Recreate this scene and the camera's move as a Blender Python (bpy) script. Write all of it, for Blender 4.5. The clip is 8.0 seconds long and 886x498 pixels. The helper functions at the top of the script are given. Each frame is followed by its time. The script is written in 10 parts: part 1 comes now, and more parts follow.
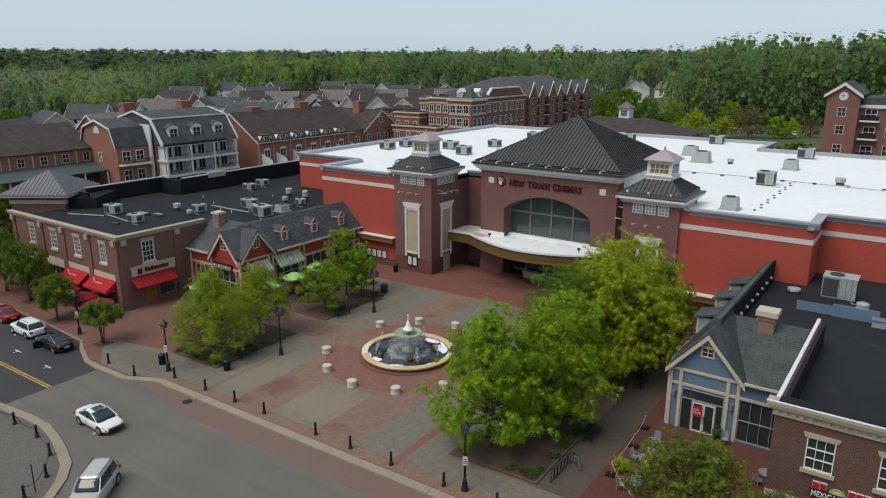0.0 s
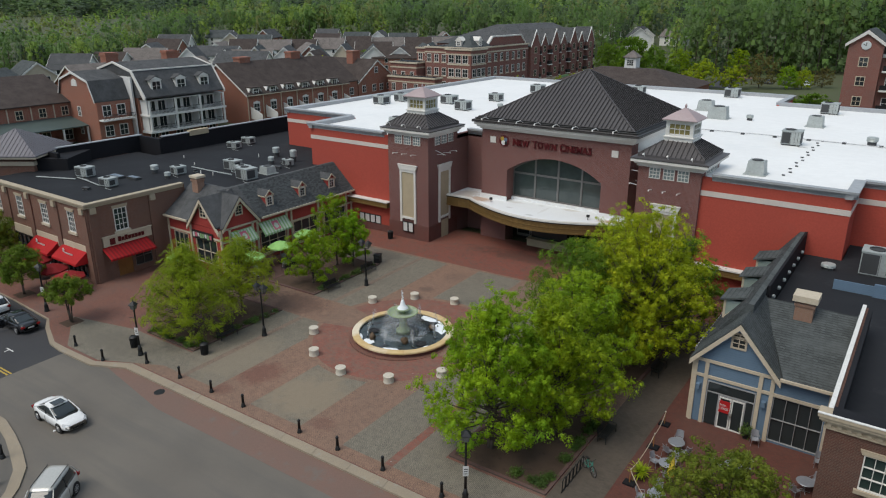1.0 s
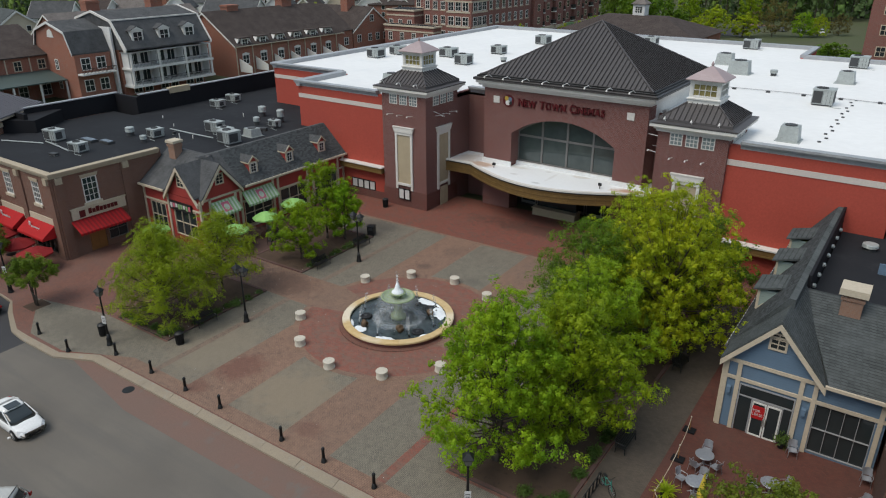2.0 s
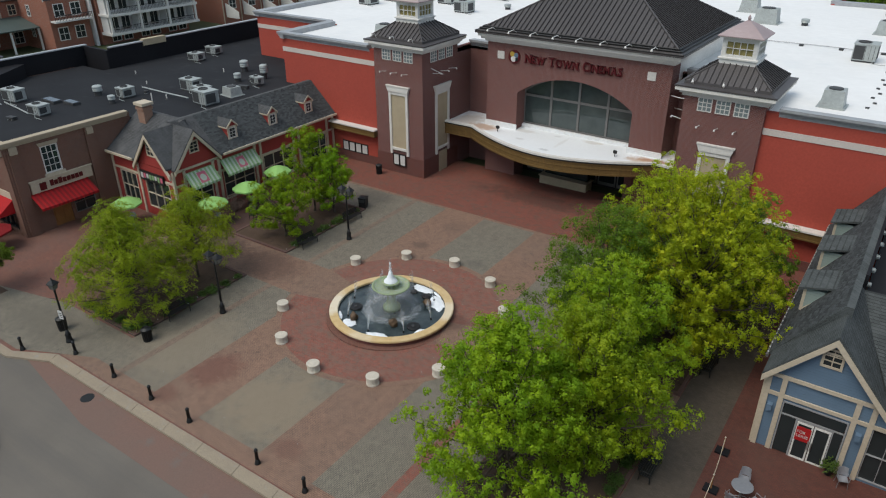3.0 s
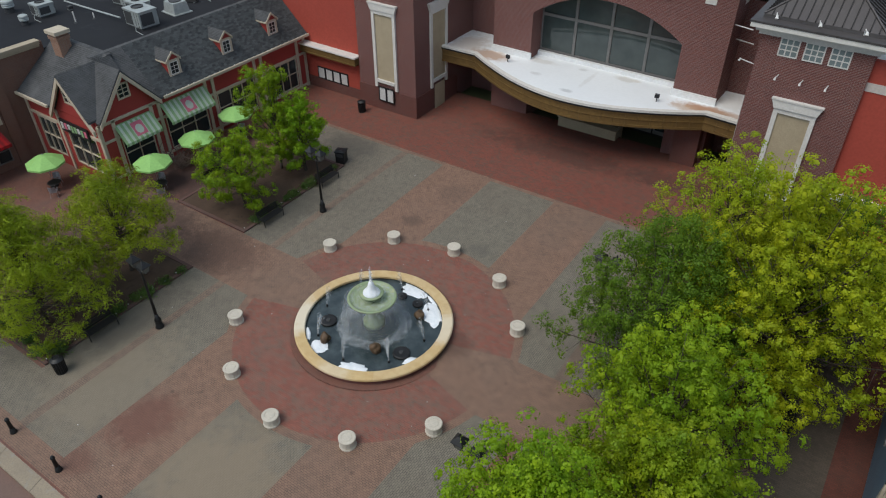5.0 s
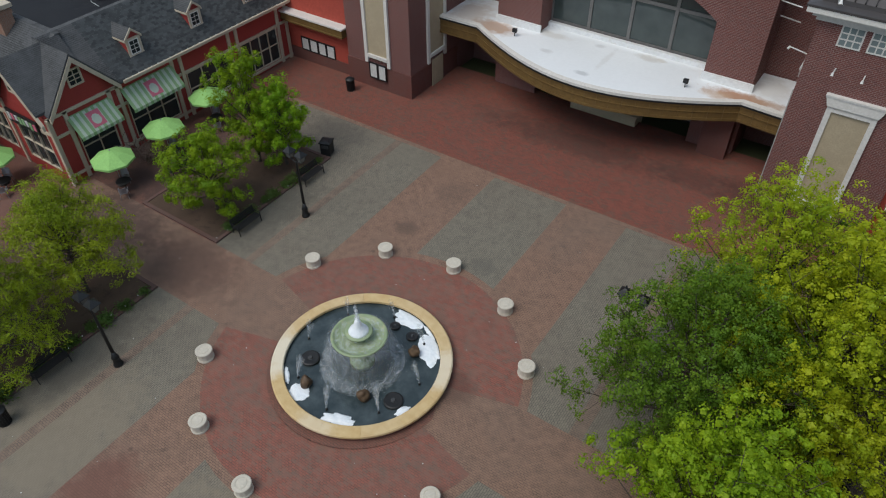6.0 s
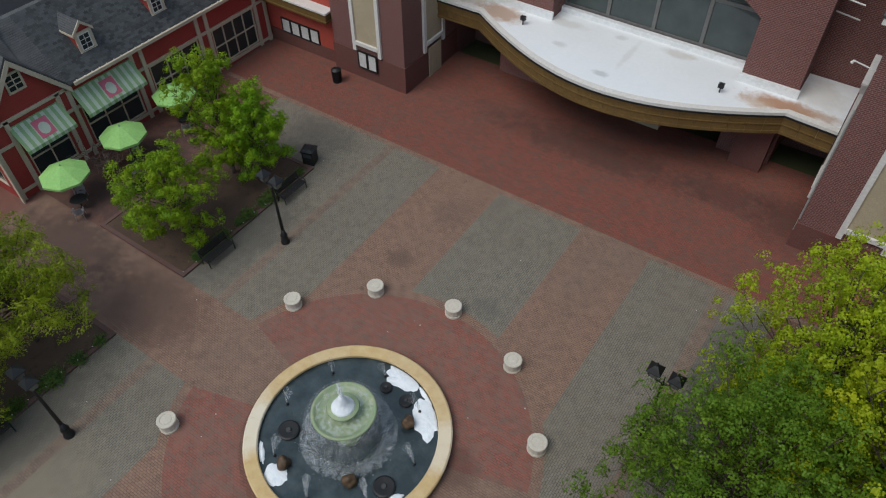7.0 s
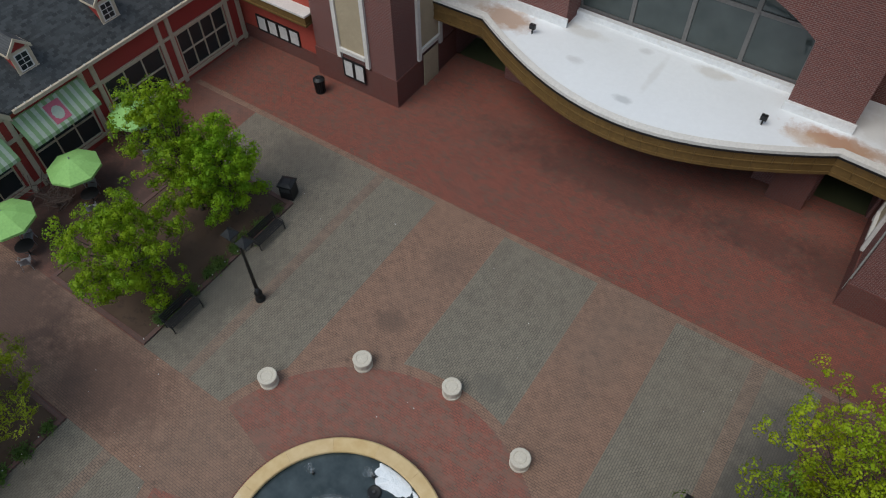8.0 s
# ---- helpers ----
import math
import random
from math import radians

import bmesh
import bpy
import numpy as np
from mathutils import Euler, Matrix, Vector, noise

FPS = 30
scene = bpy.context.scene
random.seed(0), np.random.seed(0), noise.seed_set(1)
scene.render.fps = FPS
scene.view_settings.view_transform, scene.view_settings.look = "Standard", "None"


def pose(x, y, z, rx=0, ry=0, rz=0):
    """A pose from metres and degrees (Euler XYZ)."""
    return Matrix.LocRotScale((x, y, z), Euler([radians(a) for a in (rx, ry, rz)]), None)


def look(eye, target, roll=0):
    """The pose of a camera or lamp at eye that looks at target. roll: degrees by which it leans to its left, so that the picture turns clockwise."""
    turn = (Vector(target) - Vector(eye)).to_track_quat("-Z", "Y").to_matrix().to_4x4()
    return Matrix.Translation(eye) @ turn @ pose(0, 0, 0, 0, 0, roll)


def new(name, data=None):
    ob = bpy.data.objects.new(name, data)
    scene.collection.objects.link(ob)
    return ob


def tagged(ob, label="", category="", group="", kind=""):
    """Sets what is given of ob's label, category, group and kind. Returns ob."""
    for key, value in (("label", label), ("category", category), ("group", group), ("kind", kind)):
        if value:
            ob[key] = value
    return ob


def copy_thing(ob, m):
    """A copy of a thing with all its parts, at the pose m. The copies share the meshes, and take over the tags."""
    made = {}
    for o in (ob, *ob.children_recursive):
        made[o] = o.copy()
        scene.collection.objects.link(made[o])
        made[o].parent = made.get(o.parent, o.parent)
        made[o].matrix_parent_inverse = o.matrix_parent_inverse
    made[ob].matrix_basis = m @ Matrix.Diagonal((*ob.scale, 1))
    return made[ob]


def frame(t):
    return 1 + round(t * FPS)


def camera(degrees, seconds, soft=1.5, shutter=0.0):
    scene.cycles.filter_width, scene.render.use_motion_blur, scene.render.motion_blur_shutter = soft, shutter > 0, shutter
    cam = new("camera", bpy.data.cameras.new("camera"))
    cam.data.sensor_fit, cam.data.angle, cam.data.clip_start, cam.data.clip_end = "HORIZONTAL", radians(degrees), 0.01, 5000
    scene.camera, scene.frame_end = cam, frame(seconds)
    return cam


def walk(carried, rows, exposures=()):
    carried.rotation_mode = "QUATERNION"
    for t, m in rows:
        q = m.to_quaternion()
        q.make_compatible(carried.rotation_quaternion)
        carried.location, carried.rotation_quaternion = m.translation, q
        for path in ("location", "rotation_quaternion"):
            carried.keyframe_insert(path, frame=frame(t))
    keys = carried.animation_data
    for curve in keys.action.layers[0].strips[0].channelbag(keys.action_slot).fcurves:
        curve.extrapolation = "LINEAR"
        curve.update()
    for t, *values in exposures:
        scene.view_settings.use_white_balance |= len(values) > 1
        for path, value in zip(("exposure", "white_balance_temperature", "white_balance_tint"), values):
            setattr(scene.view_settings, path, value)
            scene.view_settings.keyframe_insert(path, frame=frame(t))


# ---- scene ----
cam = camera(64.4, 8.0, soft=1.15)
METRES, EYE, TILT, LEAN, TURN = 54.0, 26.65, 0.0, 0.0, 35.1
ROWS = [
    (0.0, 0.0, 0.0, 0.0, 0.03, -15.14, -0.09),
    (0.5, 0.0006, 0.0586, 0.0006, -0.04, -17.05, -0.08),
    (1.0, 0.0015, 0.1183, 0.0013, -0.1, -19.16, -0.02),
    (1.5, 0.0023, 0.1745, 0.0023, -0.13, -21.16, 0.04),
    (3.0, 0.0054, 0.3571, 0.004, -0.21, -27.76, 0.18),
    (3.5, 0.0063, 0.4187, 0.0044, -0.25, -30.14, 0.21),
    (4.0, 0.007, 0.4808, 0.0051, -0.29, -32.55, 0.23),
    (5.5, 0.0107, 0.6707, 0.0062, -0.41, -40.02, 0.33),
    (6.0, 0.0123, 0.7346, 0.0067, -0.45, -42.5, 0.41),
    (6.5, 0.0132, 0.7989, 0.0073, -0.52, -44.93, 0.43),
    (7.0, 0.0142, 0.8647, 0.0077, -0.56, -47.35, 0.41),
    (7.5, 0.0172, 0.9321, 0.0082, -0.55, -49.77, 0.54),
    (8.0, 0.019, 0.9997, 0.0086, -0.65, -52.14, 0.58),
]
EXPOSURES = [(0.0, 0.27, 6800, 10), (3.0, 0.25, 6800, 10), (5.5, 0.16, 6550, 10), (6.5, 0.1, 6500, 10), (8.0, 0.06, 6500, 10)]
walk(cam, [(t, pose(0, 0, EYE, TILT, LEAN, TURN) @ pose(METRES * x, METRES * y, METRES * z, 90 + pitch, roll, yaw)) for t, x, y, z, yaw, pitch, roll in ROWS], EXPOSURES)

# ---- light: an overcast spring day ----
SUN_UP, SUN_ROUND = 58.0, 200.0
world = bpy.data.worlds.new("overcast_sky")
scene.world = world
world.use_nodes = True
wn, wl = world.node_tree.nodes, world.node_tree.links
wn.clear()
w_out, w_bg, w_sky, w_hsv = (wn.new(n) for n in ("ShaderNodeOutputWorld", "ShaderNodeBackground", "ShaderNodeTexSky", "ShaderNodeHueSaturation"))
w_sky.sky_type, w_sky.sun_disc = "NISHITA", False
w_sky.sun_elevation, w_sky.sun_rotation = radians(SUN_UP), radians(SUN_ROUND)
w_sky.air_density, w_sky.dust_density, w_sky.ozone_density = 1.0, 1.0, 1.0
w_hsv.inputs["Saturation"].default_value = 0.75
w_mix = wn.new("ShaderNodeMix")
w_mix.data_type = "RGBA"
w_mix.inputs[0].default_value = 0.72  # how much of the blue the cloud layer hides
w_mix.inputs[7].default_value = (3.35, 4.35, 5.5, 1.0)
w_bg.inputs["Strength"].default_value = 0.12
wl.new(w_sky.outputs[0], w_hsv.inputs["Color"])
wl.new(w_hsv.outputs[0], w_mix.inputs[6])
wl.new(w_mix.outputs[2], w_bg.inputs["Color"])
wl.new(w_bg.outputs[0], w_out.inputs["Surface"])

sun = new("sun", bpy.data.lights.new("sun", "SUN"))
sun.data.energy, sun.data.angle, sun.data.color = 1.95, radians(38), (1.0, 0.96, 0.89)
_az, _el = radians(SUN_ROUND), radians(SUN_UP)
sun.matrix_basis = look((math.sin(_az) * math.cos(_el) * 90, math.cos(_az) * math.cos(_el) * 90, math.sin(_el) * 90), (0, 0, 0))


# ---- building helpers ----
def gz(x, y):
    """Height of the gently sloping paving at a place."""
    cx, cy = min(max(x, -75.0), 0.0), min(max(y, 15.0), 75.0)
    return 0.01205 * (cx + 37.5) + 0.01636 * (cy - 47.7) - 0.07


def chain(ob):
    v = Vector((0, 0, 0))
    while ob is not None:
        v += ob.location
        ob = ob.parent
    return v


def thing(name, loc=(0, 0, 0), label="", category="", group="", kind="", turn=0.0):
    ob = new(name)
    ob.empty_display_size = 0.3
    ob.location = loc
    ob.rotation_euler = (0, 0, radians(turn))
    return tagged(ob, label, category, group, kind)


def link(name, me, material, parent=None, label=""):
    if material is not None and not me.materials:
        me.materials.append(material)
    ob = new(name, me)
    if parent is not None:
        ob.parent = parent
    return tagged(ob, label)


def part(name, bm, material, parent=None, label="", smooth=False):
    """One mesh part, its points given from its parent's place."""
    bmesh.ops.recalc_face_normals(bm, faces=bm.faces)
    me = bpy.data.meshes.new(name)
    bm.to_mesh(me)
    bm.free()
    if smooth:
        me.polygons.foreach_set("use_smooth", [True] * len(me.polygons))
    return link(name, me, material, parent, label)


def wpart(name, bm, material, parent, label="", smooth=False):
    """One mesh part, its points given in the world."""
    bmesh.ops.translate(bm, vec=-chain(parent), verts=bm.verts)
    return part(name, bm, material, parent, label, smooth)


def setting(name, bm, material, label, category, smooth=False):
    ob = part(name, bm, material, None, label, smooth)
    return tagged(ob, category=category, kind="structure")


def B():
    return bmesh.new()


def hull(bm, pts, faces):
    vs = [bm.verts.new(p) for p in pts]
    for f in faces:
        try:
            bm.faces.new([vs[i] for i in f])
        except ValueError:
            pass
    return vs


BOXF = ((0, 3, 2, 1), (4, 5, 6, 7), (0, 1, 5, 4), (1, 2, 6, 5), (2, 3, 7, 6), (3, 0, 4, 7))


def box(bm, x0, x1, y0, y1, z0, z1):
    hull(bm, [(x0, y0, z0), (x1, y0, z0), (x1, y1, z0), (x0, y1, z0), (x0, y0, z1), (x1, y0, z1), (x1, y1, z1), (x0, y1, z1)], BOXF)
    return bm


def prism(bm, pts, z0, z1):
    """A flat polygon in plan, pulled up from z0 to z1 (numbers, or functions of the place)."""
    n = len(pts)
    lo = [(x, y, z0(x, y) if callable(z0) else z0) for x, y in pts]
    hi = [(x, y, z1(x, y) if callable(z1) else z1) for x, y in pts]
    hull(bm, lo + hi, [tuple(range(n - 1, -1, -1)), tuple(range(n, 2 * n))] + [(i, (i + 1) % n, n + (i + 1) % n, n + i) for i in range(n)])
    return bm


def loft(bm, rings, caps=True, closed=True):
    """Skin over rings of equally many points."""
    vs = [[bm.verts.new(p) for p in ring] for ring in rings]
    n = len(rings[0])
    for a, b in zip(vs, vs[1:]):
        for i in range(n if closed else n - 1):
            bm.faces.new((a[i], a[(i + 1) % n], b[(i + 1) % n], b[i]))
    if caps:
        bm.faces.new(vs[0][::-1])
        bm.faces.new(vs[-1])
    return bm


def lathe(bm, profile, cx=0.0, cy=0.0, n=16, caps=True):
    """Turned shape from (radius, z) pairs."""
    rings = [[(cx + r * math.cos(2 * math.pi * i / n), cy + r * math.sin(2 * math.pi * i / n), z) for i in range(n)] for r, z in profile]
    return loft(bm, rings, caps)


def rod(bm, a, b, r0, r1=None, n=6):
    a, b = Vector(a), Vector(b)
    r1 = r0 if r1 is None else r1
    d = (b - a).normalized()
    u = d.orthogonal().normalized()
    w = d.cross(u)
    ring = lambda c, r: [c + r * (math.cos(2 * math.pi * i / n) * u + math.sin(2 * math.pi * i / n) * w) for i in range(n)]
    return loft(bm, [ring(a, r0), ring(b, r1)])


def bow(bm, pts, r, n=6):
    for a, b in zip(pts, pts[1:]):
        rod(bm, a, b, r, r, n)
    return bm


class Face:
    """A wall's outer plane: u runs along it, n outwards, z up."""

    def __init__(self, side, at):
        self.side, self.at = side, at

    def p(self, u, n, z):
        s, at = self.side, self.at
        return (u, at - n, z) if s == "-y" else (u, at + n, z) if s == "+y" else (at + n, u, z) if s == "+x" else (at - n, u, z)

    def box(self, bm, u0, u1, n0, n1, z0, z1):
        a, b = self.p(u0, n0, z0), self.p(u1, n1, z1)
        return box(bm, *(v for k in range(3) for v in sorted((a[k], b[k]))))

    def slab(self, bm, uz, n0, n1):
        """A polygon in the wall's plane, pulled from n0 to n1."""
        k = len(uz)
        lo, hi = [self.p(u, n0, z) for u, z in uz], [self.p(u, n1, z) for u, z in uz]
        hull(bm, lo + hi, [tuple(range(k - 1, -1, -1)), tuple(range(k, 2 * k))] + [(i, (i + 1) % k, k + (i + 1) % k, k + i) for i in range(k)])
        return bm

    def wall(self, bm, u0, u1, z0, z1, thick, holes=()):
        """One closed shell, with the openings cut through it."""
        us = sorted({u0, u1, *(v for h in holes for v in h[:2] if u0 < v < u1)})
        zs = sorted({z0, z1, *(v for h in holes for v in h[2:4] if z0 < v < z1)})
        solid = {(i, j) for i in range(len(us) - 1) for j in range(len(zs) - 1)
                 if not any(h[0] < (us[i] + us[i + 1]) / 2 < h[1] and h[2] < (zs[j] + zs[j + 1]) / 2 < h[3] for h in holes)}
        made = {}

        def v(i, j, s):
            if (i, j, s) not in made:
                made[i, j, s] = bm.verts.new(self.p(us[i], 0 if s else -thick, zs[j]))
            return made[i, j, s]

        for i, j in solid:
            for s in (0, 1):
                bm.faces.new((v(i, j, s), v(i + 1, j, s), v(i + 1, j + 1, s), v(i, j + 1, s)))
            for di, dj, a, b in ((-1, 0, (i, j), (i, j + 1)), (1, 0, (i + 1, j), (i + 1, j + 1)), (0, -1, (i, j), (i + 1, j)), (0, 1, (i, j + 1), (i + 1, j + 1))):
                if (i + di, j + dj) not in solid:
                    bm.faces.new((v(*a, 0), v(*b, 0), v(*b, 1), v(*a, 1)))
        return bm


def window(parent, F, u0, u1, z0, z1, cols=2, rows=2, frame_m=None, glass_m=None, bar=0.05, edge=0.09, deep=-0.12, proud=0.03, label="", name="window"):
    """A window: its frame with bars, and each pane under it."""
    a0, a1, b0, b1 = u0 + edge, u1 - edge, z0 + edge, z1 - edge
    pw, ph = (a1 - a0) / cols, (b1 - b0) / rows
    lights = [(a0 + pw * i + bar / 2 * (i > 0), a0 + pw * (i + 1) - bar / 2 * (i < cols - 1), b0 + ph * j + bar / 2 * (j > 0), b0 + ph * (j + 1) - bar / 2 * (j < rows - 1)) for i in range(cols) for j in range(rows)]
    plane = Face(F.side, F.at + proud * (1 if F.side[0] == "+" else -1))
    w = wpart(name, plane.wall(B(), u0, u1, z0, z1, proud - deep, lights), frame_m, parent, label)
    for i in range(cols):
        for j in range(rows):
            p = B()
            F.box(p, a0 + (a1 - a0) * i / cols, a0 + (a1 - a0) * (i + 1) / cols, deep + 0.02, deep + 0.04, b0 + (b1 - b0) * j / rows, b0 + (b1 - b0) * (j + 1) / rows)
            wpart("pane", p, glass_m, w)
    return w


def text_mesh(name, words, size, depth, material, parent, at, rx, rz, squeeze=1.0, align="LEFT", label="", bold=0.0):
    cu = bpy.data.curves.new(name, "FONT")
    cu.body, cu.size, cu.extrude, cu.align_x, cu.offset = words, size, depth, align, bold
    tmp = new(name, cu)
    me = bpy.data.meshes.new_from_object(tmp.evaluated_get(bpy.context.evaluated_depsgraph_get()))
    bpy.data.objects.remove(tmp)
    me.transform(Matrix.Diagonal((squeeze, 1, 1, 1)))
    me.transform(pose(0, 0, 0, rx, 0, rz))
    me.transform(Matrix.Translation(Vector(at) - chain(parent)))
    me.name = name
    me.materials.clear()
    return link(name, me, material, parent, label)


# ---- materials ----
class Nodes:
    """A small writer of material nodes."""

    def __init__(self, name):
        self.m = bpy.data.materials.new(name)
        self.m.use_nodes = True
        self.t = self.m.node_tree
        self.b = self.t.nodes["Principled BSDF"]

    def n(self, kind, **inputs):
        node = self.t.nodes.new(kind)
        for k, v in inputs.items():
            self.put(node, k, v)
        return node

    def put(self, node, key, v):
        key = int(key[1:]) if key[0] == "_" else key.replace("_", " ")
        if isinstance(v, bpy.types.NodeSocket):
            self.t.links.new(v, node.inputs[key])
        else:
            node.inputs[key].default_value = v

    def noise(self, vec, scale, detail=3.0, rough=0.55):
        return self.n("ShaderNodeTexNoise", Vector=vec, Scale=scale, Detail=detail, Roughness=rough).outputs["Fac"]

    def ramp(self, fac, lo, hi):
        r = self.n("ShaderNodeMapRange", Value=fac, From_Min=lo, From_Max=hi)
        return r.outputs[0]

    def math(self, op, a, b=0.0):
        node = self.n("ShaderNodeMath", _0=a, _1=b)
        node.operation = op
        return node.outputs[0]

    def mix(self, fac, a, b, how="MIX"):
        node = self.t.nodes.new("ShaderNodeMix")
        node.data_type, node.blend_type = "RGBA", how
        for i, v in ((0, fac), (6, a), (7, b)):
            if isinstance(v, bpy.types.NodeSocket):
                self.t.links.new(v, node.inputs[i])
            else:
                node.inputs[i].default_value = (*v, 1.0) if isinstance(v, tuple) and len(v) == 3 else v
        return node.outputs[2]

    def place(self):
        return self.n("ShaderNodeNewGeometry").outputs["Position"]

    def flat(self, vec, kind):
        """Two running lengths from a place: 'wall' (along, up), 'floor' (x, y)."""
        s = self.n("ShaderNodeSeparateXYZ", Vector=vec)
        if kind == "floor":
            return self.n("ShaderNodeCombineXYZ", X=s.outputs[0], Y=s.outputs[1]).outputs[0]
        if kind == "turned":
            return self.n("ShaderNodeCombineXYZ", X=s.outputs[1], Y=s.outputs[0]).outputs[0]
        return self.n("ShaderNodeCombineXYZ", X=self.math("ADD", s.outputs[0], s.outputs[1]), Y=s.outputs[2]).outputs[0]

    def bump(self, height, strength=0.3, distance=0.02):
        self.put(self.b, "Normal", self.n("ShaderNodeBump", Height=height, Strength=strength, Distance=distance).outputs[0])

    def done(self, col, rough=0.7, metal=0.0, spec=0.3):
        self.put(self.b, "Base Color", (*col, 1.0) if isinstance(col, tuple) else col)
        self.put(self.b, "Roughness", rough)
        self.put(self.b, "Metallic", metal)
        self.put(self.b, "Specular IOR Level", spec)
        return self.m


def mottled(name, a, b, rough=0.7, metal=0.0, big=0.35, small=9.0, bump=0.15, spec=0.3, wear=None, stain_shade=(), mott=1.0):
    """Plain painted, plastered or cast surface: two tones at two sizes, fine relief."""
    k = Nodes(name)
    p = k.place()
    big_n, small_n = k.noise(p, big, 4), k.noise(p, small, 3)
    col = k.mix(k.ramp(big_n, 0.35, 0.65), a, b)
    col = k.mix(k.math("MULTIPLY", k.ramp(small_n, 0.3, 0.8), mott), col, tuple(0.86 * v for v in b))
    if wear:
        col = k.mix(k.ramp(k.noise(p, big * 2.7, 6, 0.7), 0.56, 0.72), col, wear)
    col = stain_shade_spots(k, col, p, stain_shade)
    k.bump(small_n, bump, 0.01)
    return k.done(col, rough, metal, spec)


def stain_shade_spots(k, col, p, rows):
    """Ragged-edged spots, for stains and for painted-in shade: rows of (x, y, half length, half width, strength,
    colour).
    """
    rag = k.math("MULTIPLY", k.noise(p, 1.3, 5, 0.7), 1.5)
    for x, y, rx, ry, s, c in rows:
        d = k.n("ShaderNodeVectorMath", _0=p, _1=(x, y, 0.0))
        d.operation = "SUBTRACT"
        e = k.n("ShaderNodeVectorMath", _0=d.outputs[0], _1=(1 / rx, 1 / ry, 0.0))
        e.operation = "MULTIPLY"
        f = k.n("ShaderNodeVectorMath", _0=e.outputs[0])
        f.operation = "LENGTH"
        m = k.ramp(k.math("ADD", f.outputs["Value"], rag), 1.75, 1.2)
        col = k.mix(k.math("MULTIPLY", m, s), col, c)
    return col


def bricky(name, a, b, mortar, kind="wall", bw=0.21, bh=0.075, gap=0.012, dirt=(0.1, 0.09, 0.08), dirty=0.35, rough=0.85, offs=0.5, dark=None, dark_amt=0.0, bump=0.4, patch=0.28, stain_shade=(), dots=0.0):
    k = Nodes(name)
    p = k.place()
    v = k.flat(p, kind)
    br = k.n("ShaderNodeTexBrick", Vector=v, Color1=(*a, 1), Color2=(*b, 1), Mortar=(*mortar, 1), Scale=1.0, Mortar_Size=gap, Mortar_Smooth=0.3, Bias=0.0, Brick_Width=bw, Row_Height=bh)
    br.offset = offs
    col = br.outputs["Color"]
    if dark:
        pick = k.n("ShaderNodeTexBrick", Vector=v, Color1=(0, 0, 0, 1), Color2=(1, 1, 1, 1), Mortar=(0.3, 0.3, 0.3, 1), Scale=1.0, Mortar_Size=gap, Mortar_Smooth=0.3, Bias=0.0, Brick_Width=1.5 * bw, Row_Height=1.5 * bh)
        pick.offset = offs
        spot = k.math("ADD", k.math("MULTIPLY", pick.outputs["Color"], 0.35), k.noise(v, 0.9, 4, 0.7))
        col = k.mix(k.math("MULTIPLY", k.ramp(spot, 0.72 - dark_amt, 0.86 - dark_amt), 0.75), col, dark)
    stain = k.noise(p, patch, 5, 0.65)
    col = k.mix(k.math("MULTIPLY", k.ramp(stain, 0.42, 0.75), dirty), col, dirt)
    col = k.mix(k.math("MULTIPLY", k.ramp(k.noise(p, 2.3, 4), 0.35, 0.8), dirty * 0.6), col, tuple(1.25 * c for c in a))
    if dots:
        vo = k.n("ShaderNodeTexVoronoi", Vector=p, Scale=0.85, Randomness=1.0)
        m = k.math("MULTIPLY", k.ramp(k.math("ADD", vo.outputs["Distance"], k.math("MULTIPLY", k.noise(p, 6, 3), 0.12)), 0.19, 0.1), k.ramp(k.noise(p, 0.3, 3), 0.46, 0.6))
        col = k.mix(k.math("MULTIPLY", m, dots), col, (0.06, 0.045, 0.04))
    col = stain_shade_spots(k, col, p, stain_shade)
    k.bump(k.math("SUBTRACT", k.noise(p, 30, 2), k.math("MULTIPLY", br.outputs["Fac"], 1.5)), bump, 0.01)
    return k.done(col, rough, 0.0, 0.25)


def shingled(name, a, b, row=0.15, width=0.32):
    k = Nodes(name)
    p = k.place()
    v = k.flat(p, "wall")
    br = k.n("ShaderNodeTexBrick", Vector=v, Color1=(*a, 1), Color2=(*b, 1), Mortar=(*(0.55 * c for c in a), 1), Scale=1.0, Mortar_Size=0.012, Mortar_Smooth=0.4, Brick_Width=width, Row_Height=row * 0.55)
    col = k.mix(k.ramp(k.noise(p, 0.5, 5, 0.7), 0.4, 0.75), br.outputs["Color"], tuple(1.15 * c for c in b))
    col = k.mix(k.math("MULTIPLY", k.ramp(k.noise(p, 1.7, 4), 0.45, 0.8), 0.35), col, tuple(0.75 * c for c in a))
    k.bump(k.math("SUBTRACT", k.noise(p, 40, 2), br.outputs["Fac"]), 0.5, 0.012)
    return k.done(col, 0.93, 0.0, 0.1)


def lapped(name, a, b, pitch=0.16):
    """Horizontal lap siding."""
    k = Nodes(name)
    p = k.place()
    s = k.n("ShaderNodeSeparateXYZ", Vector=p)
    f = k.math("FRACT", k.math("DIVIDE", s.outputs[2], pitch))
    col = k.mix(k.ramp(k.noise(p, 0.6, 4), 0.35, 0.7), a, b)
    col = k.mix(k.math("MULTIPLY", k.ramp(f, 0.12, 0.0), 0.55), col, tuple(0.4 * c for c in a))
    k.bump(k.math("SUBTRACT", 1.0, f), 0.6, 0.02)
    return k.done(col, 0.6, 0.0, 0.3)


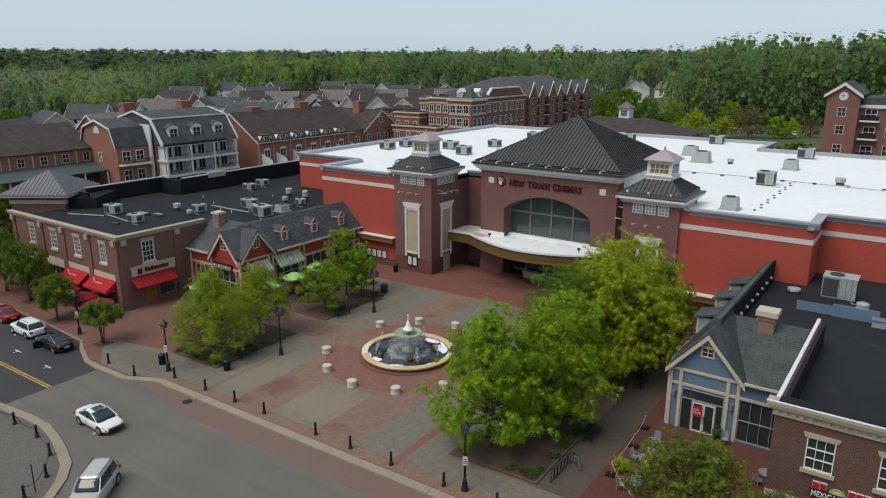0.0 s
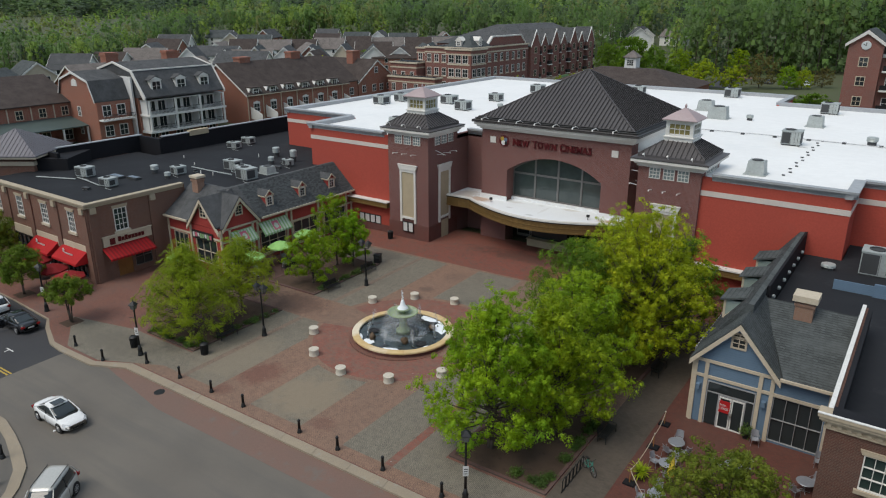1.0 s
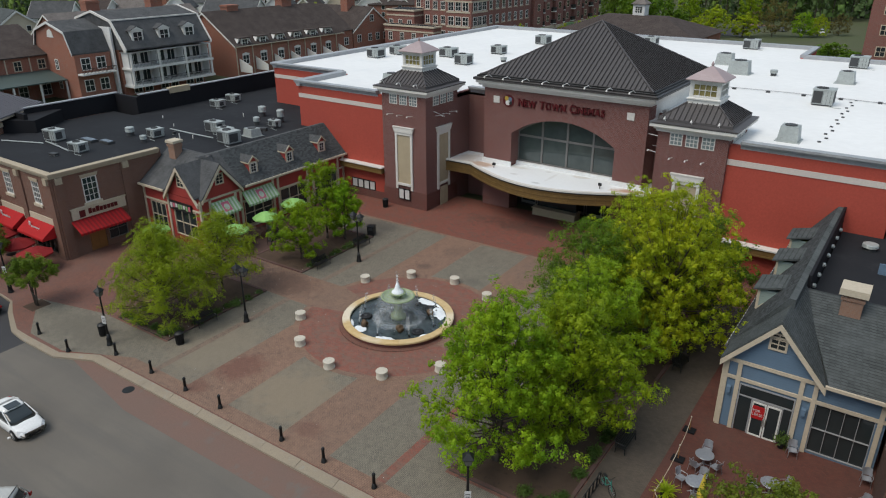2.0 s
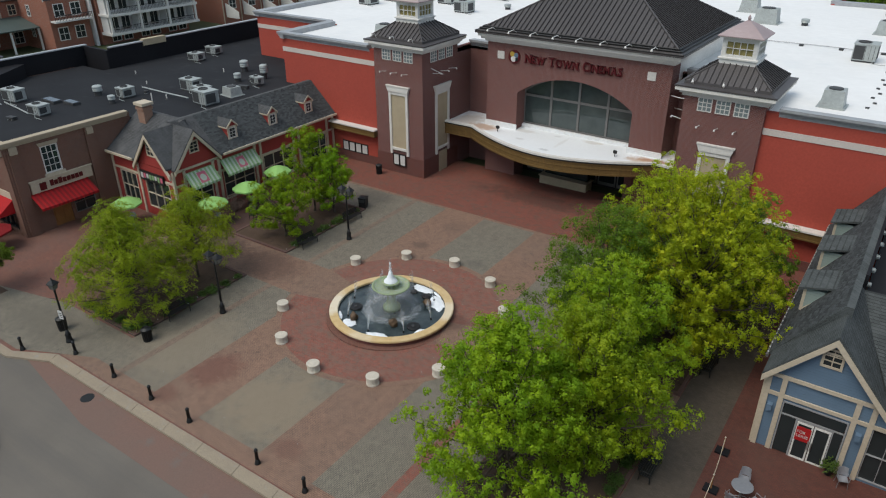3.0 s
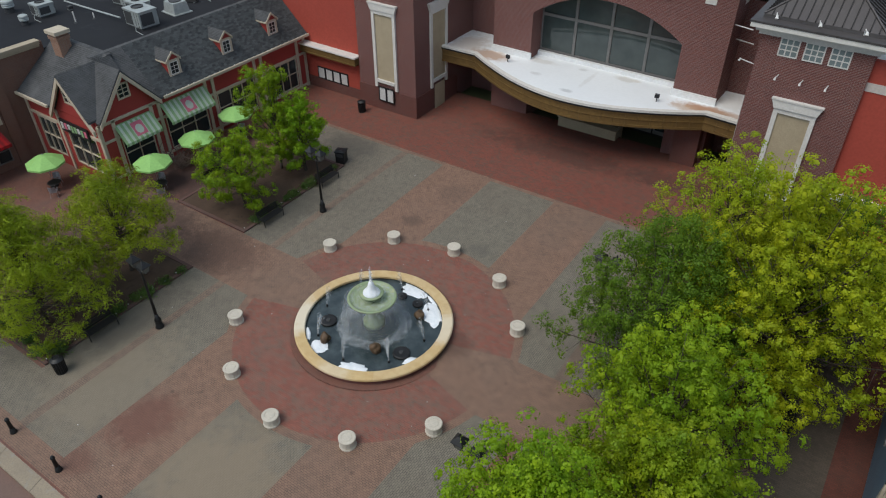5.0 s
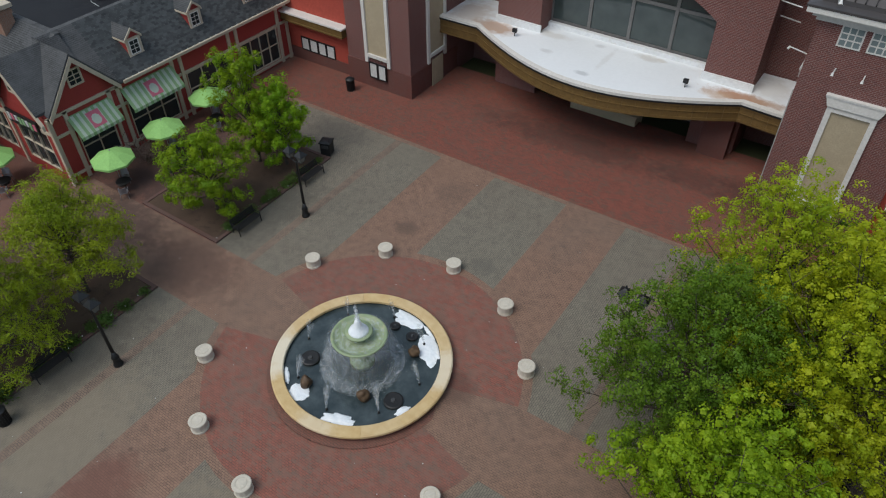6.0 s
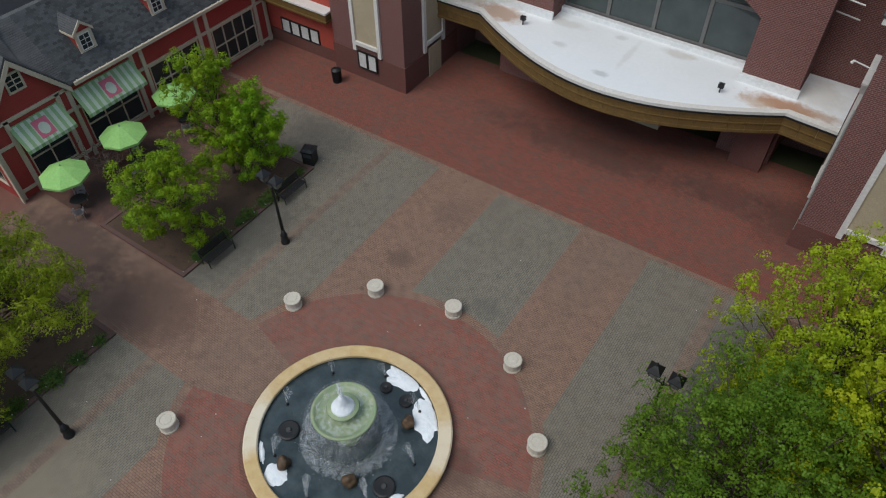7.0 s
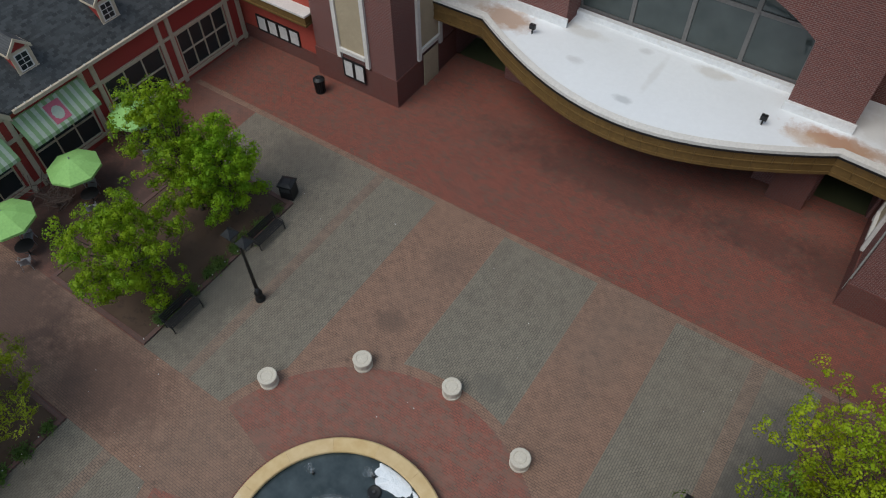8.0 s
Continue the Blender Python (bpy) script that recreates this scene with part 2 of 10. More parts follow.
def leafy(name, a, b, c, patch=0.55, through_leaf=0.36):
    k = Nodes(name)
    g = k.n("ShaderNodeNewGeometry")
    o = k.n("ShaderNodeObjectInfo")
    col = k.mix(k.math("ADD", k.math("MULTIPLY", g.outputs["Random Per Island"], 0.2), k.math("MULTIPLY", k.ramp(k.noise(g.outputs["Position"], patch * 3.2, 2), 0.35, 0.65), 0.8)), a, b)
    col = k.mix(k.ramp(k.noise(g.outputs["Position"], patch, 3), 0.38, 0.66), col, c)
    hsv = k.n("ShaderNodeHueSaturation", Color=col, Value=k.math("ADD", k.math("MULTIPLY", o.outputs["Random"], 0.2), 0.9), Hue=k.ramp(o.outputs["Random"], -24.0, 25.0))
    k.put(k.b, "Base Color", hsv.outputs[0])
    k.put(k.b, "Roughness", 0.55)
    k.put(k.b, "Specular IOR Level", 0.25)
    tr = k.n("ShaderNodeBsdfTranslucent", Color=hsv.outputs[0])
    mix = k.n("ShaderNodeMixShader", _0=through_leaf, _1=k.b.outputs[0], _2=tr.outputs[0])
    k.t.links.new(mix.outputs[0], k.t.nodes["Material Output"].inputs["Surface"])
    return k.m


def glassy(name, col, rough=0.04, spec=0.6, tone=None):
    k = Nodes(name)
    c = k.mix(k.noise(k.place(), 0.8, 2), col, tone) if tone else col
    return k.done(c, rough, 0.0, spec)


M = {
    "ground": mottled("grass_and_earth", (0.06, 0.085, 0.03), (0.075, 0.08, 0.04), 0.95, big=0.04, small=1.5),
    "grass": mottled("mown_grass", (0.09, 0.13, 0.035), (0.13, 0.15, 0.05), 0.95, big=0.1, small=4),
    "asphalt": mottled("dark_asphalt", (0.04, 0.04, 0.044), (0.052, 0.051, 0.053), 0.85, big=0.15, small=25, bump=0.3),
    "street_red": mottled("red_street_band", (0.185, 0.108, 0.086), (0.165, 0.108, 0.088), 0.85, big=0.3, small=12, wear=(0.14, 0.12, 0.104)),
    "concrete": mottled("kerb_concrete", (0.32, 0.262, 0.19), (0.265, 0.22, 0.165), 0.85, big=0.8, small=14, wear=(0.27, 0.25, 0.22)),
    # dark rows by the west beds put under-tree shade and damp into the brick
    "pave_brown": bricky("brown_paving_brick", (0.2, 0.088, 0.064), (0.155, 0.07, 0.054), (0.085, 0.056, 0.045), "floor", 0.2, 0.1, 0.012, dirt=(0.12, 0.1, 0.09), dirty=0.5, stain_shade=((-59.0, 54.0, 4.0, 7.0, 0.75, (0.05, 0.034, 0.03)), (-58.5, 43.0, 4.5, 6.0, 0.65, (0.055, 0.036, 0.031)), (-50.6, 57.0, 1.6, 5.0, 0.5, (0.06, 0.05, 0.043)))),
    "pave_ring": bricky("weathered_red_ring_brick", (0.262, 0.094, 0.068), (0.196, 0.078, 0.058), (0.11, 0.062, 0.052), "floor", 0.2, 0.1, 0.015, dirt=(0.14, 0.1, 0.08), dirty=0.7, dark=(0.155, 0.108, 0.084), dark_amt=0.12, patch=0.2, stain_shade=((-33.2, 49.4, 1.0, 1.3, 0.6, (0.1, 0.05, 0.04)), (-31.5, 41.4, 1.6, 1.1, 0.4, (0.2, 0.1, 0.08)))),
    # the two rows at y 48 paint tree shade and damp between the west beds
    "pave_tan": bricky("tan_paving_brick", (0.25, 0.15, 0.106), (0.192, 0.118, 0.086), (0.1, 0.07, 0.055), "floor", 0.2, 0.1, 0.013, dirt=(0.135, 0.105, 0.085), dirty=0.65, patch=0.13, dots=0.6, stain_shade=((-33.1, 49.4, 1.0, 1.3, 0.6, (0.1, 0.06, 0.048)), (-50.5, 48.0, 4.6, 2.6, 0.55, (0.085, 0.05, 0.041)), (-57.5, 48.0, 5.0, 3.4, 0.75, (0.06, 0.038, 0.033)), (-43.0, 36.8, 1.9, 2.2, 0.55, (0.13, 0.05, 0.04)), (-43.6, 33.6, 1.2, 1.0, 0.45, (0.12, 0.05, 0.04)), (-42.0, 57.2, 0.9, 0.8, 0.5, (0.08, 0.06, 0.05)), (-41.5, 61.5, 1.5, 1.4, 0.35, (0.11, 0.08, 0.065)), (-34.0, 34.5, 1.3, 1.0, 0.4, (0.12, 0.055, 0.045)))),
    # rows at x -49.8 paint tree shade and damp along the west beds
    # the row at x -25.6 paints the shade of tower and trees
    "pave_grey": bricky("grey_paving_brick", (0.2, 0.178, 0.14), (0.155, 0.139, 0.11), (0.085, 0.076, 0.064), "turned", 0.2, 0.1, 0.014, dirt=(0.145, 0.115, 0.09), dirty=0.6, patch=0.1, dots=0.35, stain_shade=((-37.5, 36.5, 4.5, 4.0, 0.7, (0.235, 0.185, 0.13)), (-46.5, 37.5, 3.5, 5.0, 0.55, (0.225, 0.185, 0.135)), (-36.5, 57.0, 0.9, 0.8, 0.4, (0.09, 0.085, 0.075)), (-40.6, 42.4, 2.2, 1.0, 0.35, (0.1, 0.105, 0.1)), (-52.0, 63.0, 3.0, 1.6, 0.4, (0.07, 0.065, 0.06)), (-49.8, 54.0, 2.2, 5.5, 0.6, (0.075, 0.07, 0.06)), (-49.8, 41.0, 2.0, 5.0, 0.55, (0.075, 0.068, 0.058)), (-57.5, 33.8, 5.5, 2.2, 0.5, (0.11, 0.098, 0.08)), (-25.6, 58.5, 2.3, 6.0, 0.65, (0.075, 0.071, 0.065)))),
    "pave_faint": bricky("faint_pink_paving_brick", (0.215, 0.155, 0.118), (0.165, 0.12, 0.092), (0.085, 0.07, 0.058), "floor", 0.2, 0.1, 0.013, dirt=(0.125, 0.1, 0.08), dirty=0.8, patch=0.13),
    # rows at x -38 and -30 combine painted canopy shade with wet streaks
    # the row at x -25.3 paints the right tower's shade into the apron
    "pave_red": bricky("red_paving_brick", (0.235, 0.072, 0.05), (0.17, 0.058, 0.042), (0.1, 0.052, 0.042), "floor", 0.2, 0.1, 0.014, dirt=(0.12, 0.075, 0.06), dirty=0.45, dark=(0.12, 0.075, 0.058), dark_amt=0.04, stain_shade=((-38.0, 70.4, 8.0, 1.7, 0.55, (0.055, 0.032, 0.027)), (-30.0, 70.8, 3.2, 1.6, 0.5, (0.06, 0.035, 0.03)), (-25.3, 70.6, 3.4, 2.6, 0.55, (0.06, 0.03, 0.025)), (-33.2, 49.4, 1.0, 1.3, 0.6, (0.1, 0.05, 0.04)))),
    "pave_walk": bricky("grey_brown_walk_brick", (0.098, 0.079, 0.062), (0.073, 0.059, 0.047), (0.065, 0.055, 0.047), "floor", 0.2, 0.1, 0.013, dirt=(0.075, 0.062, 0.052), dirty=0.7),
    "pave_terrace": bricky("terrace_red_brick", (0.125, 0.043, 0.032), (0.092, 0.034, 0.026), (0.065, 0.036, 0.03), "floor", 0.2, 0.1, 0.013, dirt=(0.09, 0.055, 0.045), dirty=0.6),
    "pave_dark": bricky("dark_paving_brick", (0.13, 0.065, 0.055), (0.1, 0.055, 0.05), (0.08, 0.06, 0.05), "floor", 0.2, 0.1, 0.012),
    "cobble": bricky("island_cobble", (0.13, 0.12, 0.105), (0.16, 0.14, 0.12), (0.08, 0.075, 0.07), "floor", 0.14, 0.12, 0.02),
    "mulch": mottled("bark_mulch", (0.06, 0.038, 0.026), (0.085, 0.055, 0.038), 0.95, big=0.8, small=18, bump=0.9, wear=(0.035, 0.024, 0.018)),
    "yellow_paint": mottled("yellow_road_paint", (0.5, 0.33, 0.05), (0.42, 0.29, 0.06), 0.8),
    "white_paint": mottled("white_paint", (0.72, 0.71, 0.68), (0.64, 0.63, 0.6), 0.55, big=0.5, small=6, bump=0.06),
    "cornice_tan": mottled("tan_cast_cornice", (0.43, 0.355, 0.255), (0.38, 0.315, 0.23), 0.75, big=0.8, small=8, wear=(0.33, 0.27, 0.2)),
    "cream": mottled("cream_trim_paint", (0.55, 0.47, 0.36), (0.5, 0.43, 0.33), 0.6, big=0.6, small=7, bump=0.06),
    "red_stucco": mottled("red_stucco", (0.42, 0.075, 0.05), (0.37, 0.066, 0.046), 0.85, big=0.16, small=6, bump=0.2, wear=(0.34, 0.07, 0.05)),
    "brick_maroon": bricky("maroon_brick", (0.17, 0.06, 0.05), (0.12, 0.047, 0.043), (0.25, 0.18, 0.165), bw=0.24, bh=0.088, gap=0.012, dirt=(0.14, 0.06, 0.055), dirty=0.3),
    "brick_plinth": bricky("plinth_brick", (0.15, 0.045, 0.035), (0.12, 0.04, 0.033), (0.14, 0.09, 0.08), bw=0.22, bh=0.078, gap=0.009),
    "brick_brown": bricky("brown_brick", (0.185, 0.088, 0.061), (0.145, 0.07, 0.05), (0.2, 0.14, 0.115), bw=0.22, bh=0.078, gap=0.009),
    "brick_dark": bricky("dark_brown_brick", (0.118, 0.049, 0.034), (0.078, 0.035, 0.025), (0.15, 0.1, 0.08), bw=0.22, bh=0.08, gap=0.012),
    "brick_orange": bricky("orange_red_brick", (0.31, 0.115, 0.074), (0.25, 0.094, 0.063), (0.27, 0.19, 0.155), bw=0.22, bh=0.078, gap=0.008, dirty=0.3),
    "brick_far": bricky("far_red_brick", (0.235, 0.092, 0.074), (0.195, 0.076, 0.062), (0.22, 0.155, 0.13), bw=0.22, bh=0.078, gap=0.008, dirty=0.3),
    "stucco_tan": mottled("tan_stucco_panel", (0.46, 0.38, 0.26), (0.4, 0.33, 0.225), 0.9, big=1.3, small=14, bump=0.3, wear=(0.34, 0.29, 0.2)),
    "trim_white": mottled("white_stucco_trim", (0.7, 0.675, 0.63), (0.63, 0.61, 0.575), 0.7, big=0.7, small=8),
    "stripe": mottled("pale_stripe", (0.62, 0.55, 0.5), (0.56, 0.5, 0.46), 0.8),
    "roof_white": mottled("white_roof_membrane", (0.785, 0.785, 0.775), (0.735, 0.735, 0.727), 0.6, big=0.07, small=1.2, bump=0.05, mott=0.4, wear=(0.68, 0.69, 0.69)),
    "flashing": mottled("painted_flashing", (0.8, 0.81, 0.81), (0.72, 0.73, 0.73), 0.5, big=0.6, small=5, bump=0.05, wear=(0.6, 0.58, 0.54)),
    "canopy_white": mottled("canopy_membrane", (0.8, 0.825, 0.84), (0.73, 0.755, 0.775), 0.6, big=0.12, small=5, bump=0.04, mott=0.25, stain_shade=((-46.1, 73.5, 1.9, 1.2, 0.85, (0.42, 0.27, 0.18)), (-48.8, 74.6, 1.9, 2.2, 0.6, (0.45, 0.36, 0.28)), (-28.9, 73.5, 2.6, 0.95, 0.95, (0.4, 0.22, 0.13)), (-30.2, 73.0, 1.2, 0.7, 0.6, (0.5, 0.36, 0.25)), (-27.6, 75.4, 1.6, 1.9, 0.5, (0.5, 0.47, 0.43)), (-35.3, 75.1, 1.1, 0.5, 0.5, (0.5, 0.46, 0.4)), (-37.6, 73.4, 0.25, 1.9, 0.35, (0.55, 0.54, 0.52)), (-42.0, 74.6, 1.6, 0.5, 0.45, (0.52, 0.49, 0.44)), (-27.0, 73.6, 1.3, 0.6, 0.7, (0.42, 0.28, 0.19)), (-30.6, 75.0, 0.8, 0.5, 0.35, (0.6, 0.52, 0.44)), (-38.1, 70.9, 0.62, 0.34, 0.6, (0.4, 0.42, 0.43)), (-41.4, 72.3, 0.5, 0.36, 0.55, (0.5, 0.5, 0.5)), (-38.7, 74.9, 0.4, 0.3, 0.5, (0.5, 0.5, 0.5)), (-34.5, 75.2, 0.5, 0.3, 0.4, (0.55, 0.5, 0.42)), (-43.0, 74.9, 0.6, 0.3, 0.5, (0.5, 0.48, 0.44)))),
    "coping": mottled("grey_metal_coping", (0.42, 0.43, 0.44), (0.36, 0.37, 0.385), 0.45, 0.3, big=0.4, small=3, bump=0.03),
    "roof_black": mottled("black_roof_membrane", (0.017, 0.018, 0.0215), (0.025, 0.0265, 0.03), 0.8, spec=0.12, big=0.16, small=1.8, bump=0.12, wear=(0.034, 0.036, 0.04)),
    "parapet_black": mottled("black_parapet", (0.012, 0.012, 0.0145), (0.017, 0.017, 0.0195), 0.7, spec=0.12, big=0.2, small=3),
    "seam_roof": mottled("dark_standing_seam_metal", (0.075, 0.068, 0.069), (0.094, 0.086, 0.086), 0.5, 0.35, big=0.3, small=4, bump=0.03, spec=0.4),
    "seam_edge": mottled("dark_seam_edge", (0.024, 0.022, 0.023), (0.03, 0.028, 0.028), 0.5, 0.2),
    "seam_grey": mottled("grey_standing_seam_metal", (0.13, 0.123, 0.135), (0.16, 0.152, 0.165), 0.5, 0.3, big=0.3, small=4, bump=0.03),
    "copper_pink": mottled("weathered_pinkish_metal", (0.34, 0.26, 0.265), (0.4, 0.32, 0.32), 0.55, 0.2, big=0.5, small=5),
    "louver": mottled("yellowed_glass", (0.33, 0.28, 0.1), (0.22, 0.19, 0.08), 0.3, big=1.0, small=5),
    "gold": mottled("ochre_fascia", (0.175, 0.105, 0.034), (0.135, 0.08, 0.027), 0.6, big=0.9, small=5, wear=(0.125, 0.075, 0.03)),
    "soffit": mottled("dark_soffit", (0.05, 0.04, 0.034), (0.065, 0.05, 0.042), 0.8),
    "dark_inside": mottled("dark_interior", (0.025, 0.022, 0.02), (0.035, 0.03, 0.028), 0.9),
    "glass": glassy("window_glass", (0.018, 0.024, 0.026), 0.05, 0.42, (0.03, 0.038, 0.04)),
    # the paler noise tone paints reflections into the arched window's panes
    "glass_arch": glassy("hall_window_glass", (0.02, 0.034, 0.032), 0.05, 0.6, (0.075, 0.092, 0.09)),
    "glass_lit": glassy("pale_window_glass", (0.22, 0.265, 0.27), 0.08, 0.5, (0.15, 0.18, 0.185)),
    "glass_green": glassy("greenish_window_glass", (0.022, 0.036, 0.033), 0.06, 0.3, (0.036, 0.054, 0.05)),
    "frame_grey": mottled("grey_metal_frame", (0.2, 0.19, 0.18), (0.165, 0.16, 0.155), 0.5, 0.3),
    "frame_black": mottled("black_metal", (0.014, 0.014, 0.015), (0.02, 0.02, 0.021), 0.5, 0.2, spec=0.4),
    "iron": mottled("black_cast_iron", (0.012, 0.013, 0.014), (0.019, 0.02, 0.021), 0.48, 0.3, spec=0.45),
    "paper": mottled("white_poster", (0.62, 0.62, 0.6), (0.55, 0.55, 0.54), 0.4, big=0.9, small=5),
    "sign_maroon": mottled("maroon_letters", (0.11, 0.008, 0.011), (0.085, 0.007, 0.01), 0.5),
    "shingle_dark": shingled("charcoal_shingles", (0.07, 0.072, 0.074), (0.094, 0.096, 0.099)),
    "shingle_grey": shingled("grey_shingles", (0.06, 0.067, 0.068), (0.085, 0.094, 0.095)),
    "shingle_brown": shingled("brown_shingles", (0.06, 0.048, 0.044), (0.075, 0.061, 0.056)),
    "shingle_tan": shingled("greyish_brown_shingles", (0.15, 0.132, 0.122), (0.18, 0.16, 0.15)),
    "shingle_piece": None,
    "red_board": lapped("red_lap_siding", (0.32, 0.045, 0.038), (0.28, 0.04, 0.035)),
    "blue_board": lapped("blue_lap_siding", (0.115, 0.178, 0.25), (0.1, 0.155, 0.222)),
    "white_board": lapped("white_lap_siding", (0.66, 0.66, 0.65), (0.6, 0.6, 0.6), 0.25),
    "green_board": lapped("pale_green_siding", (0.26, 0.32, 0.3), (0.22, 0.28, 0.265)),
    "awning_red": mottled("red_awning_canvas", (0.43, 0.012, 0.014), (0.36, 0.012, 0.014), 0.8, big=1.2, small=8),
    "awning_green": mottled("green_awning_canvas", (0.22, 0.36, 0.18), (0.25, 0.39, 0.2), 0.8),
    "awning_white": mottled("pale_awning_canvas", (0.5, 0.58, 0.48), (0.46, 0.53, 0.44), 0.8),
    "awning_dark": mottled("dark_red_awning_canvas", (0.26, 0.012, 0.014), (0.22, 0.012, 0.014), 0.8),
    "pink": mottled("pink_print", (0.62, 0.16, 0.22), (0.55, 0.14, 0.2), 0.7),
    "umbrella_green": mottled("lime_umbrella_canvas", (0.3, 0.56, 0.18), (0.26, 0.5, 0.15), 0.75),
    "umbrella_yellow": mottled("yellow_umbrella_canvas", (0.65, 0.5, 0.06), (0.58, 0.44, 0.06), 0.75),
    "wood": mottled("stained_wood_door", (0.3, 0.14, 0.045), (0.24, 0.11, 0.036), 0.5, big=1.0, small=9),
    "tan_brick": bricky("tan_chimney_brick", (0.28, 0.15, 0.1), (0.24, 0.125, 0.085), (0.26, 0.2, 0.16), bw=0.2, bh=0.075),
    "unit": mottled("galvanised_unit", (0.47, 0.5, 0.485), (0.38, 0.41, 0.4), 0.5, 0.35, big=1.1, small=6, wear=(0.28, 0.27, 0.25)),
    "unit_dark": mottled("unit_grille", (0.05, 0.052, 0.054), (0.075, 0.076, 0.078), 0.6, 0.3, small=20),
    "stone": mottled("cast_stone", (0.6, 0.55, 0.46), (0.52, 0.475, 0.4), 0.85, big=1.2, small=14, bump=0.25, wear=(0.44, 0.41, 0.35)),
    "fount_green": mottled("green_patina_bowl", (0.21, 0.29, 0.16), (0.3, 0.36, 0.22), 0.5, big=1.1, small=7, wear=(0.4, 0.4, 0.24)),
    "bronze": mottled("weathered_bronze", (0.14, 0.085, 0.045), (0.09, 0.06, 0.04), 0.55, 0.3, big=2.0, small=9),
    "bark": mottled("tree_bark", (0.06, 0.047, 0.037), (0.085, 0.068, 0.055), 0.95, big=2.0, small=20, bump=0.8),
    "steel": mottled("grey_cafe_metal", (0.38, 0.39, 0.42), (0.32, 0.33, 0.36), 0.4, 0.5),
    "car_white": mottled("white_car_paint", (0.75, 0.75, 0.74), (0.72, 0.72, 0.71), 0.2, spec=0.6, bump=0.0),
    "car_silver": mottled("champagne_car_paint", (0.52, 0.51, 0.47), (0.48, 0.47, 0.44), 0.25, 0.25, spec=0.6, bump=0.0),
    "car_black": mottled("black_car_paint", (0.012, 0.012, 0.014), (0.016, 0.016, 0.018), 0.15, spec=0.6, bump=0.0),
    "car_red": mottled("red_car_paint", (0.4, 0.015, 0.012), (0.36, 0.014, 0.012), 0.2, spec=0.6, bump=0.0),
    "car_grey": mottled("grey_car_paint", (0.2, 0.21, 0.22), (0.18, 0.19, 0.2), 0.25, 0.3, spec=0.6, bump=0.0),
    "tyre": mottled("tyre_rubber", (0.016, 0.016, 0.016), (0.022, 0.022, 0.022), 0.9),
    "chrome": mottled("light_alloy", (0.5, 0.5, 0.5), (0.42, 0.42, 0.43), 0.3, 0.8),
    "car_glass": glassy("car_glass", (0.02, 0.026, 0.028), 0.03, 0.7),
    "tail": mottled("red_lamp_lens", (0.3, 0.012, 0.012), (0.25, 0.01, 0.01), 0.2),
    "skylight": glassy("dusty_skylight", (0.05, 0.068, 0.085), 0.2, 0.4, (0.09, 0.115, 0.14)),
    "lens": mottled("clear_lamp_lens", (0.6, 0.6, 0.6), (0.5, 0.5, 0.52), 0.15),
    "lamp_glass": mottled("frosted_lantern_glass", (0.16, 0.165, 0.15), (0.12, 0.125, 0.115), 0.25),
    "leaf_bright": leafy("young_oak_leaves", (0.225, 0.355, 0.0103), (0.335, 0.445, 0.0138), (0.165, 0.295, 0.012)),
    "leaf_fresh": leafy("young_maple_leaves", (0.2, 0.35, 0.0103), (0.3, 0.44, 0.0138), (0.15, 0.3, 0.012), 0.9),
    "leaf_yellow": leafy("yellowish_young_leaves", (0.345, 0.4, 0.0109), (0.45, 0.475, 0.014), (0.265, 0.35, 0.014)),
    "leaf_dark": leafy("fresh_green_leaves", (0.11, 0.22, 0.0168), (0.19, 0.31, 0.0218), (0.09, 0.19, 0.0151)),
    "leaf_olive": leafy("olive_street_leaves", (0.15, 0.198, 0.02), (0.2, 0.245, 0.026), (0.112, 0.165, 0.018)),
    "leaf_street": leafy("dusty_green_street_leaves", (0.13, 0.19, 0.018), (0.19, 0.25, 0.024), (0.1, 0.155, 0.016)),
    "leaf_rust": leafy("rusty_spring_leaves", (0.17, 0.14, 0.04), (0.22, 0.19, 0.05), (0.13, 0.13, 0.035)),
    "leaf_feather": leafy("feathery_olive_leaves", (0.265, 0.34, 0.0136), (0.34, 0.41, 0.0187), (0.21, 0.29, 0.0136)),
    # distant leaf colours carry the haze: paler and bluer than the near leaves
    "wood_far_a": leafy("hazed_green_woods", (0.131, 0.214, 0.055), (0.165, 0.253, 0.064), (0.110, 0.187, 0.052), 0.08, 0.5),
    "wood_far_b": leafy("hazed_dark_woods", (0.115, 0.176, 0.063), (0.144, 0.209, 0.071), (0.102, 0.157, 0.059), 0.08, 0.5),
    "wood_far_c": leafy("hazed_light_woods", (0.209, 0.293, 0.052), (0.250, 0.324, 0.063), (0.177, 0.261, 0.052), 0.08, 0.5),
    "wood_far_d": leafy("hazed_pine_woods", (0.065, 0.099, 0.052), (0.084, 0.117, 0.059), (0.059, 0.092, 0.050), 0.08, 0.5),
    "wood_far_e": leafy("hazed_olive_woods", (0.177, 0.198, 0.063), (0.209, 0.230, 0.073), (0.146, 0.177, 0.058), 0.08, 0.5),
    "shrub": leafy("shrub_leaves", (0.07, 0.13, 0.026), (0.12, 0.19, 0.035), (0.06, 0.11, 0.026)),
    "clock_face": mottled("white_clock_dial", (0.62, 0.66, 0.66), (0.56, 0.6, 0.6), 0.4),
}
_w = Nodes("worn_street")
_wp = _w.place()
_wv = _w.n("ShaderNodeVectorMath", _0=_wp, _1=(0.07, 0.75, 0.0))
_wv.operation = "MULTIPLY"
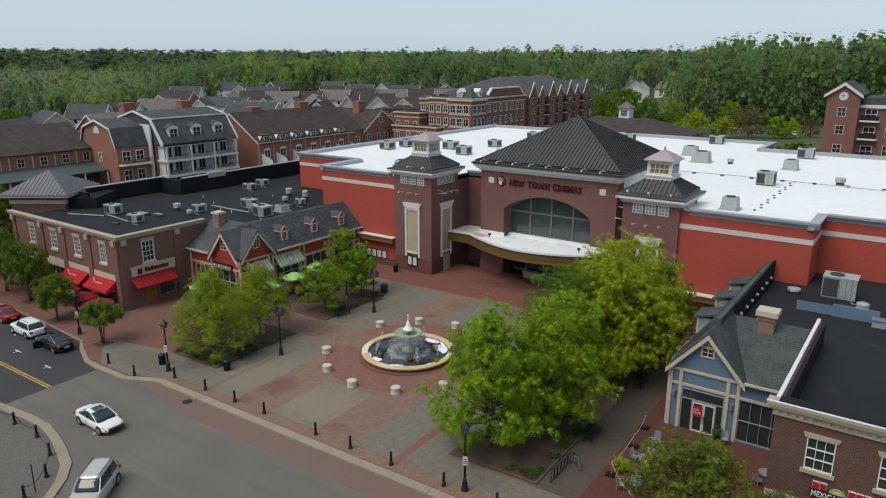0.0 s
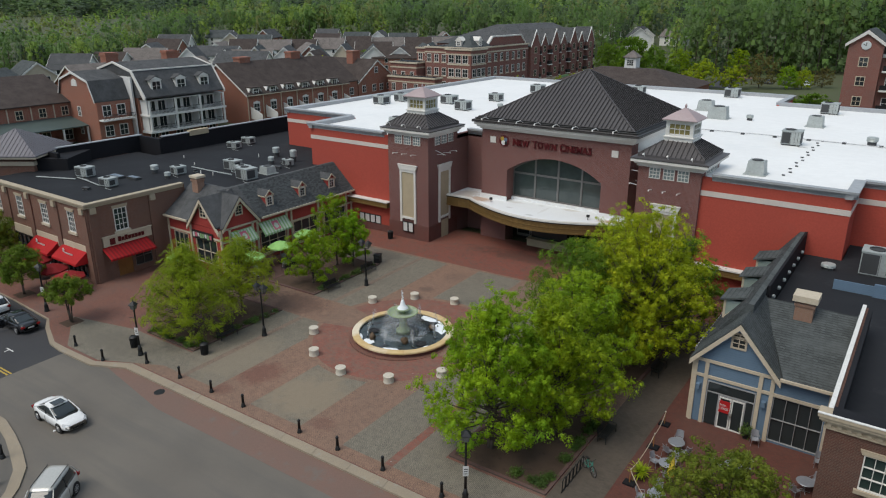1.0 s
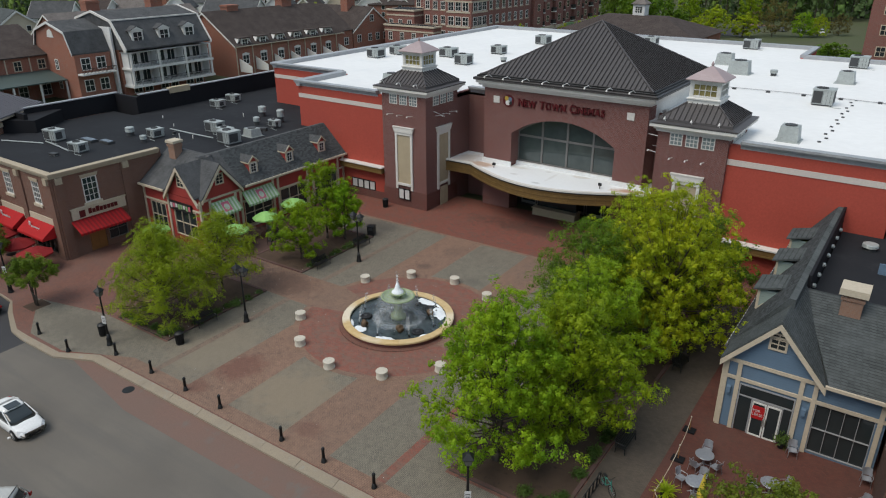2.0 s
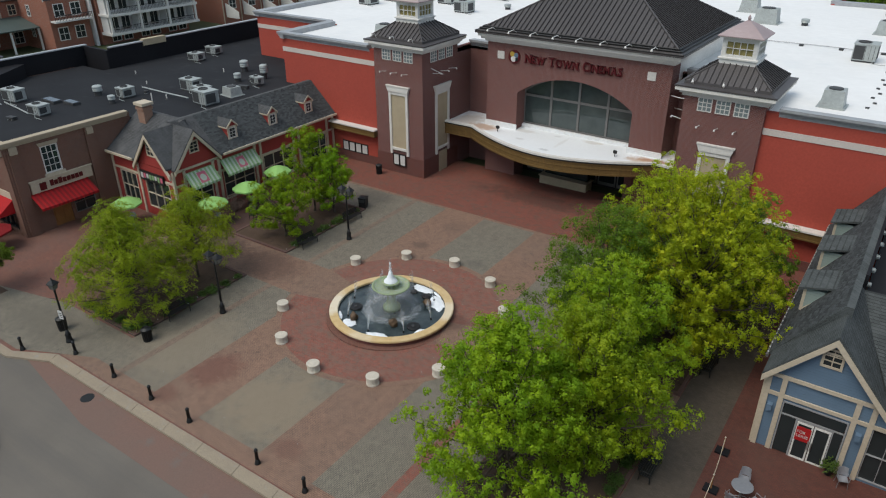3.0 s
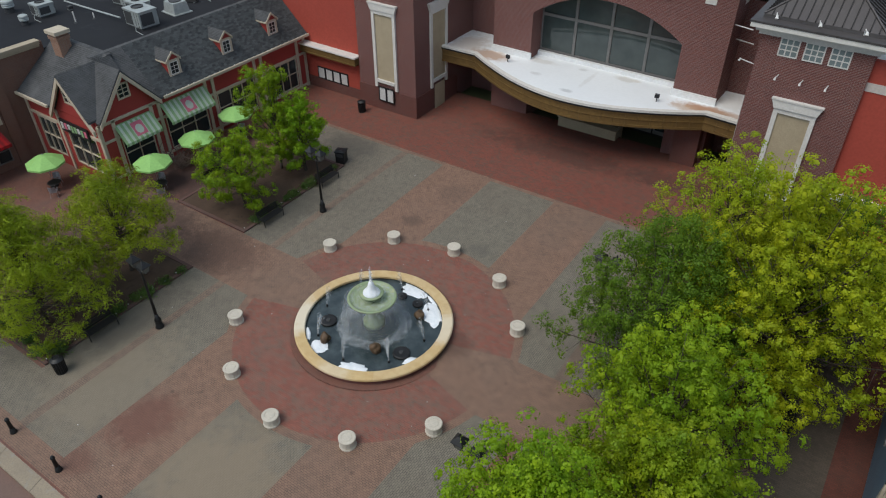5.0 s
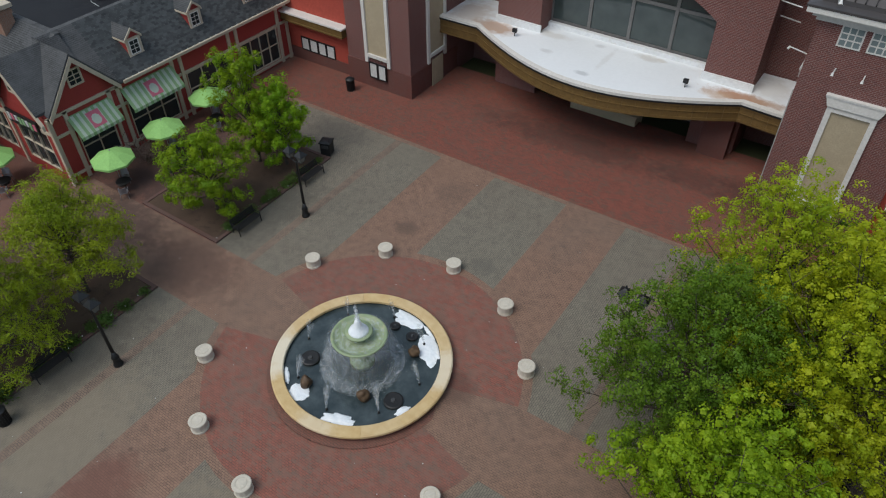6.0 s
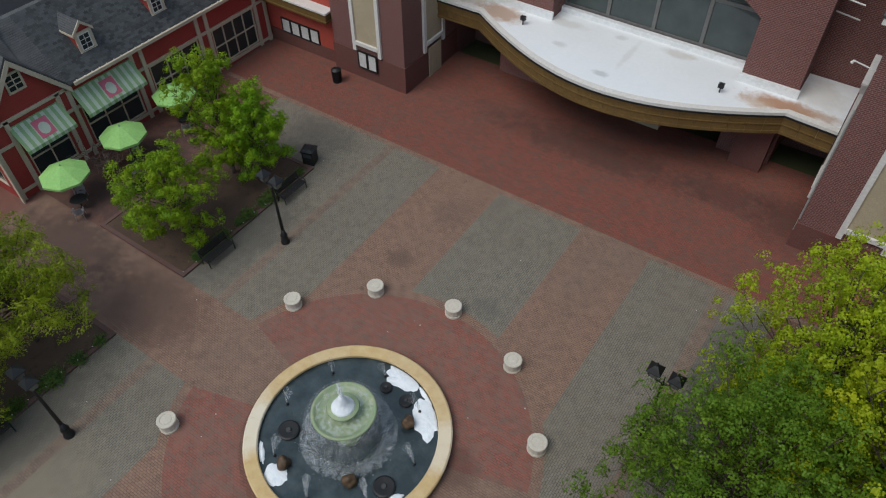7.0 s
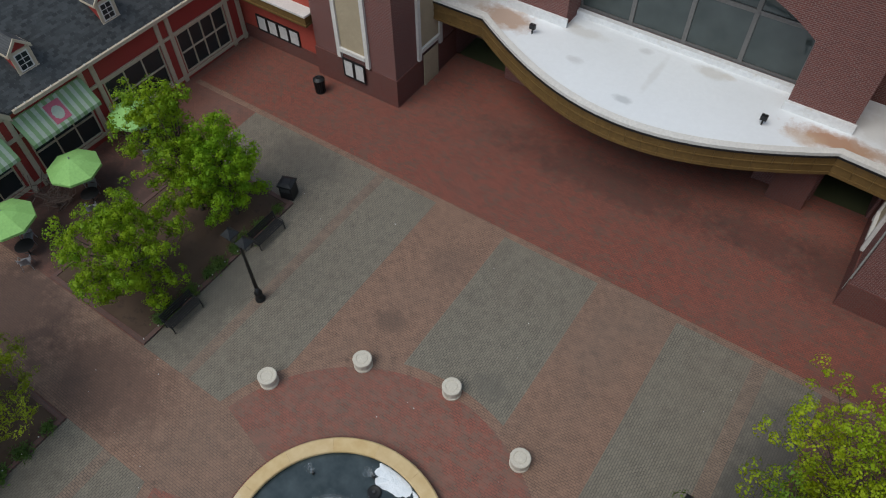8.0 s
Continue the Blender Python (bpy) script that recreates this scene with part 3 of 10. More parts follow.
_wc = _w.mix(_w.ramp(_w.noise(_wp, 0.1, 5, 0.6), 0.35, 0.65), (0.122, 0.108, 0.093), (0.155, 0.138, 0.118))
_wc = _w.mix(_w.math("MULTIPLY", _w.ramp(_w.noise(_wv.outputs[0], 1.0, 4, 0.6), 0.45, 0.7), 0.55), _wc, (0.098, 0.092, 0.086))
_wc = _w.mix(_w.math("MULTIPLY", _w.ramp(_w.noise(_wp, 22.0, 3), 0.4, 0.8), 0.35), _wc, (0.1, 0.09, 0.08))
_w.bump(_w.noise(_wp, 30.0, 3), 0.3, 0.01)
M["street"] = _w.done(_wc, 0.85)
_w = Nodes("single_shingles")
_wp = _w.place()
_wr = _w.math("FRACT", _w.math("ADD", _w.n("ShaderNodeObjectInfo").outputs["Random"], _w.n("ShaderNodeNewGeometry").outputs["Random Per Island"]))
_wc = _w.mix(_wr, (0.036, 0.04, 0.042), (0.078, 0.084, 0.088))
_wc = _w.mix(_w.math("MULTIPLY", _w.ramp(_w.noise(_wp, 0.5, 5, 0.7), 0.4, 0.75), 0.5), _wc, (0.075, 0.082, 0.085))
_w.bump(_w.noise(_wp, 40, 2), 0.5, 0.01)
M["shingle_piece"] = _w.done(_wc, 0.93, 0.0, 0.1)
_w = Nodes("fountain_limestone")
_wp, _wr = _w.place(), _w.n("ShaderNodeObjectInfo").outputs["Random"]
_wc = _w.mix(_w.math("MULTIPLY", _wr, 0.15), _w.mix(_w.ramp(_w.noise(_wp, 2.2, 4), 0.35, 0.7), (0.5, 0.34, 0.15), (0.58, 0.43, 0.22)), (0.7, 0.63, 0.5))
_wc = stain_shade_spots(_w, _wc, _wp, ((-41.3, 45.9, 1.9, 1.9, 0.8, (0.68, 0.62, 0.5)), (-34.2, 49.6, 1.0, 1.6, 0.7, (0.68, 0.61, 0.48)), (-37.0, 43.8, 1.2, 0.9, 0.5, (0.66, 0.58, 0.44))))
_w.bump(_w.noise(_wp, 14, 3), 0.2, 0.01)
M["fount_cap"] = _w.done(_wc, 0.7)
# the fountain's water and foam
_w = Nodes("fountain_water")
_wp = _w.place()
_w.bump(_w.noise(_wp, 5.0, 4, 0.6), 0.35, 0.05)
M["water"] = _w.done(_w.mix(_w.ramp(_w.noise(_wp, 1.1, 3), 0.4, 0.7), (0.026, 0.038, 0.042), (0.055, 0.072, 0.077)), 0.09, 0.0, 0.5)
_w = Nodes("water_foam")
_wp = _w.place()
_w.bump(_w.noise(_wp, 9.0, 4, 0.7), 0.8, 0.05)
M["foam"] = _w.done(_w.mix(_w.ramp(_w.noise(_wp, 3.0, 4), 0.4, 0.7), (0.82, 0.85, 0.88), (0.68, 0.73, 0.77)), 0.7)
for _name, _key, _much, _grain in (("water_spray", "spray", 0.42, (16.0, 16.0, 1.6)), ("water_curtain_film", "curtain", 0.15, (11.0, 11.0, 0.9)), ("water_froth", "froth", 0.38, (5.0, 5.0, 5.0))):
    _w = Nodes(_name)
    _wt = _w.n("ShaderNodeBsdfTransparent")
    _wv = _w.n("ShaderNodeVectorMath", _0=_w.place(), _1=_grain)
    _wv.operation = "MULTIPLY"
    _wf = _w.ramp(_w.noise(_wv.outputs[0], 1.0, 5, 0.7), 0.42, 0.72)
    _w.done((0.82, 0.86, 0.89), 0.6)
    _wm = _w.n("ShaderNodeMixShader", _0=_w.math("MULTIPLY", _wf, _much), _1=_wt.outputs[0], _2=_w.b.outputs[0])
    _w.t.links.new(_wm.outputs[0], _w.t.nodes["Material Output"].inputs["Surface"])
    M[_key] = _w.m


# ---- ground, street and paving ----
def sheet(pts, lift, thick=0.3):
    """A slab of paving that follows the ground's slope, its top lifted by that much."""
    return prism(B(), pts, lambda x, y: gz(x, y) + lift - thick, lambda x, y: gz(x, y) + lift)


def rect(x0, x1, y0, y1):
    return [(x0, y0), (x1, y0), (x1, y1), (x0, y1)]


def arc(cx, cy, r, a0, a1, n=24):
    return [(cx + r * math.cos(radians(a0 + (a1 - a0) * i / n)), cy + r * math.sin(radians(a0 + (a1 - a0) * i / n))) for i in range(n + 1)]


FX, FY = -37.7, 48.04  # the fountain's middle

def terrain(x, y):
    """How the land rises far from the plaza."""
    return 0.0135 * max(0.0, math.hypot(x, y) - 320.0)


bm = B()
gx = (-3500, -2600, -1900, -1400, -1000, -700, -500, -350, -220, -75, 0, 150, 320, 520, 800, 1200, 2000, 3000)
gy = (-1500, -300, 15, 75, 180, 300, 420, 560, 750, 1000, 1400, 1900, 2600, 3400, 4500)
gv = {(i, j): bm.verts.new((x, y, gz(x, y) - 0.32 + terrain(x, y))) for i, x in enumerate(gx) for j, y in enumerate(gy)}
for i in range(len(gx) - 1):
    for j in range(len(gy) - 1):
        bm.faces.new((gv[i, j], gv[i + 1, j], gv[i + 1, j + 1], gv[i, j + 1]))
setting("ground", bm, M["ground"], "wide green and brown ground reaching the horizon", "ground")

KERB = [(-120.0, 33.7), (-75.0, 33.3), (-67.5, 32.8), (-65.6, 31.7), (-62.2, 30.35), (-60.3, 30.15), (-55.7, 30.2), (-52.7, 31.5), (0.0, 31.58), (60.0, 31.6)]
KERB_IN = [(-120.0, 33.8), (-75.0, 33.4), (-67.4, 32.95), (-65.3, 31.95), (-62.1, 30.75), (-60.3, 30.7), (-55.85, 30.75), (-52.95, 32.22), (0.0, 32.3), (60.0, 32.32)]
setting("road", sheet([(-75, 15), (-59.7, 15), (-59.7, 34)] + [(-75, 34)], -0.13), M["asphalt"], "dark asphalt street beside the parked cars", "road")
setting("road_west", sheet([(-130, 8), (-75, 15), (-75, 34), (-130, 34)], -0.13), M["asphalt"], "dark asphalt street running away between shops", "road")
setting("road_crossing", sheet(rect(-59.7, 0, 15, 32.2), -0.13), M["street"], "worn grey-brown street surface beside the plaza", "road")
setting("road_east", sheet(rect(0, 60, 15, 32.2), -0.13), M["street"], "worn grey-brown street surface", "road")
setting("road_south", sheet([(-75, 15), (-130, 8), (-130, -60), (60, -60), (60, 15), (0, 15)], -0.13), M["street"], "worn grey-brown street surface", "road")
setting("road_band", sheet([(-54.2, 30.85), (-52.7, 31.55), (0, 31.6), (0, 29.4), (-45.5, 29.4)], -0.126, 0.02), M["street_red"], "faded red band along the street edge", "road")
for yy in (25.78, 26.04):
    setting("road_marking", sheet(rect(-75, -59.75, yy - 0.05, yy + 0.07), -0.124, 0.02), M["yellow_paint"], "yellow double centre line on asphalt", "road marking")
for mx, my in ((-70.4, 28.2), (-64.2, 28.0)):
    setting("road_marking", sheet(rect(mx - 0.6, mx + 0.6, my - 0.05, my + 0.05), -0.124, 0.02), M["white_paint"], "short white parking mark on asphalt", "road marking")
    setting("road_marking", sheet(rect(mx - 0.05, mx + 0.05, my - 0.45, my - 0.05), -0.124, 0.02), M["white_paint"], "short white parking mark on asphalt", "road marking")

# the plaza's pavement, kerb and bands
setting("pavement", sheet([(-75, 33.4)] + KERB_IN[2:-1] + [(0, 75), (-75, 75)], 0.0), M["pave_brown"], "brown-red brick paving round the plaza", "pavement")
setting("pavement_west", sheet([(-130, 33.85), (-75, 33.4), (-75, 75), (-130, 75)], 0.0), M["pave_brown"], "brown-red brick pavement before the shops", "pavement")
setting("pavement_east", sheet([(0, 32.05), (60, 32.1), (60, 75), (0, 75)], 0.0), M["pave_brown"], "brown-red brick pavement", "pavement")
for (a, b), (c, d) in zip(zip(KERB, KERB[1:]), zip(KERB_IN, KERB_IN[1:])):
    n = max(1, round(math.dist(a, b) / 3.0)) if -76 < a[0] and b[0] < 1 else 1
    for i in range(n):
        lerp = lambda p, q, t: (p[0] + (q[0] - p[0]) * t, p[1] + (q[1] - p[1]) * t)
        g = 0.004
        quad = [lerp(a, b, i / n + g / n), lerp(a, b, (i + 1) / n - g / n), lerp(c, d, (i + 1) / n - g / n), lerp(c, d, i / n + g / n)]
        setting("kerb", sheet(quad, 0.012, 0.35), M["concrete"], "pale concrete kerb between plaza and street", "kerb")

LIFT = 0.006
bands = [(-50.4, -48.05, "pave_grey"), (-48.05, -47.5, "pave_faint"), (-47.5, -44.28, "pave_grey"), (-44.28, -40.18, "pave_tan"), (-40.18, -35.12, "pave_grey"), (-35.12, -31.25, "pave_tan"), (-31.25, -27.75, "pave_grey"), (-27.75, -27.12, "pave_ring"), (-27.12, -24.9, "pave_grey")]
for x0, x1, m in bands:
    colour = {"pave_tan": "tan-pink", "pave_ring": "narrow red", "pave_faint": "faint pinkish"}.get(m, "grey")
    for y0, y1 in ((33.4, 46.0), (50.1, 64.2)):
        if m == "pave_ring" and y0 > 46:
            m, colour = "pave_faint", "faint pinkish"
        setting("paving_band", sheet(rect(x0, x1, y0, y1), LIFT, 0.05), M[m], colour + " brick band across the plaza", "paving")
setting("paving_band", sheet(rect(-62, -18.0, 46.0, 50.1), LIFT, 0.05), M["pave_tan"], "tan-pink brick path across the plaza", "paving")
setting("paving_band", sheet(rect(-59.5, -15, 32.35, 33.4), LIFT, 0.05), M["pave_tan"], "tan-pink brick edge along the kerb", "paving")
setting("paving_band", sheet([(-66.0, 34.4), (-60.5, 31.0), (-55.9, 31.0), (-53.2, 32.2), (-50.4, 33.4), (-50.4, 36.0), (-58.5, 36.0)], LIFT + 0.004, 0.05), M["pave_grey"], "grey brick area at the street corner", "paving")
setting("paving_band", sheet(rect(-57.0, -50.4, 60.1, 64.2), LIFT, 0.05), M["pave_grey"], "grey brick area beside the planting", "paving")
setting("paving_terrace", sheet(rect(-15.2, 0.0, 33.4, 64.2), LIFT, 0.05), M["pave_terrace"], "dark red-brown brick terrace before the shops", "paving")
setting("paving_band", sheet(rect(-24.9, -15.2, 33.4, 36.0), LIFT, 0.05), M["pave_grey"], "grey brick area beside the planting", "paving")
for y0, y1 in ((36.0, 64.2),):
    setting("paving_band", sheet(rect(-18.0, -15.2, y0, y1), LIFT, 0.05), M["pave_walk"], "grey-brown brick walk beside the planting", "paving")
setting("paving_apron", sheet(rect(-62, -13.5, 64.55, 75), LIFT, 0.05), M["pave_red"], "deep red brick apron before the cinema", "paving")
setting("paving_edge", sheet(rect(-62, -13.5, 64.2, 64.55), LIFT + 0.004, 0.05), M["pave_tan"], "pale pink brick edging line", "paving")
for a0, a1 in ((15.5, 164.5), (195.0, 345.0)):
    setting("paving_ring", sheet(arc(FX, FY, 8.15, a0 - 1, a1 + 1, 40) + arc(FX, FY, 7.7, a1 + 1, a0 - 1, 40), LIFT + 0.006, 0.05), M["pave_tan"], "tan-pink brick border of a paving ring", "paving")
    setting("paving_ring", sheet(arc(FX, FY, 7.7, a0, a1, 40) + arc(FX, FY, 4.0, a1, a0, 30), LIFT + 0.004, 0.05), M["pave_ring"], "red brick ring round the fountain", "paving")

# planting beds
def bed(x0, x1, y0, y1):
    t = thing("planting_bed", ((x0 + x1) / 2, (y0 + y1) / 2, gz((x0 + x1) / 2, (y0 + y1) / 2)), "mulched planting bed with a low brick edge", "planting bed", "planting beds")
    bm = B()
    w = 0.22
    for r in (rect(x0, x1, y0, y0 + w), rect(x0, x1, y1 - w, y1), rect(x0, x0 + w, y0 + w, y1 - w), rect(x1 - w, x1, y0 + w, y1 - w)):
        prism(bm, r, lambda x, y: gz(x, y) - 0.1, lambda x, y: gz(x, y) + 0.11)
    wpart("brick_edge", bm, M["pave_dark"], t)
    bm = B()
    n = 14
    xs, ys = np.linspace(x0 + w, x1 - w, n), np.linspace(y0 + w, y1 - w, n)
    v = [[bm.verts.new((x, y, gz(x, y) + 0.07 + 0.12 * math.sin(math.pi * i / (n - 1)) * math.sin(math.pi * j / (n - 1)) + 0.05 * noise.noise((x, y, 0)))) for j, y in enumerate(ys)] for i, x in enumerate(xs)]
    for i in range(n - 1):
        for j in range(n - 1):
            bm.faces.new((v[i][j], v[i + 1][j], v[i + 1][j + 1], v[i][j + 1]))
    wpart("mulch", bm, M["mulch"], t, "dark brown bark mulch", True)
    return t


for b in ((-57.0, -50.4, 36.2, 45.95), (-57.1, -50.4, 50.15, 60.1), (-24.8, -18.05, 36.2, 45.95), (-24.8, -18.05, 50.15, 60.1)):
    bed(*b)
for x, y in ((-64.8, 33.7), (-75.4, 34.6), (-84.0, 35.9)):
    t = thing("tree_pit", (x, y, gz(x, y)), "small square mulch pit in the pavement", "tree pit", "tree pits")
    wpart("mulch", sheet(rect(x - 0.8, x + 0.8, y - 0.8, y + 0.8), 0.012, 0.05), M["mulch"], t)

# the rounded traffic island across the street
isl = [(-75, 21.9), (-60.2, 22.15), (-55.7, 22.6), (-53.0, 22.6), (-50.6, 22.1), (-48.4, 21.5), (-46.3, 20.75), (-44.6, 19.5), (-43.2, 17.9), (-42.2, 15.0)]
isl_in = [(x - 0.35 * (i > 4), y - 0.75 + 0.02 * i) for i, (x, y) in enumerate(isl)]
isl_in[-1] = (-43.0, 15.0)
for i in range(len(isl) - 1):
    setting("kerb", sheet([isl_in[i], isl_in[i + 1], isl[i + 1], isl[i]], -0.02, 0.35), M["concrete"], "pale concrete kerb round a paved island", "kerb")
setting("pavement_island", sheet([(-75, 15)] + [(-43.0, 15.0)] + isl_in[:-1][::-1] + [(-75, 21.15)], -0.03), M["cobble"], "dark cobbled paving of a rounded street island", "pavement")
setting("pavement_island_south", sheet([(-75, 15), (-75, 6), (-41.5, 6), (-43.0, 15.0)], -0.03), M["cobble"], "dark cobbled paving of a rounded street island", "pavement")


# ---- the cinema ----
G0 = -0.6  # walls start below the paving
cinema = thing("cinema", (-38, 85, 0), "red stucco and maroon brick cinema with white flat roof", "cinema")

# red wings, and the white roof over all
for x0, x1, y0, y1 in ((-69.2, -56.1, 69.4, 69.8), (-69.2, -68.8, 69.8, 77.2), (-81.8, -68.8, 77.2, 77.6), (-81.8, -81.4, 77.6, 136.0), (-20.05, -8.0, 69.3, 69.7), (-8.4, -8.0, 69.7, 74.3),
                       (-8.4, 45.0, 74.3, 74.7), (44.6, 45.0, 74.7, 124.6), (-81.4, -24.0, 135.6, 136.0), (-24.4, -24.0, 125.0, 135.6), (-24.4, 45.0, 124.6, 125.0)):
    wpart("wall", box(B(), x0, x1, y0, y1, G0, 12.1), M["red_stucco"], cinema, "flat red stucco wall")

foot = [(-81.5, 77.5), (-68.9, 77.5), (-68.9, 69.7), (-56.1, 69.7), (-50.3, 74.8), (-50.3, 77.4), (-46.5, 77.4), (-28.6, 77.4), (-26.0, 77.4), (-20.05, 74.8), (-20.05, 69.6), (-8.3, 69.6), (-8.3, 74.6), (44.7, 74.6), (44.7, 124.7), (-24.3, 124.7), (-24.3, 135.7), (-81.5, 135.7)]
wpart("roof", prism(B(), foot, 11.6, 12.0), M["roof_white"], cinema, "white membrane flat roof with low parapet")

# stepped metal coping round the roof's edge
def coping(a, b, out, z=12.1):
    """A stepped cornice from a to b (plan), standing out towards out."""
    bm = B()
    d = Vector((b[0] - a[0], b[1] - a[1], 0)).normalized()
    o = Vector((out[0], out[1], 0))
    prof = [(-0.55, -0.25), (-0.55, 0.38), (0.38, 0.42), (0.38, 0.22), (0.26, 0.2), (0.2, 0.0), (0.02, -0.02), (0.02, -0.25)]
    rings = []
    for p, e in ((a, -1), (b, 1)):
        base = Vector((p[0], p[1], z)) + d * e * 0.0
        rings.append([base + o * u + Vector((0, 0, v)) for u, v in prof])
    loft(bm, rings)
    wpart("coping", bm, M["coping"], cinema, "stepped light grey metal coping")


for a, b, o in (((-69.55, 69.4), (-57.0, 69.4), (0, -1)), ((-69.2, 69.1), (-69.2, 77.2), (-1, 0)), ((-82.1, 77.2), (-69.5, 77.2), (0, -1)), ((-81.8, 77.0), (-81.8, 136.2), (-1, 0)),
                ((-19.1, 69.3), (-7.65, 69.3), (0, -1)), ((-8.0, 69.0), (-8.0, 74.3), (1, 0)), ((-7.7, 74.3), (45.3, 74.3), (0, -1)), ((-50.3, 77.4), (-46.9, 77.4), (0, -1)), ((-28.2, 77.4), (-26.0, 77.4), (0, -1)),
                ((-24.0, 124.9), (-24.0, 136.2), (1, 0)), ((45.0, 125.0), (-24.0, 125.0), (0, 1)), ((-24.0, 136.0), (-82.0, 136.0), (0, 1))):
    coping(a, b, o)

# pale stripes on the red walls
for F, u0, u1, z0, z1 in ((Face("-y", 69.4), -69.2, -56.1, 10.5, 10.98), (Face("-y", 77.2), -81.8, -69.2, 10.5, 10.98), (Face("-y", 69.3), -20.05, -8.0, 10.42, 10.9), (Face("+x", -8.0), 69.3, 74.3, 10.42, 10.9), (Face("-y", 74.3), -8.0, 45, 10.42, 10.9)):
    wpart("stripe", F.box(B(), u0, u1, 0, 0.05, z0, z1), M["stripe"], cinema, "pale horizontal stripe")
# dark red base course of the left wing
wpart("base_course", Face("-y", 69.4).box(B(), -62.5, -56.2, 0, 0.06, G0, 0.95), M["brick_plinth"], cinema, "dark red brick base")
wpart("base_course", Face("-y", 69.3).box(B(), -20.0, -13.8, 0, 0.06, G0, 1.4), M["brick_plinth"], cinema, "dark red brick base")

# towers
def tower(cx):
    x0, x1, y0, y1 = cx - 2.92, cx + 2.92, 69.0, 74.9
    bm = box(B(), x0, x1, y0, y1, G0, 12.7)
    wpart("tower_wall", bm, M["brick_maroon"], cinema, "maroon brick corner tower")
    bm = box(B(), x0 - 0.06, x1 + 0.06, y0 - 0.06, y1, G0, 2.0)
    wpart("plinth", bm, M["brick_plinth"], cinema, "darker brick plinth")
    # cornice in three steps
    bm = B()
    for o, z0, z1 in ((0.16, 12.5, 12.72), (0.34, 12.72, 12.94), (0.62, 12.94, 13.2)):
        box(bm, x0 - o, x1 + o, y0 - o, y1 + o, z0, z1)
    wpart("cornice", bm, M["trim_white"], cinema, "stepped pale cornice")
    # metal cap, flared at the eave
    cy = (y0 + y1) / 2
    sq = lambda h, z, k=0.0: [(cx - h, cy - h, z), (cx + h, cy - h, z), (cx + h, cy + h, z), (cx - h, cy + h, z)]
    cap = wpart("cap_roof", loft(B(), [sq(3.6, 13.2), sq(3.6, 13.31), sq(3.5, 13.33), sq(3.08, 13.4), sq(3.06, 13.6), sq(1.3, 14.78)]), M["seam_roof"], cinema, "dark standing seam metal cap")
    for side in range(4):
        r = Matrix.Rotation(side * math.pi / 2, 4, "Z")
        for i in range(-6, 7):
            u = i * 0.44
            top = max(1.3, abs(u))
            t = (3.06 - top) / 1.76
            if t < 0.08:
                continue
            a = Vector((u, -3.06, 13.62)), Vector((u, -3.06 + 1.76 * t, 13.62 + 1.18 * t))
            bm = B()
            pts = [r @ (p + Vector((s, 0, h))) + Vector((cx, cy, 0)) for p in a for s, h in ((-0.025, -0.06), (0.025, -0.06), (0.025, 0.06), (-0.025, 0.06))]
            hull(bm, pts, ((0, 1, 2, 3), (4, 5, 6, 7), (0, 1, 5, 4), (1, 2, 6, 5), (2, 3, 7, 6), (3, 0, 4, 7)))
            wpart("seam", bm, M["seam_edge"], cap)
        hip = [r @ Vector((3.06, -3.06, 13.63)) + Vector((cx, cy, 0)), r @ Vector((1.3, -1.3, 14.82)) + Vector((cx, cy, 0))]
        wpart("hip_cap", rod(B(), hip[0], hip[1], 0.06), M["seam_roof"], cap)
    # cupola
    bm = B()
    loft(bm, [sq(1.32, 14.5), sq(1.32, 15.08), sq(1.42, 15.1), sq(1.42, 15.2), sq(1.26, 15.23), sq(1.26, 15.38)])
    for sx in (-1, 1):
        for sy in (-1, 1):
            box(bm, *sorted((cx + sx * 1.26, cx + sx * 0.98)), *sorted((cy + sy * 1.26, cy + sy * 0.98)), 15.38, 16.38)
    loft(bm, [sq(1.26, 16.38), sq(1.26, 16.58), sq(1.5, 16.62), sq(1.5, 16.72)])
    wpart("cupola", bm, M["white_paint"], cinema, "white painted cupola")
    for F in (Face("-y", cy - 1.2), Face("+y", cy + 1.2)):
        window(cinema, F, cx - 0.98, cx + 0.98, 15.38, 16.38, 4, 2, M["white_paint"], M["louver"], 0.05, 0.05, label="yellowed cupola window", name="cupola_window")
    for F in (Face("+x", cx + 1.2), Face("-x", cx - 1.2)):
        window(cinema, F, cy - 0.98, cy + 0.98, 15.38, 16.38, 4, 2, M["white_paint"], M["louver"], 0.05, 0.05, label="yellowed cupola window", name="cupola_window")
    bm = loft(B(), [sq(1.62, 16.7), sq(1.62, 16.77), sq(0.75, 17.35), sq(0.1, 17.72)])
    wpart("cupola_roof", bm, M["copper_pink"], cinema, "pinkish weathered metal cupola roof")
    wpart("finial", lathe(B(), [(0.05, 17.65), (0.13, 17.85), (0.09, 18.0), (0.02, 18.1)], cx, cy, 10), M["copper_pink"], cinema)
    # tall stucco panels in white trim, small windows, bracket lamps
    for F, mid in ((Face("-y", y0), cx), (Face("+x", x1), 71.95 + 0.2), (Face("-x", x0), 71.95 + 0.2)):
        if F.side == "-x" and cx < -40:
            continue
        a, b = mid - 1.16, mid + 1.16
        bm = B()
        F.box(bm, a, a + 0.26, 0, 0.16, 2.1, 8.5)
        F.box(bm, b - 0.26, b, 0, 0.16, 2.1, 8.5)
        F.box(bm, a + 0.26, b - 0.26, 0, 0.16, 8.2, 8.5)
        F.box(bm, a + 0.26, b - 0.26, 0, 0.2, 2.55, 2.8)
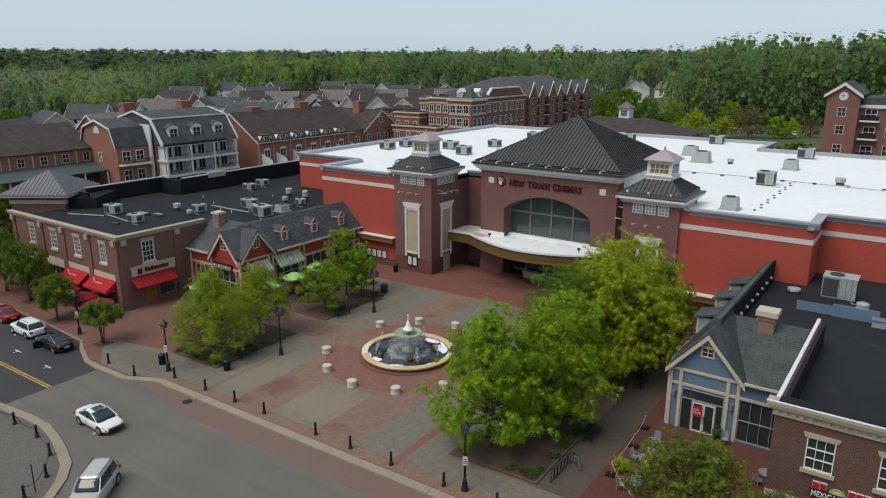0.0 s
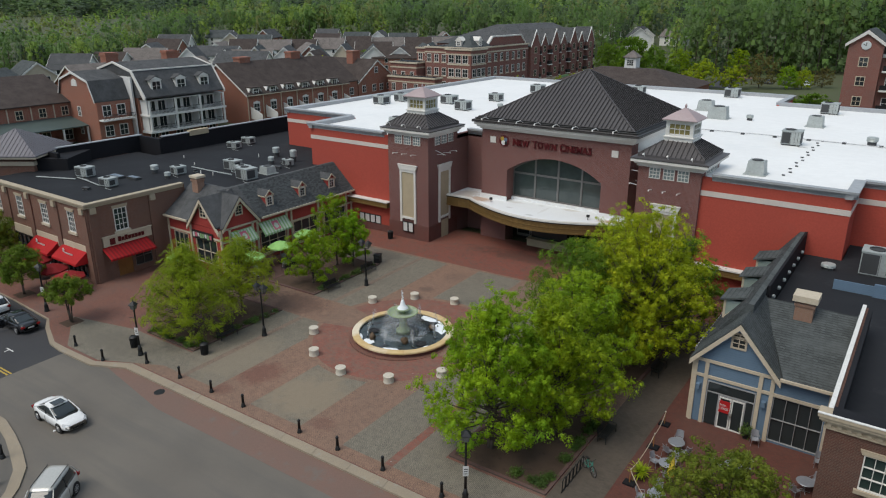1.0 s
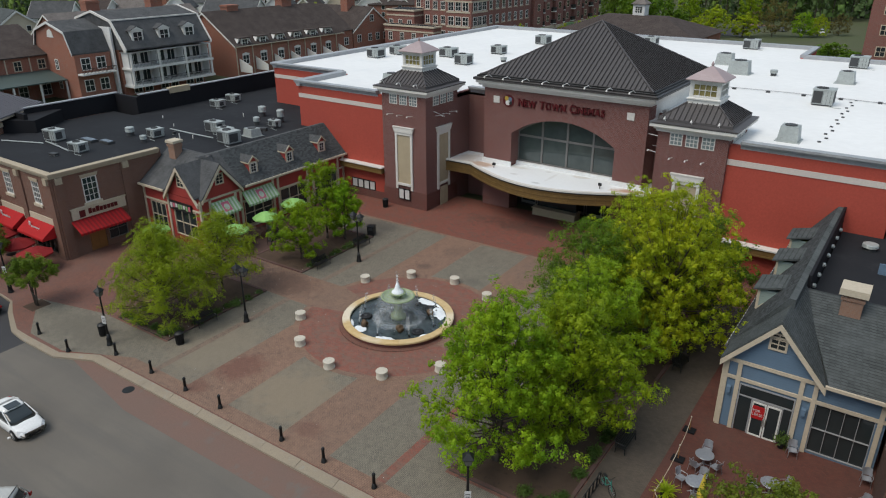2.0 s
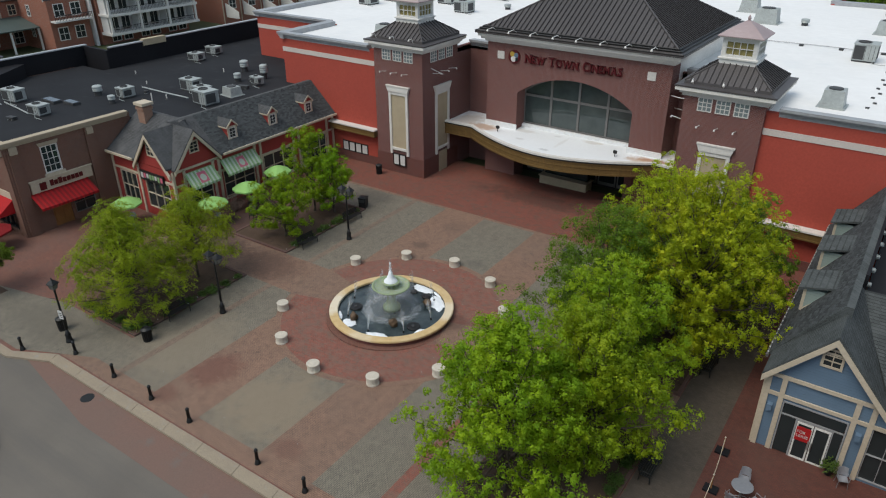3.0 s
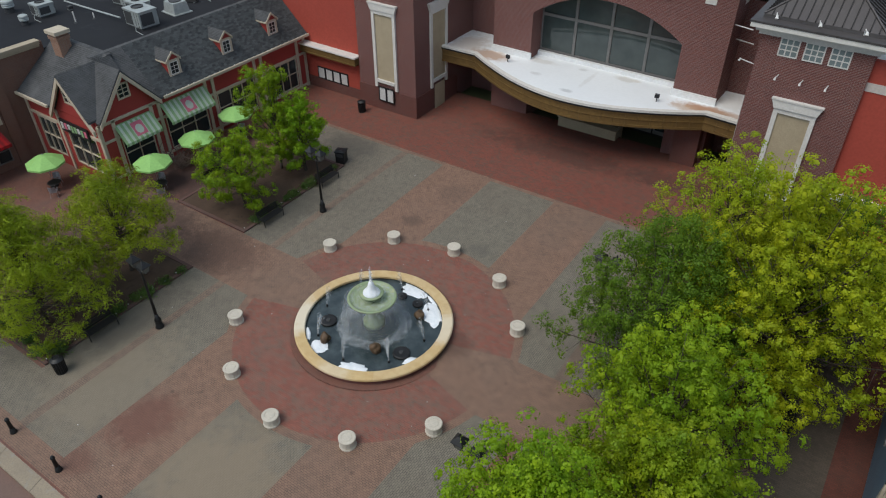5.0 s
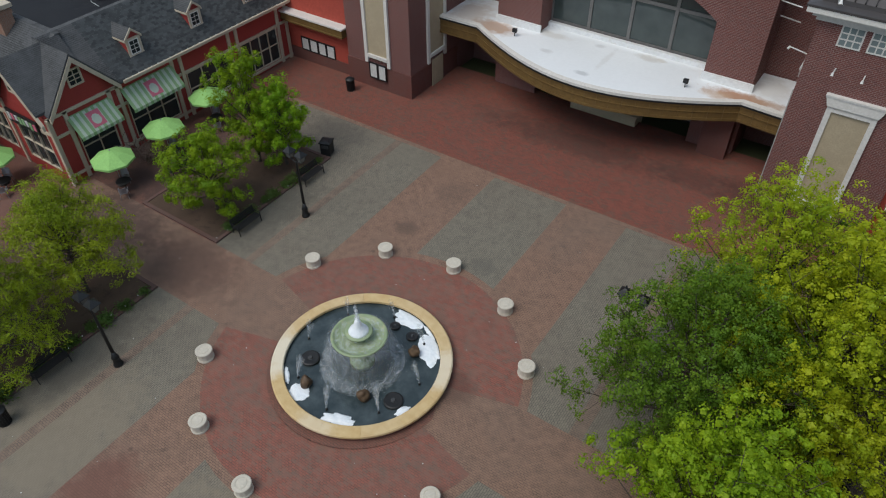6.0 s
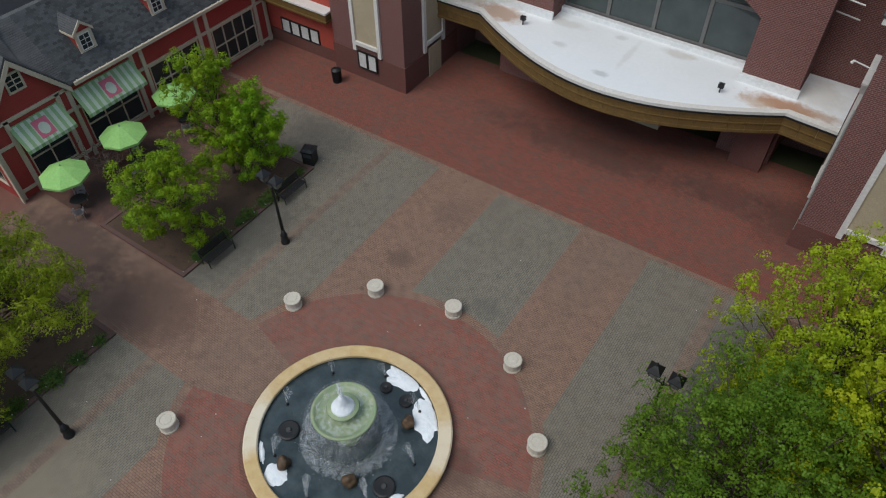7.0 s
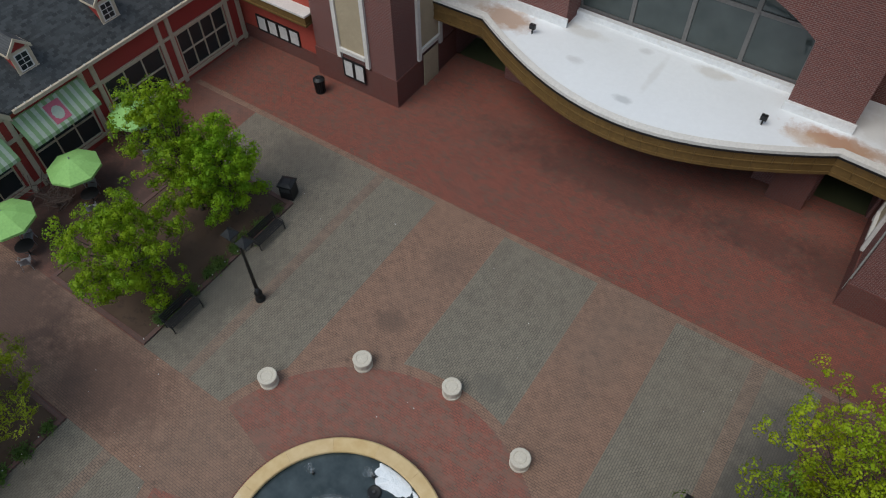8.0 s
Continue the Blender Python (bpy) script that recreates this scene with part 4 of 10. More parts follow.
        F.slab(bm, [(a - 0.03, 8.5), (b + 0.03, 8.5), (b + 0.22, 9.0), (a - 0.22, 9.0)], 0, 0.24)
        F.box(bm, a - 0.25, b + 0.25, 0, 0.28, 9.0, 9.1)
        wpart("panel_trim", bm, M["trim_white"], cinema, "white trim round a tall panel")
        wpart("stucco_panel", F.box(B(), a + 0.26, b - 0.26, 0, 0.05, 2.8, 8.2), M["stucco_tan"], cinema, "tan stucco panel")
        for i in range(3):
            u = mid - 1.86 + 1.32 * i
            window(cinema, F, u, u + 1.05, 11.45, 12.5, 3, 3, M["trim_white"], M["glass_lit"], 0.06, 0.07, deep=0.0, proud=0.06, label="small square window with pale bars", name="clerestory_window")
            if F.side == "-x" and i:
                continue
            v = 69.75 if F.side == "-x" else u + 0.4
            lamp = rod(B(), F.p(v, 0.0, 10.35), F.p(v, 0.95, 10.52), 0.032)
            rod(lamp, F.p(v, 0.93, 10.54), F.p(v, 1.0, 10.4), 0.045, 0.07, 8)
            wpart("bracket_lamp", lamp, M["white_paint"], cinema, "white gooseneck wall lamp")
    # lamps on the eave
    for k in range(3):
        u = cx - 2.4 + 2.2 * k
        lamp = bow(B(), [(u, y0 - 0.1, 13.35), (u, y0 - 0.3, 13.8), (u + 0.15, y0 - 0.95, 13.85)], 0.03)
        rod(lamp, (u + 0.15, y0 - 0.93, 13.88), (u + 0.17, y0 - 1.03, 13.72), 0.05, 0.1, 8)
        wpart("bracket_lamp", lamp, M["white_paint"], cinema, "white gooseneck lamp at the eave")
    return cy


for cx in (-53.2, -22.88):
    tower(cx)
wpart("conduit", rod(B(), (-25.84, 69.3, 1.2), (-25.84, 69.3, 8.6), 0.045), M["unit"], cinema, "grey conduit down the tower corner")
wpart("lamp_bracket", rod(B(), (-50.28, 70.4, 10.9), (-49.4, 71.2, 10.3), 0.04), M["white_paint"], cinema)

# entrance bay with its arched window
CX0, CX1, AX0, AX1, ASILL, ASPR, ATOP = -46.5, -28.6, -43.1, -31.6, 5.38, 8.75, 10.65
F = Face("-y", 74.5)
cxm, half = (AX0 + AX1) / 2, (AX1 - AX0) / 2
rise = ATOP - ASPR
rad = (half * half + rise * rise) / (2 * rise)
top_at = lambda x: ATOP - rad + math.sqrt(max(0.0, rad * rad - (x - cxm) ** 2))
us = np.linspace(AX0, AX1, 33)
bm = F.slab(B(), [(CX0, 13.4), (CX0, G0), (AX0, G0)] + [(x, top_at(x)) for x in us] + [(AX1, G0), (CX1, G0), (CX1, 13.4)], -1.9, 0)
wpart("sill_wall", F.box(B(), AX0, AX1, -1.9, -1.5, 4.0, ASILL), M["brick_maroon"], cinema)
wpart("entrance_wall", bm, M["brick_maroon"], cinema, "maroon brick entrance bay with a wide arch")
for x in (CX0, CX1 - 0.4):
    wpart("side_wall", box(B(), x, x + 0.4, 76.4, 91, 11.5, 13.4), M["white_paint"], cinema, "white painted upper wall")
    wpart("side_wall", box(B(), x, x + 0.4, 76.4, 77.5, G0, 11.5), M["brick_maroon"], cinema)
wpart("rear_wall", Face("-y", 91.0).box(B(), CX0, CX1, -0.4, 0, 11.5, 13.4), M["white_paint"], cinema)
# recessed side walls between bay and towers
for x0, x1, y0, y1 in ((-50.3, CX0, 77.4, 77.8), (CX1, -26.0, 77.4, 77.8), (-50.7, -50.3, 74.9, 77.8), (-26.0, -25.6, 74.9, 77.8)):
    wpart("recess_wall", box(B(), x0, x1, y0, y1, G0, 12.1), M["brick_maroon"], cinema, "maroon brick wall of the recess")
# arch window: frame bars and panes
G = Face("-y", 76.2)
bars_u = [AX0 + (AX1 - AX0) * i / 4 for i in range(5)]
bm = B()
for u in bars_u:
    z1 = top_at(min(max(u, AX0 + 0.05), AX1 - 0.05))
    G.box(bm, u - 0.11, u + 0.11, 0, 0.14, ASILL, z1)
G.box(bm, AX0, AX1, 0, 0.12, 8.15, 8.37)
G.box(bm, AX0, AX1, 0, 0.12, ASILL, ASILL + 0.18)
for a, b in zip(us, us[1:]):
    G.slab(bm, [(a, top_at(a) - 0.2), (b, top_at(b) - 0.2), (b, top_at(b) + 0.05), (a, top_at(a) + 0.05)], 0, 0.12)
arch = wpart("arch_window", bm, M["frame_grey"], cinema, "large arched window with grey metal bars")
for a, b in zip(bars_u, bars_u[1:]):
    wpart("pane", G.box(B(), a, b, 0.02, 0.05, ASILL, 8.26), M["glass_arch"], arch)
    xs = np.linspace(a, b, 9)
    wpart("pane", G.slab(B(), [(a, 8.26), (b, 8.26)] + [(x, top_at(x) + 0.02) for x in xs[::-1]], 0.02, 0.05), M["glass_arch"], arch)
# pale slabs below the bay's piers on the canopy, cornice, sign
for a, b in ((CX0 - 0.1, AX0 + 0.1), (AX1 - 0.1, CX1 + 0.1)):
    wpart("pier_base", Face("-y", 74.5).box(B(), a, b, 0, 0.12, 5.1, 5.6), M["flashing"], cinema, "white base flashing")
wpart("sill", Face("-y", 76.0).box(B(), AX0 + 0.01, AX1 - 0.01, 0, 0.3, 5.08, 5.42), M["flashing"], cinema, "white sill flashing")
bm = B()
for o, z0, z1 in ((0.2, 13.25, 13.5), (0.5, 13.5, 13.75), (0.72, 13.75, 14.05)):
    box(bm, CX0 - o, CX1 + o, 74.5 - o, 91.4 + o, z0, z1)
wpart("cornice", bm, M["trim_white"], cinema, "stepped pale cornice")
# pyramid roof with seams
px0, px1, py0, py1, pz, ph = -47.45, -27.65, 73.6, 92.3, 14.05, 5.65
pcx, pcy = (px0 + px1) / 2, (py0 + py1) / 2
bm = B()
ring = lambda k, z: [(pcx + (x - pcx) * k, pcy + (y - pcy) * k, z) for x, y in ((px0, py0), (px1, py0), (px1, py1), (px0, py1))]
loft(bm, [ring(1, pz), ring(1, pz + 0.14), ring(0.93, pz + 0.5), ring(0.003, pz + ph)])
pyr = wpart("pyramid_roof", bm, M["seam_roof"], cinema, "dark standing seam metal pyramid roof")
slope = (ph - 0.5) / 0.927
for k, z in ((0.995, 0.2), (0.965, 0.42), (0.94, 0.56)):
    rail = ring(k, pz + z)
    wpart("snow_rail", bow(B(), rail + rail[:1], 0.075, 6), M["frame_black"], pyr, "black snow rail along the eave")
for side, (half_w, half_d) in enumerate((((px1 - px0) / 2, (py1 - py0) / 2), ((py1 - py0) / 2, (px1 - px0) / 2)) * 2):
    r = Matrix.Rotation(side * math.pi / 2, 4, "Z")
    n = int(half_w * 0.93 / 0.46)
    for i in range(-n, n + 1):
        u = i * 0.46
        k1 = max(abs(u) / half_w, 0.01)
        if k1 > 0.92:
            continue
        pts = []
        for k in (0.93, k1):
            z = pz + 0.5 + (0.93 - k) * slope
            for s, h in ((-0.035, -0.08), (0.035, -0.08), (0.035, 0.1), (-0.035, 0.1)):
                pts.append(r @ Vector((u + s, -half_d * k, z + h)) + Vector((pcx, pcy, 0)))
        bm = B()
        hull(bm, pts, ((0, 1, 2, 3), (4, 5, 6, 7), (0, 1, 5, 4), (1, 2, 6, 5), (2, 3, 7, 6), (3, 0, 4, 7)))
        wpart("seam", bm, M["seam_edge"], pyr)
    a = r @ Vector((half_w * 0.93, -half_d * 0.93, pz + 0.52)) + Vector((pcx, pcy, 0))
    wpart("hip_cap", rod(B(), a, (pcx, pcy, pz + ph + 0.03), 0.09), M["seam_roof"], pyr)
for k in range(8):
    u = CX0 + 1.2 + k * 2.2
    lamp = bow(B(), [(u, 73.9, 14.45), (u, 73.3, 14.75), (u, 72.4, 14.72)], 0.036)
    rod(lamp, (u, 72.42, 14.74), (u, 72.32, 14.56), 0.05, 0.11, 8)
    wpart("bracket_lamp", lamp, M["white_paint"], cinema, "white gooseneck lamp at the eave")
for y in (75.6, 77.0):
    wpart("bracket_lamp", rod(B(), (CX1, y - 0.6, 10.6 - (y - 75.6)), (CX1 + 1.2, y - 0.8, 10.55 - (y - 75.6)), 0.04), M["white_paint"], cinema)
# plaques, roundel and the letters
for x in (-45.0, -30.3):
    wpart("plaque", F.box(B(), x - 0.36, x + 0.36, 0, 0.08, 11.75, 12.45), M["trim_white"], cinema, "square pale plaque")
disc = B()
lathe(disc, [(0.62, 0), (0.62, 0.1)], n=24)
bmesh.ops.transform(disc, matrix=Matrix.Translation((-43.55, 74.5, 12.1)) @ Matrix.Rotation(math.pi / 2, 4, "X"), verts=disc.verts)
roundel = wpart("roundel", disc, M["sign_maroon"], cinema, "round emblem with coloured patches")
for dx, dz, rr, m in ((-0.2, 0.22, 0.26, "yellow_paint"), (0.2, 0.15, 0.24, "blue_board"), (-0.05, -0.2, 0.3, "white_paint"), (0.25, -0.22, 0.2, "frame_black")):
    d = lathe(B(), [(rr, 0), (rr * 0.8, 0.03)], n=10)
    bmesh.ops.transform(d, matrix=Matrix.Translation((-43.55 + dx, 74.4, 12.1 + dz)) @ Matrix.Rotation(math.pi / 2, 4, "X"), verts=d.verts)
    wpart("patch", d, M[m], roundel)
at_x, pieces = 0.0, []
for word in ("NEW", "TOWN", "CINEMAS"):
    for letter, size in [(word[0], 1.1)] + [(c, 0.96) for c in word[1:]]:
        ob = text_mesh("sign_letter", letter, size, 0.07, M["sign_maroon"], cinema, (0, 74.4, 11.72), 90, 0, 1.0, label="maroon raised capital letter", bold=0.022)
        xs = [v.co.x for v in ob.data.vertices]
        wide = max(xs) - min(xs)
        pieces.append((ob, at_x - min(xs), wide))
        at_x += wide + 0.13
    at_x += 0.42
fit_x = 9.45 / (at_x - 0.55)
for ob, shift, wide in pieces:
    ob.data.transform(Matrix.Translation((shift, 0, 0)))
    ob.data.transform(Matrix.Diagonal((fit_x, 1, 1, 1)))
    ob.location.x = -42.35 - chain(cinema).x
    # small feet and heads on the strokes
    zs, xs = [v.co.z for v in ob.data.vertices], [v.co.x for v in ob.data.vertices]
    ys = [v.co.y for v in ob.data.vertices]
    feet = {v.co.x for v in ob.data.vertices if v.co.z < min(zs) + 0.02}
    heads = {v.co.x for v in ob.data.vertices if v.co.z > max(zs) - 0.02}
    bm = B()
    bm.from_mesh(ob.data)
    for ends, z in ((feet, min(zs)), (heads, max(zs) - 0.07)):
        for x in sorted(ends)[:1] + sorted(ends)[-1:]:
            box(bm, x - 0.11, x + 0.11, min(ys), max(ys), z, z + 0.07)
    bm.to_mesh(ob.data)
    bm.free()

# the bowed canopy
def canopy_edge(off):
    pts = [(-50.3, 72.66 - off), (-47.1, 72.74 - off)]
    for i in range(1, 24):
        t = i / 24
        x = -47.1 + t * 18.5
        pts.append((x, 72.74 - off - 3.48 * math.sin(math.pi * t) ** 0.97))
    return pts + [(-28.6, 72.74 - off), (-26.0, 72.55 - off)]


edge = canopy_edge(0.0)
back = [(-26.0, 77.3), (-50.3, 77.3)]
can = wpart("canopy", prism(B(), canopy_edge(-0.3) + back, 4.15, 5.1), M["canopy_white"], cinema, "bowed flat canopy with white membrane")
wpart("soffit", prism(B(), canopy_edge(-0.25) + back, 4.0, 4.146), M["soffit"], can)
bm = B()
inner, outer = canopy_edge(-0.34), canopy_edge(0.06)
for i in range(len(edge) - 1):
    hull(bm, [(*p, z) for z in (5.1, 5.27) for p in (inner[i], inner[i + 1], outer[i + 1], outer[i])], BOXF)
wpart("rim", bm, M["trim_white"], can, "raised white rim")
bm = B()
for i in range(len(edge) - 1):
    hull(bm, [(*p, z) for z in (5.0, 5.1) for p in (canopy_edge(-0.3)[i], canopy_edge(-0.3)[i + 1], canopy_edge(0.1)[i + 1], canopy_edge(0.1)[i])], BOXF)
wpart("drip_edge", bm, M["frame_black"], can, "black metal drip edge")
f_in, f_out = canopy_edge(-0.3), canopy_edge(0.0)
k = 0
lengths = [math.dist(a, b) for a, b in zip(edge, edge[1:])]
for i in range(len(edge) - 1):
    n = max(1, round(lengths[i] / 0.8))
    for j in range(n):
        g = 0.008
        t0, t1 = (j + g) / n, (j + 1 - g) / n
        q = lambda p, t: (p[i][0] + (p[i + 1][0] - p[i][0]) * t, p[i][1] + (p[i + 1][1] - p[i][1]) * t)
        bm = B()
        for o0, za, zb in ((0.0, 4.1, 5.0), (0.05, 3.95, 4.12), (0.05, 4.5, 4.56), (0.05, 4.86, 5.0)):
            fo = canopy_edge(o0)
            hull(bm, [(*p, z) for z in (za, zb) for p in (q(f_in, t0), q(f_in, t1), q(fo, t1), q(fo, t0))], BOXF)
        wpart("fascia_panel", bm, M["gold"], can)
for x, y in ((-44.25, 73.0), (-32.1, 72.8)):
    bm = rod(B(), (x, y, 5.1), (x, y, 5.4), 0.04)
    box(bm, x - 0.15, x + 0.15, y - 0.1, y + 0.1, 5.4, 5.65)
    wpart("flood_lamp", bm, M["frame_black"], can, "small black flood lamp")
# under the canopy: piers, dark doors, ticket booth
for x0, x1 in ((-30.6, -28.8),):
    wpart("pier", box(B(), x0, x1, 73.6, 74.45, G0, 4.0), M["brick_plinth"], cinema, "dark brick pier under the canopy")
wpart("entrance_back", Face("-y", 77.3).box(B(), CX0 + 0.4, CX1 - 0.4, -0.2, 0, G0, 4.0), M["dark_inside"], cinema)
Fd = Face("-y", 77.3)
for i in range(6):
    u = -43.0 + i * 1.95
    d = wpart("entrance_door", Fd.wall(B(), u, u + 1.8, 0.3, 2.7, -0.08, [(u + 0.12, u + 1.68, 0.6, 2.55)]), M["frame_grey"], cinema, "glazed entrance door")
    wpart("pane", Fd.box(B(), u + 0.12, u + 1.68, 0.03, 0.05, 0.6, 2.55), M["glass"], d)
booth = thing("ticket_booth", (-37.3, 73.6, gz(-37.3, 73.6)), "ticket booth with a pale counter front under the canopy", "ticket booth")
wpart("counter", box(B(), -40.0, -35.1, 74.2, 75.6, G0, 1.15), M["stucco_tan"], booth)
wpart("counter_top", box(B(), -40.1, -35.0, 74.1, 75.7, 1.15, 1.22), M["stucco_tan"], booth)
wpart("booth_window", box(B(), -39.8, -35.3, 74.9, 75.5, 1.22, 4.0), M["glass"], booth)

# poster boxes and the ochre ledges on the wings
Fp = Face("-y", 69.4)
for i in range(4):
    u = -61.35 + i * 0.88
    fr = wpart("poster_frame", Fp.wall(B(), u, u + 0.86, 0.92, 2.02, -0.09, [(u + 0.08, u + 0.78, 1.0, 1.94)]), M["frame_black"], cinema, "black poster frame")
    wpart("poster", Fp.box(B(), u + 0.08, u + 0.78, 0, 0.05, 1.0, 1.94), M["paper"], fr, "white poster sheet")
Fp = Face("-y", 68.86)
for i in range(2):
    u = -53.98 + i * 0.8
    fr = wpart("poster_frame", Fp.wall(B(), u, u + 0.78, 0.95, 2.2, -0.09, [(u + 0.08, u + 0.7, 1.03, 2.12)]), M["frame_black"], cinema, "black poster frame")
    wpart("poster", Fp.box(B(), u + 0.08, u + 0.7, 0, 0.05, 1.03, 2.12), M["paper"], fr, "white poster sheet")
for F2, a, b in ((Face("-y", 69.4), -62.5, -56.3), (Face("-y", 69.3), -19.6, -13.9)):
    led = wpart("ledge", F2.box(B(), a, b, 0, 0.75, 3.45, 4.0), M["gold"], cinema, "ochre boxed ledge with pale cap")
    wpart("ledge_trim", F2.box(B(), a - 0.05, b + 0.05, 0, 0.82, 3.38, 3.5), M["gold"], led)
    wpart("ledge_cap", F2.box(B(), a - 0.08, b + 0.08, 0, 0.85, 4.0, 4.12), M["trim_white"], led, "white ledge cap")
wpart("side_door", Face("+x", -50.14).box(B(), 71.4, 72.8, 0, 0.05, 0.15, 2.3), M["stucco_tan"], cinema, "beige metal side door")

# roof units
def roof_unit(x, y, z, w, d, h, kind=0, turn=0.0, group="roof units on the white roof"):
    t = thing("roof_unit", (x, y, z), "galvanised rooftop air-conditioning unit with dark grille" if kind == 0 else "pale hooded rooftop ventilator", "air conditioner" if kind == 0 else "ventilator", group, turn=turn)
    if kind == 0:
        bm = B()
        box(bm, -w / 2, w / 2, -d / 2, d / 2, 0.15, h)
        box(bm, -w / 2 - 0.04, w / 2 + 0.04, -d / 2 - 0.04, d / 2 + 0.04, h - 0.08, h + 0.02)
        part("casing", bm, M["unit"], t)
        part("kerb_frame", box(B(), -w / 2 + 0.06, w / 2 - 0.06, -d / 2 + 0.06, d / 2 - 0.06, -0.02, 0.15), M["unit_dark"], t)
        part("grille", box(B(), -w / 2 + 0.08, -w / 2 + 0.48 * w, -d / 2 - 0.02, -d / 2, 0.25, h - 0.16), M["unit_dark"], t)
        for q in (0.5, 0.7, 0.86):
            part("panel_seam", box(B(), -w / 2 + q * w, -w / 2 + q * w + 0.03, -d / 2 - 0.015, -d / 2, 0.2, h - 0.1), M["unit_dark"], t)
        part("gas_pipe", bow(B(), [(w / 2 - 0.2, -d / 2 - 0.1, 0.4), (w / 2 - 0.2, -d / 2 - 0.35, 0.35), (w / 2 - 0.2, -d / 2 - 0.4, 0.06), (w / 2 + 0.9, -d / 2 - 0.5, 0.06)], 0.03, 5), M["unit"], t)
        part("grille", box(B(), w / 2, w / 2 + 0.03, -d / 2 + 0.12, d / 2 - 0.4, 0.3, h - 0.2), M["unit_dark"], t)
        part("fan_ring", lathe(B(), [(min(w, d) * 0.3, h), (min(w, d) * 0.3, h + 0.1), (min(w, d) * 0.25, h + 0.1), (min(w, d) * 0.25, h + 0.03)], -w / 8, 0, 14), M["unit_dark"], t)
    elif kind == 1:
        bm = B()
        loft(bm, [[(-w / 2, -d / 2, 0), (w / 2, -d / 2, 0), (w / 2, d / 2, 0), (-w / 2, d / 2, 0)], [(-w * 0.42, -d * 0.42, h), (w * 0.42, -d * 0.42, h), (w * 0.42, d * 0.42, h), (-w * 0.42, d * 0.42, h)]])
        part("hood", bm, M["unit"], t)
        part("cap", lathe(B(), [(w * 0.3, h), (w * 0.3, h + 0.08), (w * 0.1, h + 0.1)], 0, 0, 14), M["unit_dark"], t)
        part("flashing", box(B(), -w * 0.6, w * 0.6, -d * 0.6, d * 0.6, -0.02, 0.06), M["unit"], t)
    else:
        part("foot", lathe(B(), [(w * 0.42, -0.02), (w * 0.4, h * 0.42)], 0, 0, 12), M["unit_dark"], t)
        part("drum", lathe(B(), [(w * 0.5, h * 0.42), (w * 0.54, h * 0.5), (w * 0.5, h * 0.56), (w * 0.54, h * 0.64), (w * 0.5, h * 0.72), (w * 0.55, h * 0.8), (w * 0.52, h * 0.92), (w * 0.4, h * 0.97), (w * 0.1, h)], 0, 0, 16), M["unit"], t)
    return t


for x, y, w, d, h, kd in ((-75.7, 91.5, 2.4, 2.2, 1.5, 0), (-75.2, 96.0, 2.2, 2.2, 1.4, 0), (-67.3, 98.0, 2.6, 2.2, 1.5, 0), (-61.5, 93.2, 2.4, 2.0, 1.6, 0), (-62.8, 104.8, 2.2, 2.0, 1.4, 0), (-62.7, 119, 2.4, 2.4, 1.6, 0),
                          (-28.4, 106.5, 3.0, 2.4, 1.9, 1), (-32.0, 113.5, 2.6, 2.4, 1.7, 1), (-32.8, 132.0, 2.6, 2.4, 1.7, 0), (-16.4, 73.8, 1.9, 1.9, 1.5, 1), (-16.5, 91.3, 2.3, 2.2, 1.9, 0), (-16.3, 106.3, 2.2, 2.2, 1.6, 1), (-16.5, 120.0, 2.6, 2.2, 1.8, 0), (-9.1, 96, 1.3, 1.3, 1.1, 2), (-24.4, 107, 1.0, 1.0, 0.9, 2), (-60.3, 75.9, 2.2, 1.6, 1.4, 1), (-58.0, 98.0, 1.0, 1.0, 0.8, 2), (-47.5, 128.0, 2.2, 2.2, 1.5, 0), (-1.5, 92.0, 1.2, 1.2, 1.0, 2), (2.0, 104.0, 2.2, 2.2, 1.6, 0)):
    roof_unit(x, y, 12.0, w * 0.85, d * 0.85, h * 0.85, kd)
bm = bow(B(), [(-36.0, 95.0, 12.12), (-20, 95.6, 12.12), (-2, 94.0, 12.12), (20, 94.0, 12.12)], 0.05)
pipe = thing("gas_pipe", (-20, 95, 12.0), "thin pipe on small blocks across the white roof", "pipe")
wpart("pipe", bm, M["coping"], pipe)
for i in range(9):
    wpart("block", box(B(), -33.5 + 3.6 * i, -33.1 + 3.6 * i, 94.8, 95.2, 12.0, 12.18), M["unit_dark"], pipe)
for i in range(14):
    y = 74.5 + i * 1.6
    blk = thing("pipe_block", (-14.2 + (i % 2) * 0.3, y, 12.0), "small dark pipe support block on the white roof", "pipe block", "pipe blocks")
    part("block", box(B(), -0.13, 0.13, -0.08, 0.08, 0, 0.11), M["unit_dark"], blk)


# ---- the red gabled shop ----
shop = thing("red_gabled_shop", (-66, 58, gz(-66, 58)), "red boarded shop with cream timbers and charcoal shingle roof", "shop")
RX, RY, RE, RR = -62.55, 49.0, 4.75, 7.8
Fx, Fy = Face("+x", RX), Face("-y", RY)
GB = -0.9
wins_x = [(50.5, 53.0, 0.35, 2.95), (54.3, 58.0, 0.35, 2.95), (59.2, 63.1, 0.35, 2.95), (64.3, 68.0, 0.35, 2.95)]
wins_y = [(-70.5, -68.0, 0.4, 3.2), (-66.7, -63.2, 0.4, 3.2)]
wpart("wall", Fx.wall(B(), RY + 0.3, 69.35, GB, 4.5, 0.3, wins_x), M["red_board"], shop, "red lap-boarded wall")
wpart("wall", Fy.wall(B(), -71.4, RX, GB, 4.5, 0.3, wins_y), M["red_board"], shop, "red lap-boarded wall")
